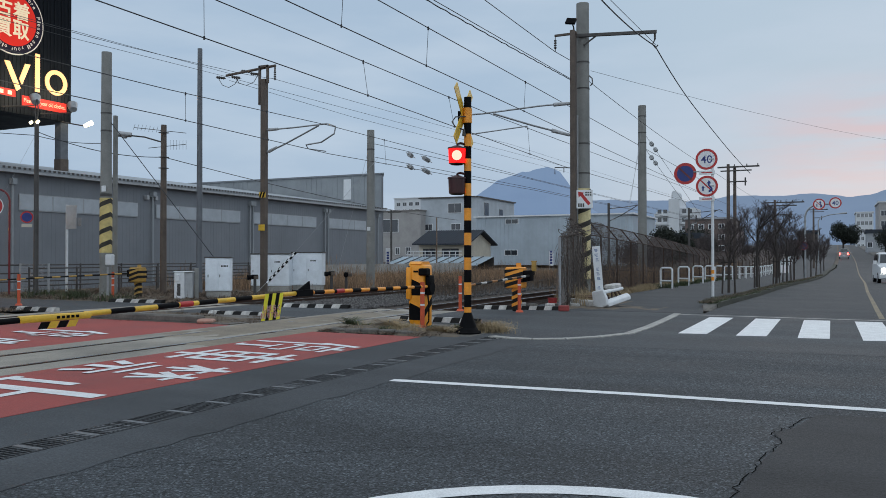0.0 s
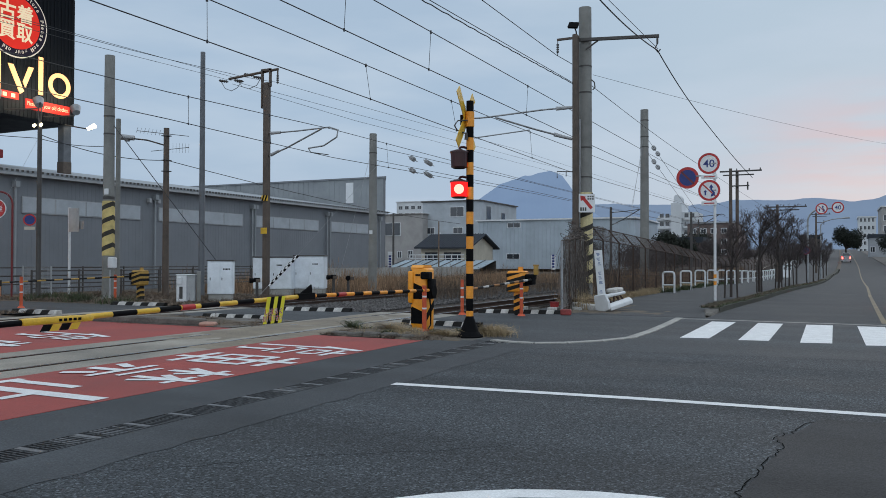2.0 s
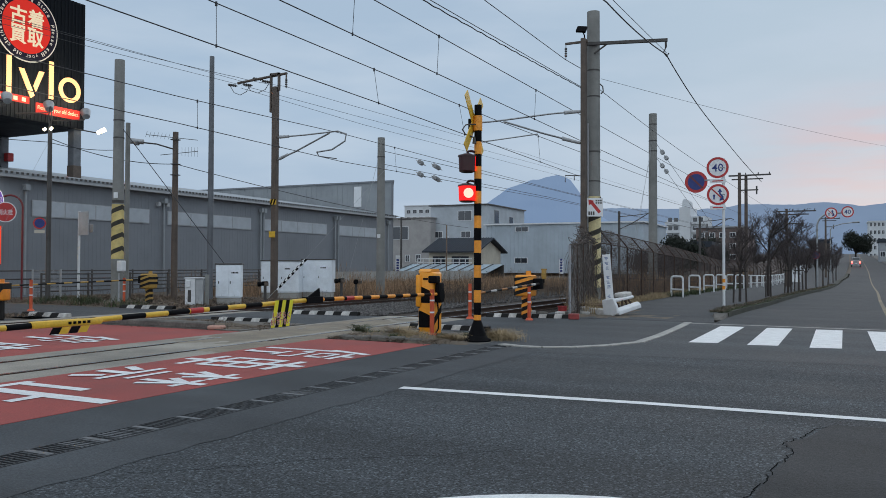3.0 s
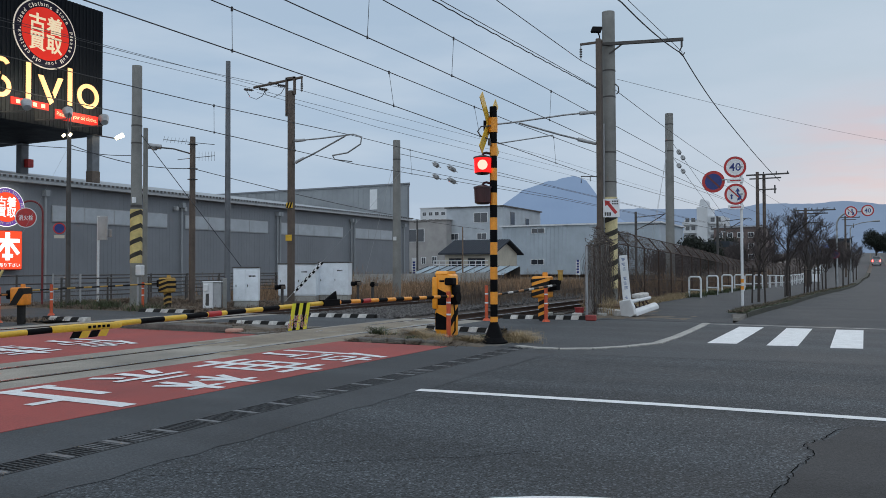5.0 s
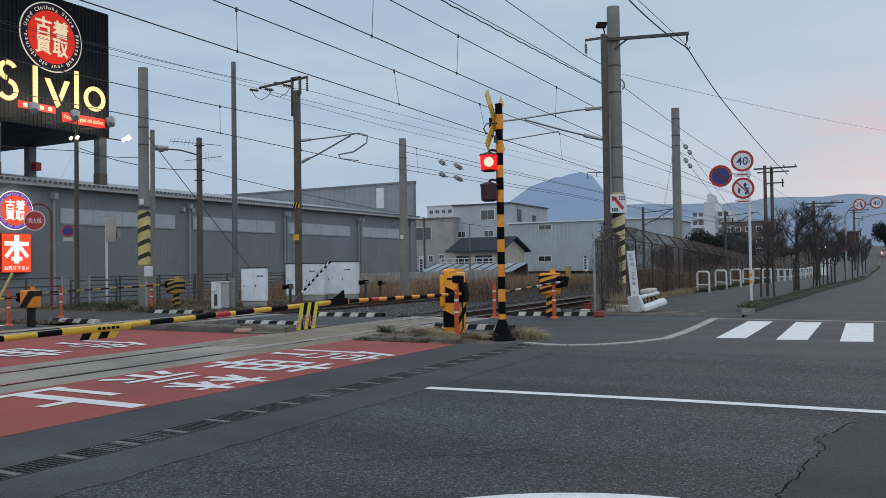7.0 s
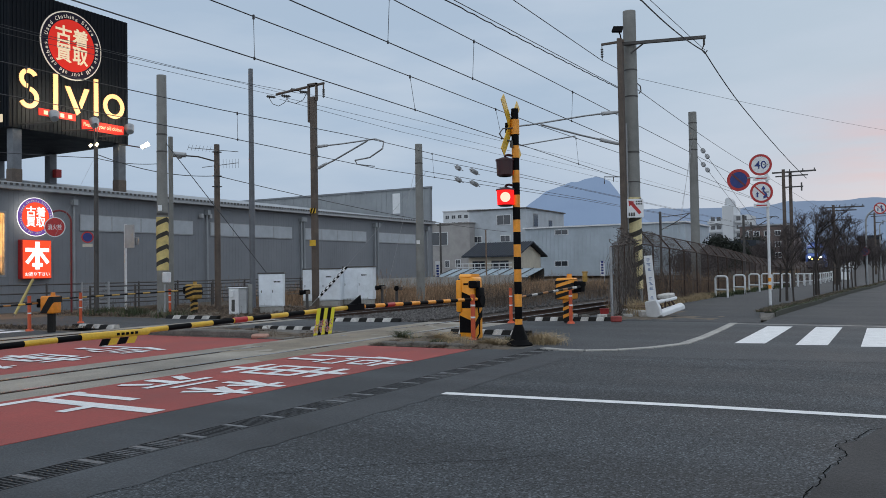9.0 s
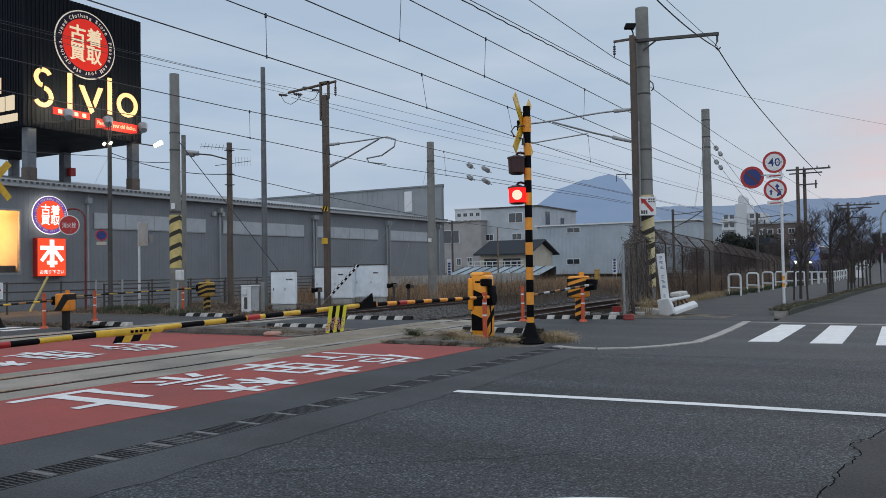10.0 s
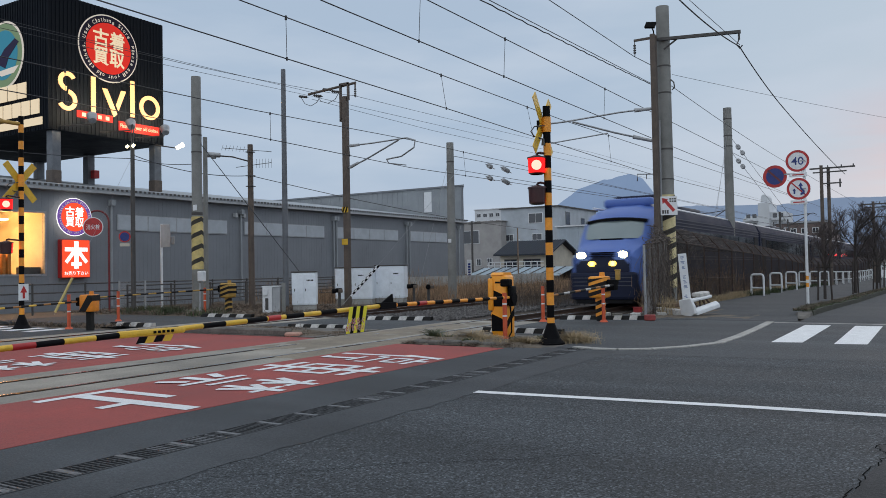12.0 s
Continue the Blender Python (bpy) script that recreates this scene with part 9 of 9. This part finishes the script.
def build_train():
    root = thing("train", "blue limited express train with bright headlamps", "train")
    L, half = 20.0, 1.37
    for c in range(6):
        y0 = 0.0 if c == 0 else c * (L + 0.5)
        y1 = y0 + L
        bm = bmesh.new()
        secs = []
        if c == 0:
            for y, hw, z0, z1, sh in ((0.00, 0.95, 0.45, 1.62, 0.15), (0.08, 1.08, 0.38, 1.78, 0.2), (0.35, 1.17, 0.32, 1.95, 0.22), (0.75, 1.25, 0.30, 2.12, 0.22), (1.0, 1.29, 0.30, 2.26, 0.2), (1.2, 1.31, 0.30, 2.56, 0.25), (1.42, 1.33, 0.30, 2.88, 0.3), (1.65, 1.34, 0.30, 3.10, 0.35), (2.2, 1.36, 0.30, 3.38, 0.35), (3.2, half, 0.30, 3.58, 0.35)):
                secs.append(body_section(y, hw, z0, z1, sh))
        else:
            secs.append(body_section(y0, half, 0.30, 3.58))
        secs.append(body_section(y1, half, 0.30, 3.58))
        nose = c == 0
        loft(bm, secs, lambda j, i: 0 if (nose and j <= 9) else (2 if i == 6 else 1), 1)
        car = part("car_body", bm, [M_TRAINBLUE, M_TRAINSIDE, M_TRAINROOF], root, "bright blue rounded nose and body" if nose else "dark blue coach body", smooth=True)
        for s in (1, -1):
            a = y0 + (3.6 if nose else 1.6)
            n = 8 if nose else 9
            w = (y1 - 1.6 - a) / n
            for k in range(n):
                x0, x1 = s * (half - 0.028), s * (half + 0.006)
                bm = bmesh.new()
                box(bm, min(x0, x1), max(x0, x1), a + w * k + 0.08, a + w * (k + 1) - 0.08, 1.85, 2.62)
                part("window", bm, M_TRANS, car, "dark tinted coach window")
            bm = bmesh.new()
            for yy in ((y1 - 1.35,) if nose else (y0 + 0.35, y1 - 1.35)):
                box(bm, min(s * (half - 0.03), s * (half + 0.008)), max(s * (half - 0.03), s * (half + 0.008)), yy, yy + 1.0, 0.75, 2.7)
                part("door", bm, M_TRAINDARK, car)
                bm = bmesh.new()
            for z in (1.52, 1.62, 2.74, 2.86, 2.98):
                box(bm, min(s * half, s * (half + 0.006)), max(s * half, s * (half + 0.006)), y0 + (2.6 if nose else 0.1), y1 - 0.1, z, z + 0.035)
            part("side_line", bm, M_TRAINROOF, car)
            bm = bmesh.new()
            tube(bm, (s * (half - 0.30), y0 + (2.2 if nose else 0.05), 3.40), (s * (half - 0.30), y1 - 0.05, 3.40), 0.05, 0.05, 6)
            part("roof_edge", bm, M_WHITE, car, "pale roof edge strip")
        bm = bmesh.new()
        for k in range(2):
            yc = y0 + 3.2 + (L - 6.4) * k
            for s in (-0.55, 0.55):
                for dy in (-1.05, 1.05):
                    tube(bm, (s - 0.06, yc + dy, 0.43), (s + 0.06, yc + dy, 0.43), 0.42, 0.42, 18)
            box(bm, -0.85, 0.85, yc - 1.5, yc + 1.5, 0.3, 0.55)
        part("bogie", bm, M_TRAINDARK, car)
        part("underframe", rbox(-1.15, 1.15, y0 + 5.0, y1 - 5.0, 0.16, 0.40, 0.03, 1), M_TRAINDARK, car)
        part("roof_box", rbox(-0.8, 0.8, y0 + 7, y0 + 10, 3.5, 3.66, 0.05, 2), M_TRAINROOF, car)
        if c > 0:
            part("gangway", rbox(-0.6, 0.6, y0 - 0.5, y0, 0.6, 3.0, 0.03, 1), M_TRAINDARK, car)
    # front details: a sloping hood, a raked windscreen under a dark visor, and four lamps
    bm = bmesh.new()
    prev = None
    for z, y, w in ((2.25, 0.97, 0.98), (2.40, 1.06, 1.01), (2.56, 1.165, 1.02), (2.72, 1.275, 1.01), (2.87, 1.385, 0.98)):
        cur = [bm.verts.new((-w, y + 0.12, z)), bm.verts.new((-w * 0.6, y + 0.0, z)), bm.verts.new((0, y - 0.03, z)), bm.verts.new((w * 0.6, y + 0.0, z)), bm.verts.new((w, y + 0.12, z))]
        if prev:
            for i in range(4):
                bm.faces.new((prev[i], prev[i + 1], cur[i + 1], cur[i]))
        prev = cur
    part("windscreen", bm, M_WINDSCREEN, root, "pale grey-green windscreen", smooth=True)
    bm = bmesh.new()
    for k in range(8):
        a, b = -1.08 + 0.27 * k, -1.08 + 0.27 * (k + 1)
        za, zb = 2.99 - 0.09 * (a / 1.08) ** 2, 2.99 - 0.09 * (b / 1.08) ** 2
        add(bm, [(a, 1.28 + 0.12 * abs(a), za - 0.10), (b, 1.28 + 0.12 * abs(b), zb - 0.10), (b, 1.62 + 0.1 * abs(b), zb - 0.08), (a, 1.62 + 0.1 * abs(a), za - 0.08), (a, 1.30 + 0.12 * abs(a), za), (b, 1.30 + 0.12 * abs(b), zb), (b, 1.66 + 0.1 * abs(b), zb + 0.02), (a, 1.66 + 0.1 * abs(a), za + 0.02)], BOXF)
    part("visor", bm, M_BLACK, root, "black visor over the windscreen")
    part("wiper_cover", rbox(-0.42, 0.42, 0.90, 1.05, 2.19, 2.26, 0.015, 1), M_BLACK, root)
    for k in range(3):
        bm = bmesh.new()
        box(bm, -0.42, 0.42, -0.03, 0.14, 1.63 + 0.062 * k, 1.66 + 0.062 * k)
        part("grille_bar", bm, M_BLACK, root)
    for s in (-1, 1):
        bm = bmesh.new()
        tube(bm, (s * 0.72, -0.02, 1.70), (s * 0.74, 0.5, 1.72), 0.155, 0.17, 18)
        pod = part("lamp_pod", bm, M_TRAINBLUE, root, smooth=True)
        bm = bmesh.new()
        disc(bm, (s * 0.72, -0.035, 1.69), (0, -1, 0), 0.115, 0.03, 20)
        part("headlamp", bm, G_HEAD, pod, "white headlamp")
        bm = bmesh.new()
        disc(bm, (s * 0.36, -0.035, 1.40), (0, -1, 0), 0.085, 0.12, 20)
        part("headlamp_low", bm, G_HEADWARM, root, "warm yellow headlamp")
        part("cab_window", rbox(min(s * 1.31, s * 1.362), max(s * 1.31, s * 1.362), 2.0, 2.75, 2.1, 2.7, 0.02, 1), M_TRANS, root, "dark cab side window")
    part("skirt", rbox(-1.14, 1.14, -0.07, 0.9, 0.20, 1.12, 0.10, 2), M_TRAINSIDE, root, "dark navy front skirt")
    for k in range(3):
        part("skirt_line", rbox(-1.0, 1.0, -0.078, -0.066, 0.66 + 0.13 * k, 0.69 + 0.13 * k, 0.003, 1), M_TRAINROOF, root)
    part("plough", rbox(-1.0, 1.0, 0.0, 0.6, 0.08, 0.24, 0.03, 2), M_TRAINDARK, root)
    part("coupler", rbox(-0.16, 0.16, -0.25, 0.1, 0.5, 0.78, 0.04, 2), M_TRAINDARK, root)
    part("roof_fairing", rbox(-0.92, 0.92, 2.7, 6.0, 3.42, 3.76, 0.13, 3), M_TRAINBLUE, root, "blue roof fairing", smooth=True)
    part("roof_unit", rbox(-0.7, 0.9, 3.3, 4.6, 3.70, 3.88, 0.06, 2), M_TRAINSIDE, root)
    return root


M_WINDSCREEN = glass("windscreen_glass", (0.22, 0.27, 0.27), 0.15)
train = build_train()


def build_car(name, label, paint, front_lamps):
    """A small upright car, its front towards -y."""
    root = thing(name, label, "car")
    bm = bmesh.new()
    secs = []
    for y, hw, z1 in ((0.0, 0.62, 0.82), (0.12, 0.70, 0.92), (0.75, 0.73, 1.02), (1.0, 0.73, 1.06), (3.2, 0.73, 1.08), (3.36, 0.68, 1.0)):
        secs.append([(hw, y, 0.24), (hw + 0.01, y, 0.55), (hw - 0.02, y, z1 - 0.06), (hw - 0.12, y, z1), (-hw + 0.12, y, z1), (-hw + 0.02, y, z1 - 0.06), (-hw - 0.01, y, 0.55), (-hw, y, 0.24)])
    loft(bm, secs)
    part("body", bm, paint, root, smooth=True)
    bm = bmesh.new()
    secs = []
    for y, hw, z1 in ((0.72, 0.66, 1.05), (1.15, 0.66, 1.56), (1.5, 0.65, 1.64), (3.0, 0.64, 1.64), (3.3, 0.66, 1.1)):
        secs.append([(hw + 0.03, y, 0.98), (hw, y, 1.12 if z1 > 1.2 else z1 - 0.01), (hw - 0.10, y, z1 - 0.05), (hw - 0.2, y, z1), (-hw + 0.2, y, z1), (-hw + 0.10, y, z1 - 0.05), (-hw, y, 1.12 if z1 > 1.2 else z1 - 0.01), (-hw - 0.03, y, 0.98)])
    loft(bm, secs)
    part("cabin", bm, paint, root, smooth=True)
    bm = bmesh.new()
    add(bm, [(-0.6, 0.735, 1.08), (0.6, 0.735, 1.08), (0.54, 1.12, 1.54), (-0.54, 1.12, 1.54)], [(0, 1, 2, 3)])
    part("windscreen", bm, M_TRANS, root)
    bm = bmesh.new()
    add(bm, [(-0.56, 3.32, 1.14), (0.56, 3.32, 1.14), (0.5, 3.07, 1.56), (-0.5, 3.07, 1.56)], [(0, 1, 2, 3)])
    part("rear_window", bm, M_TRANS, root)
    for s in (-1, 1):
        bm = bmesh.new()
        x = s * 0.672
        add(bm, [(x, 1.15, 1.10), (x, 3.0, 1.10), (x * 0.94, 2.95, 1.54), (x * 0.94, 1.4, 1.54)], [(0, 1, 2, 3)])
        part("side_window", bm, M_TRANS, root)
        bm = bmesh.new()
        tube(bm, (s * 0.52, -0.03, 0.70), (s * 0.50, 0.04, 0.70), 0.11, 0.11, 16)
        part("headlamp", bm, G_HEAD_CAR if front_lamps else M_WHITE_SIGN, root, "round headlamp")
        bm = bmesh.new()
        box(bm, s * 0.60 - 0.09, s * 0.60 + 0.09, 3.33, 3.385, 0.62, 0.92)
        part("tail_lamp", bm, G_TAIL, root, "red tail lamp")
        part("mirror", rbox(s * 0.80 - 0.09, s * 0.80 + 0.09, 0.95, 1.05, 1.05, 1.2, 0.02, 1), paint, root)
        for y in (0.6, 2.75):
            bm = bmesh.new()
            tube(bm, (s * 0.58, y, 0.28), (s * 0.735, y, 0.28), 0.28, 0.28, 20)
            wheel = part("wheel", bm, M_BLACK, root)
            bm = bmesh.new()
            tube(bm, (s * 0.70, y, 0.28), (s * 0.745, y, 0.28), 0.17, 0.16, 16)
            part("rim", bm, M_STEEL, wheel)
    part("bumper", rbox(-0.7, 0.7, -0.06, 0.1, 0.26, 0.5, 0.03, 2), paint, root)
    part("grille", rbox(-0.3, 0.3, -0.07, -0.02, 0.36, 0.46, 0.01, 1), M_BLACK, root)
    part("number_plate", rbox(-0.16, 0.16, 3.38, 3.40, 0.5, 0.62, 0.004, 1), M_WHITE_SIGN, root)
    return root


G_HEAD_CAR = glow("car_headlamp", (1.0, 0.88, 0.62), 40.0)
white_car = build_car("car", "small white car with its headlamps lit", M_WHITE, True)
far_car = build_car("car", "small dark car with red tail lamps, far down the road", M_GREYBOX, False)
far_car_2 = build_car("car", "small pale car parked far down the road", M_WHITE, False)
far_car_2.matrix_basis = pose(6.9, 112, rise(112), 0, 0, 2)
panel = thing("mesh_panel", "low pale galvanised mesh panel between two posts by the railing", "fence", pose(-25.3, 19.22, 0))
for s_ in (-1.0, 1.0):
    bm = bmesh.new()
    tube(bm, (s_ * 0.96, -s_ * 0.17, -0.05), (s_ * 0.96, -s_ * 0.17, 1.12), 0.035, 0.035, 10)
    part("post", bm, M_GREYBOX, panel)
bm = bmesh.new()
for z_ in spread(0.12, 1.06, 10):
    tube(bm, (-0.96, 0.17, z_), (0.96, -0.17, z_), 0.004, 0.004, 5)
for u_ in spread(-1, 1, 24):
    tube(bm, (u_ * 0.96, -u_ * 0.17, 0.1), (u_ * 0.96, -u_ * 0.17, 1.08), 0.003, 0.003, 5)
part("mesh", bm, M_GREYBOX, panel, "fine pale wire mesh")

white_board = thing("white_board", "small slanted white board on legs behind the guards", "sign", pose(-2.77, 58, rise(58), 0, 0, 20))
part("panel", rbox(-0.26, 0.26, -0.02, 0.02, 0.45, 0.95, 0.01, 1), M_WHITE_SIGN, white_board)
for s_ in (-0.2, 0.2):
    part("leg", rbox(s_ - 0.02, s_ + 0.02, -0.05, -0.02, 0, 0.5, 0.005, 1), M_STEEL, white_board)


# ---- what moves ----
def motions():
    span = 12.0
    # the train runs down the near track at a steady pace
    rows = []
    for k in range(25):
        t = span * k / 24
        y = 25.35 + 31.9 * (span - t)
        rows.append((t, pose(-9.41, y, rise(y + 6) + 0.01)))
    walk(train, rows)
    # the warning lamps light in turn
    turns = (0.22, 0.82, 1.40, 2.04, 2.64, 3.25, 3.85, 4.46, 5.06, 5.66, 6.27, 6.87, 7.48, 8.08, 8.68, 9.29, 9.88, 10.52, 11.08, 11.70)
    for lens, p, phase in FLASHERS:
        base = -66 if phase or p.x < 0 else -31
        front = phase == 0
        keys = [(0.0, 0 if front else 180)]
        for t in turns:
            a, b = (0, 180) if front else (180, 0)
            for j in range(4):
                keys.append((t + j / FPS, a + (b - a) * j / 3))
            front = not front
        keys.append((span, 0 if front else 180))
        walk(lens, [(t, Matrix.Translation(p) @ Matrix.Rotation(radians(base + a), 4, "Z")) for t, a in keys])
    # the white car comes down the road and leaves, the dark one drives off
    walk(white_car, [(t, pose(x, y, rise(y), 0, 0, 3)) for t, x, y in ((0, 3.0, 48), (0.5, 2.75, 42.5), (1.0, 2.5, 36.5), (1.5, 2.4, 30.0), (2.0, 2.5, 23), (3.0, 3.0, 8), (4.0, 3.3, -8), (12, 3.6, -120))])
    walk(far_car, [(t, pose(x, y, rise(y), 0, 0, 179)) for t, x, y in ((0, 2.0, 150), (3, 2.05, 158), (6, 2.1, 166), (9, 2.2, 176), (12, 2.4, 190))])


motions()
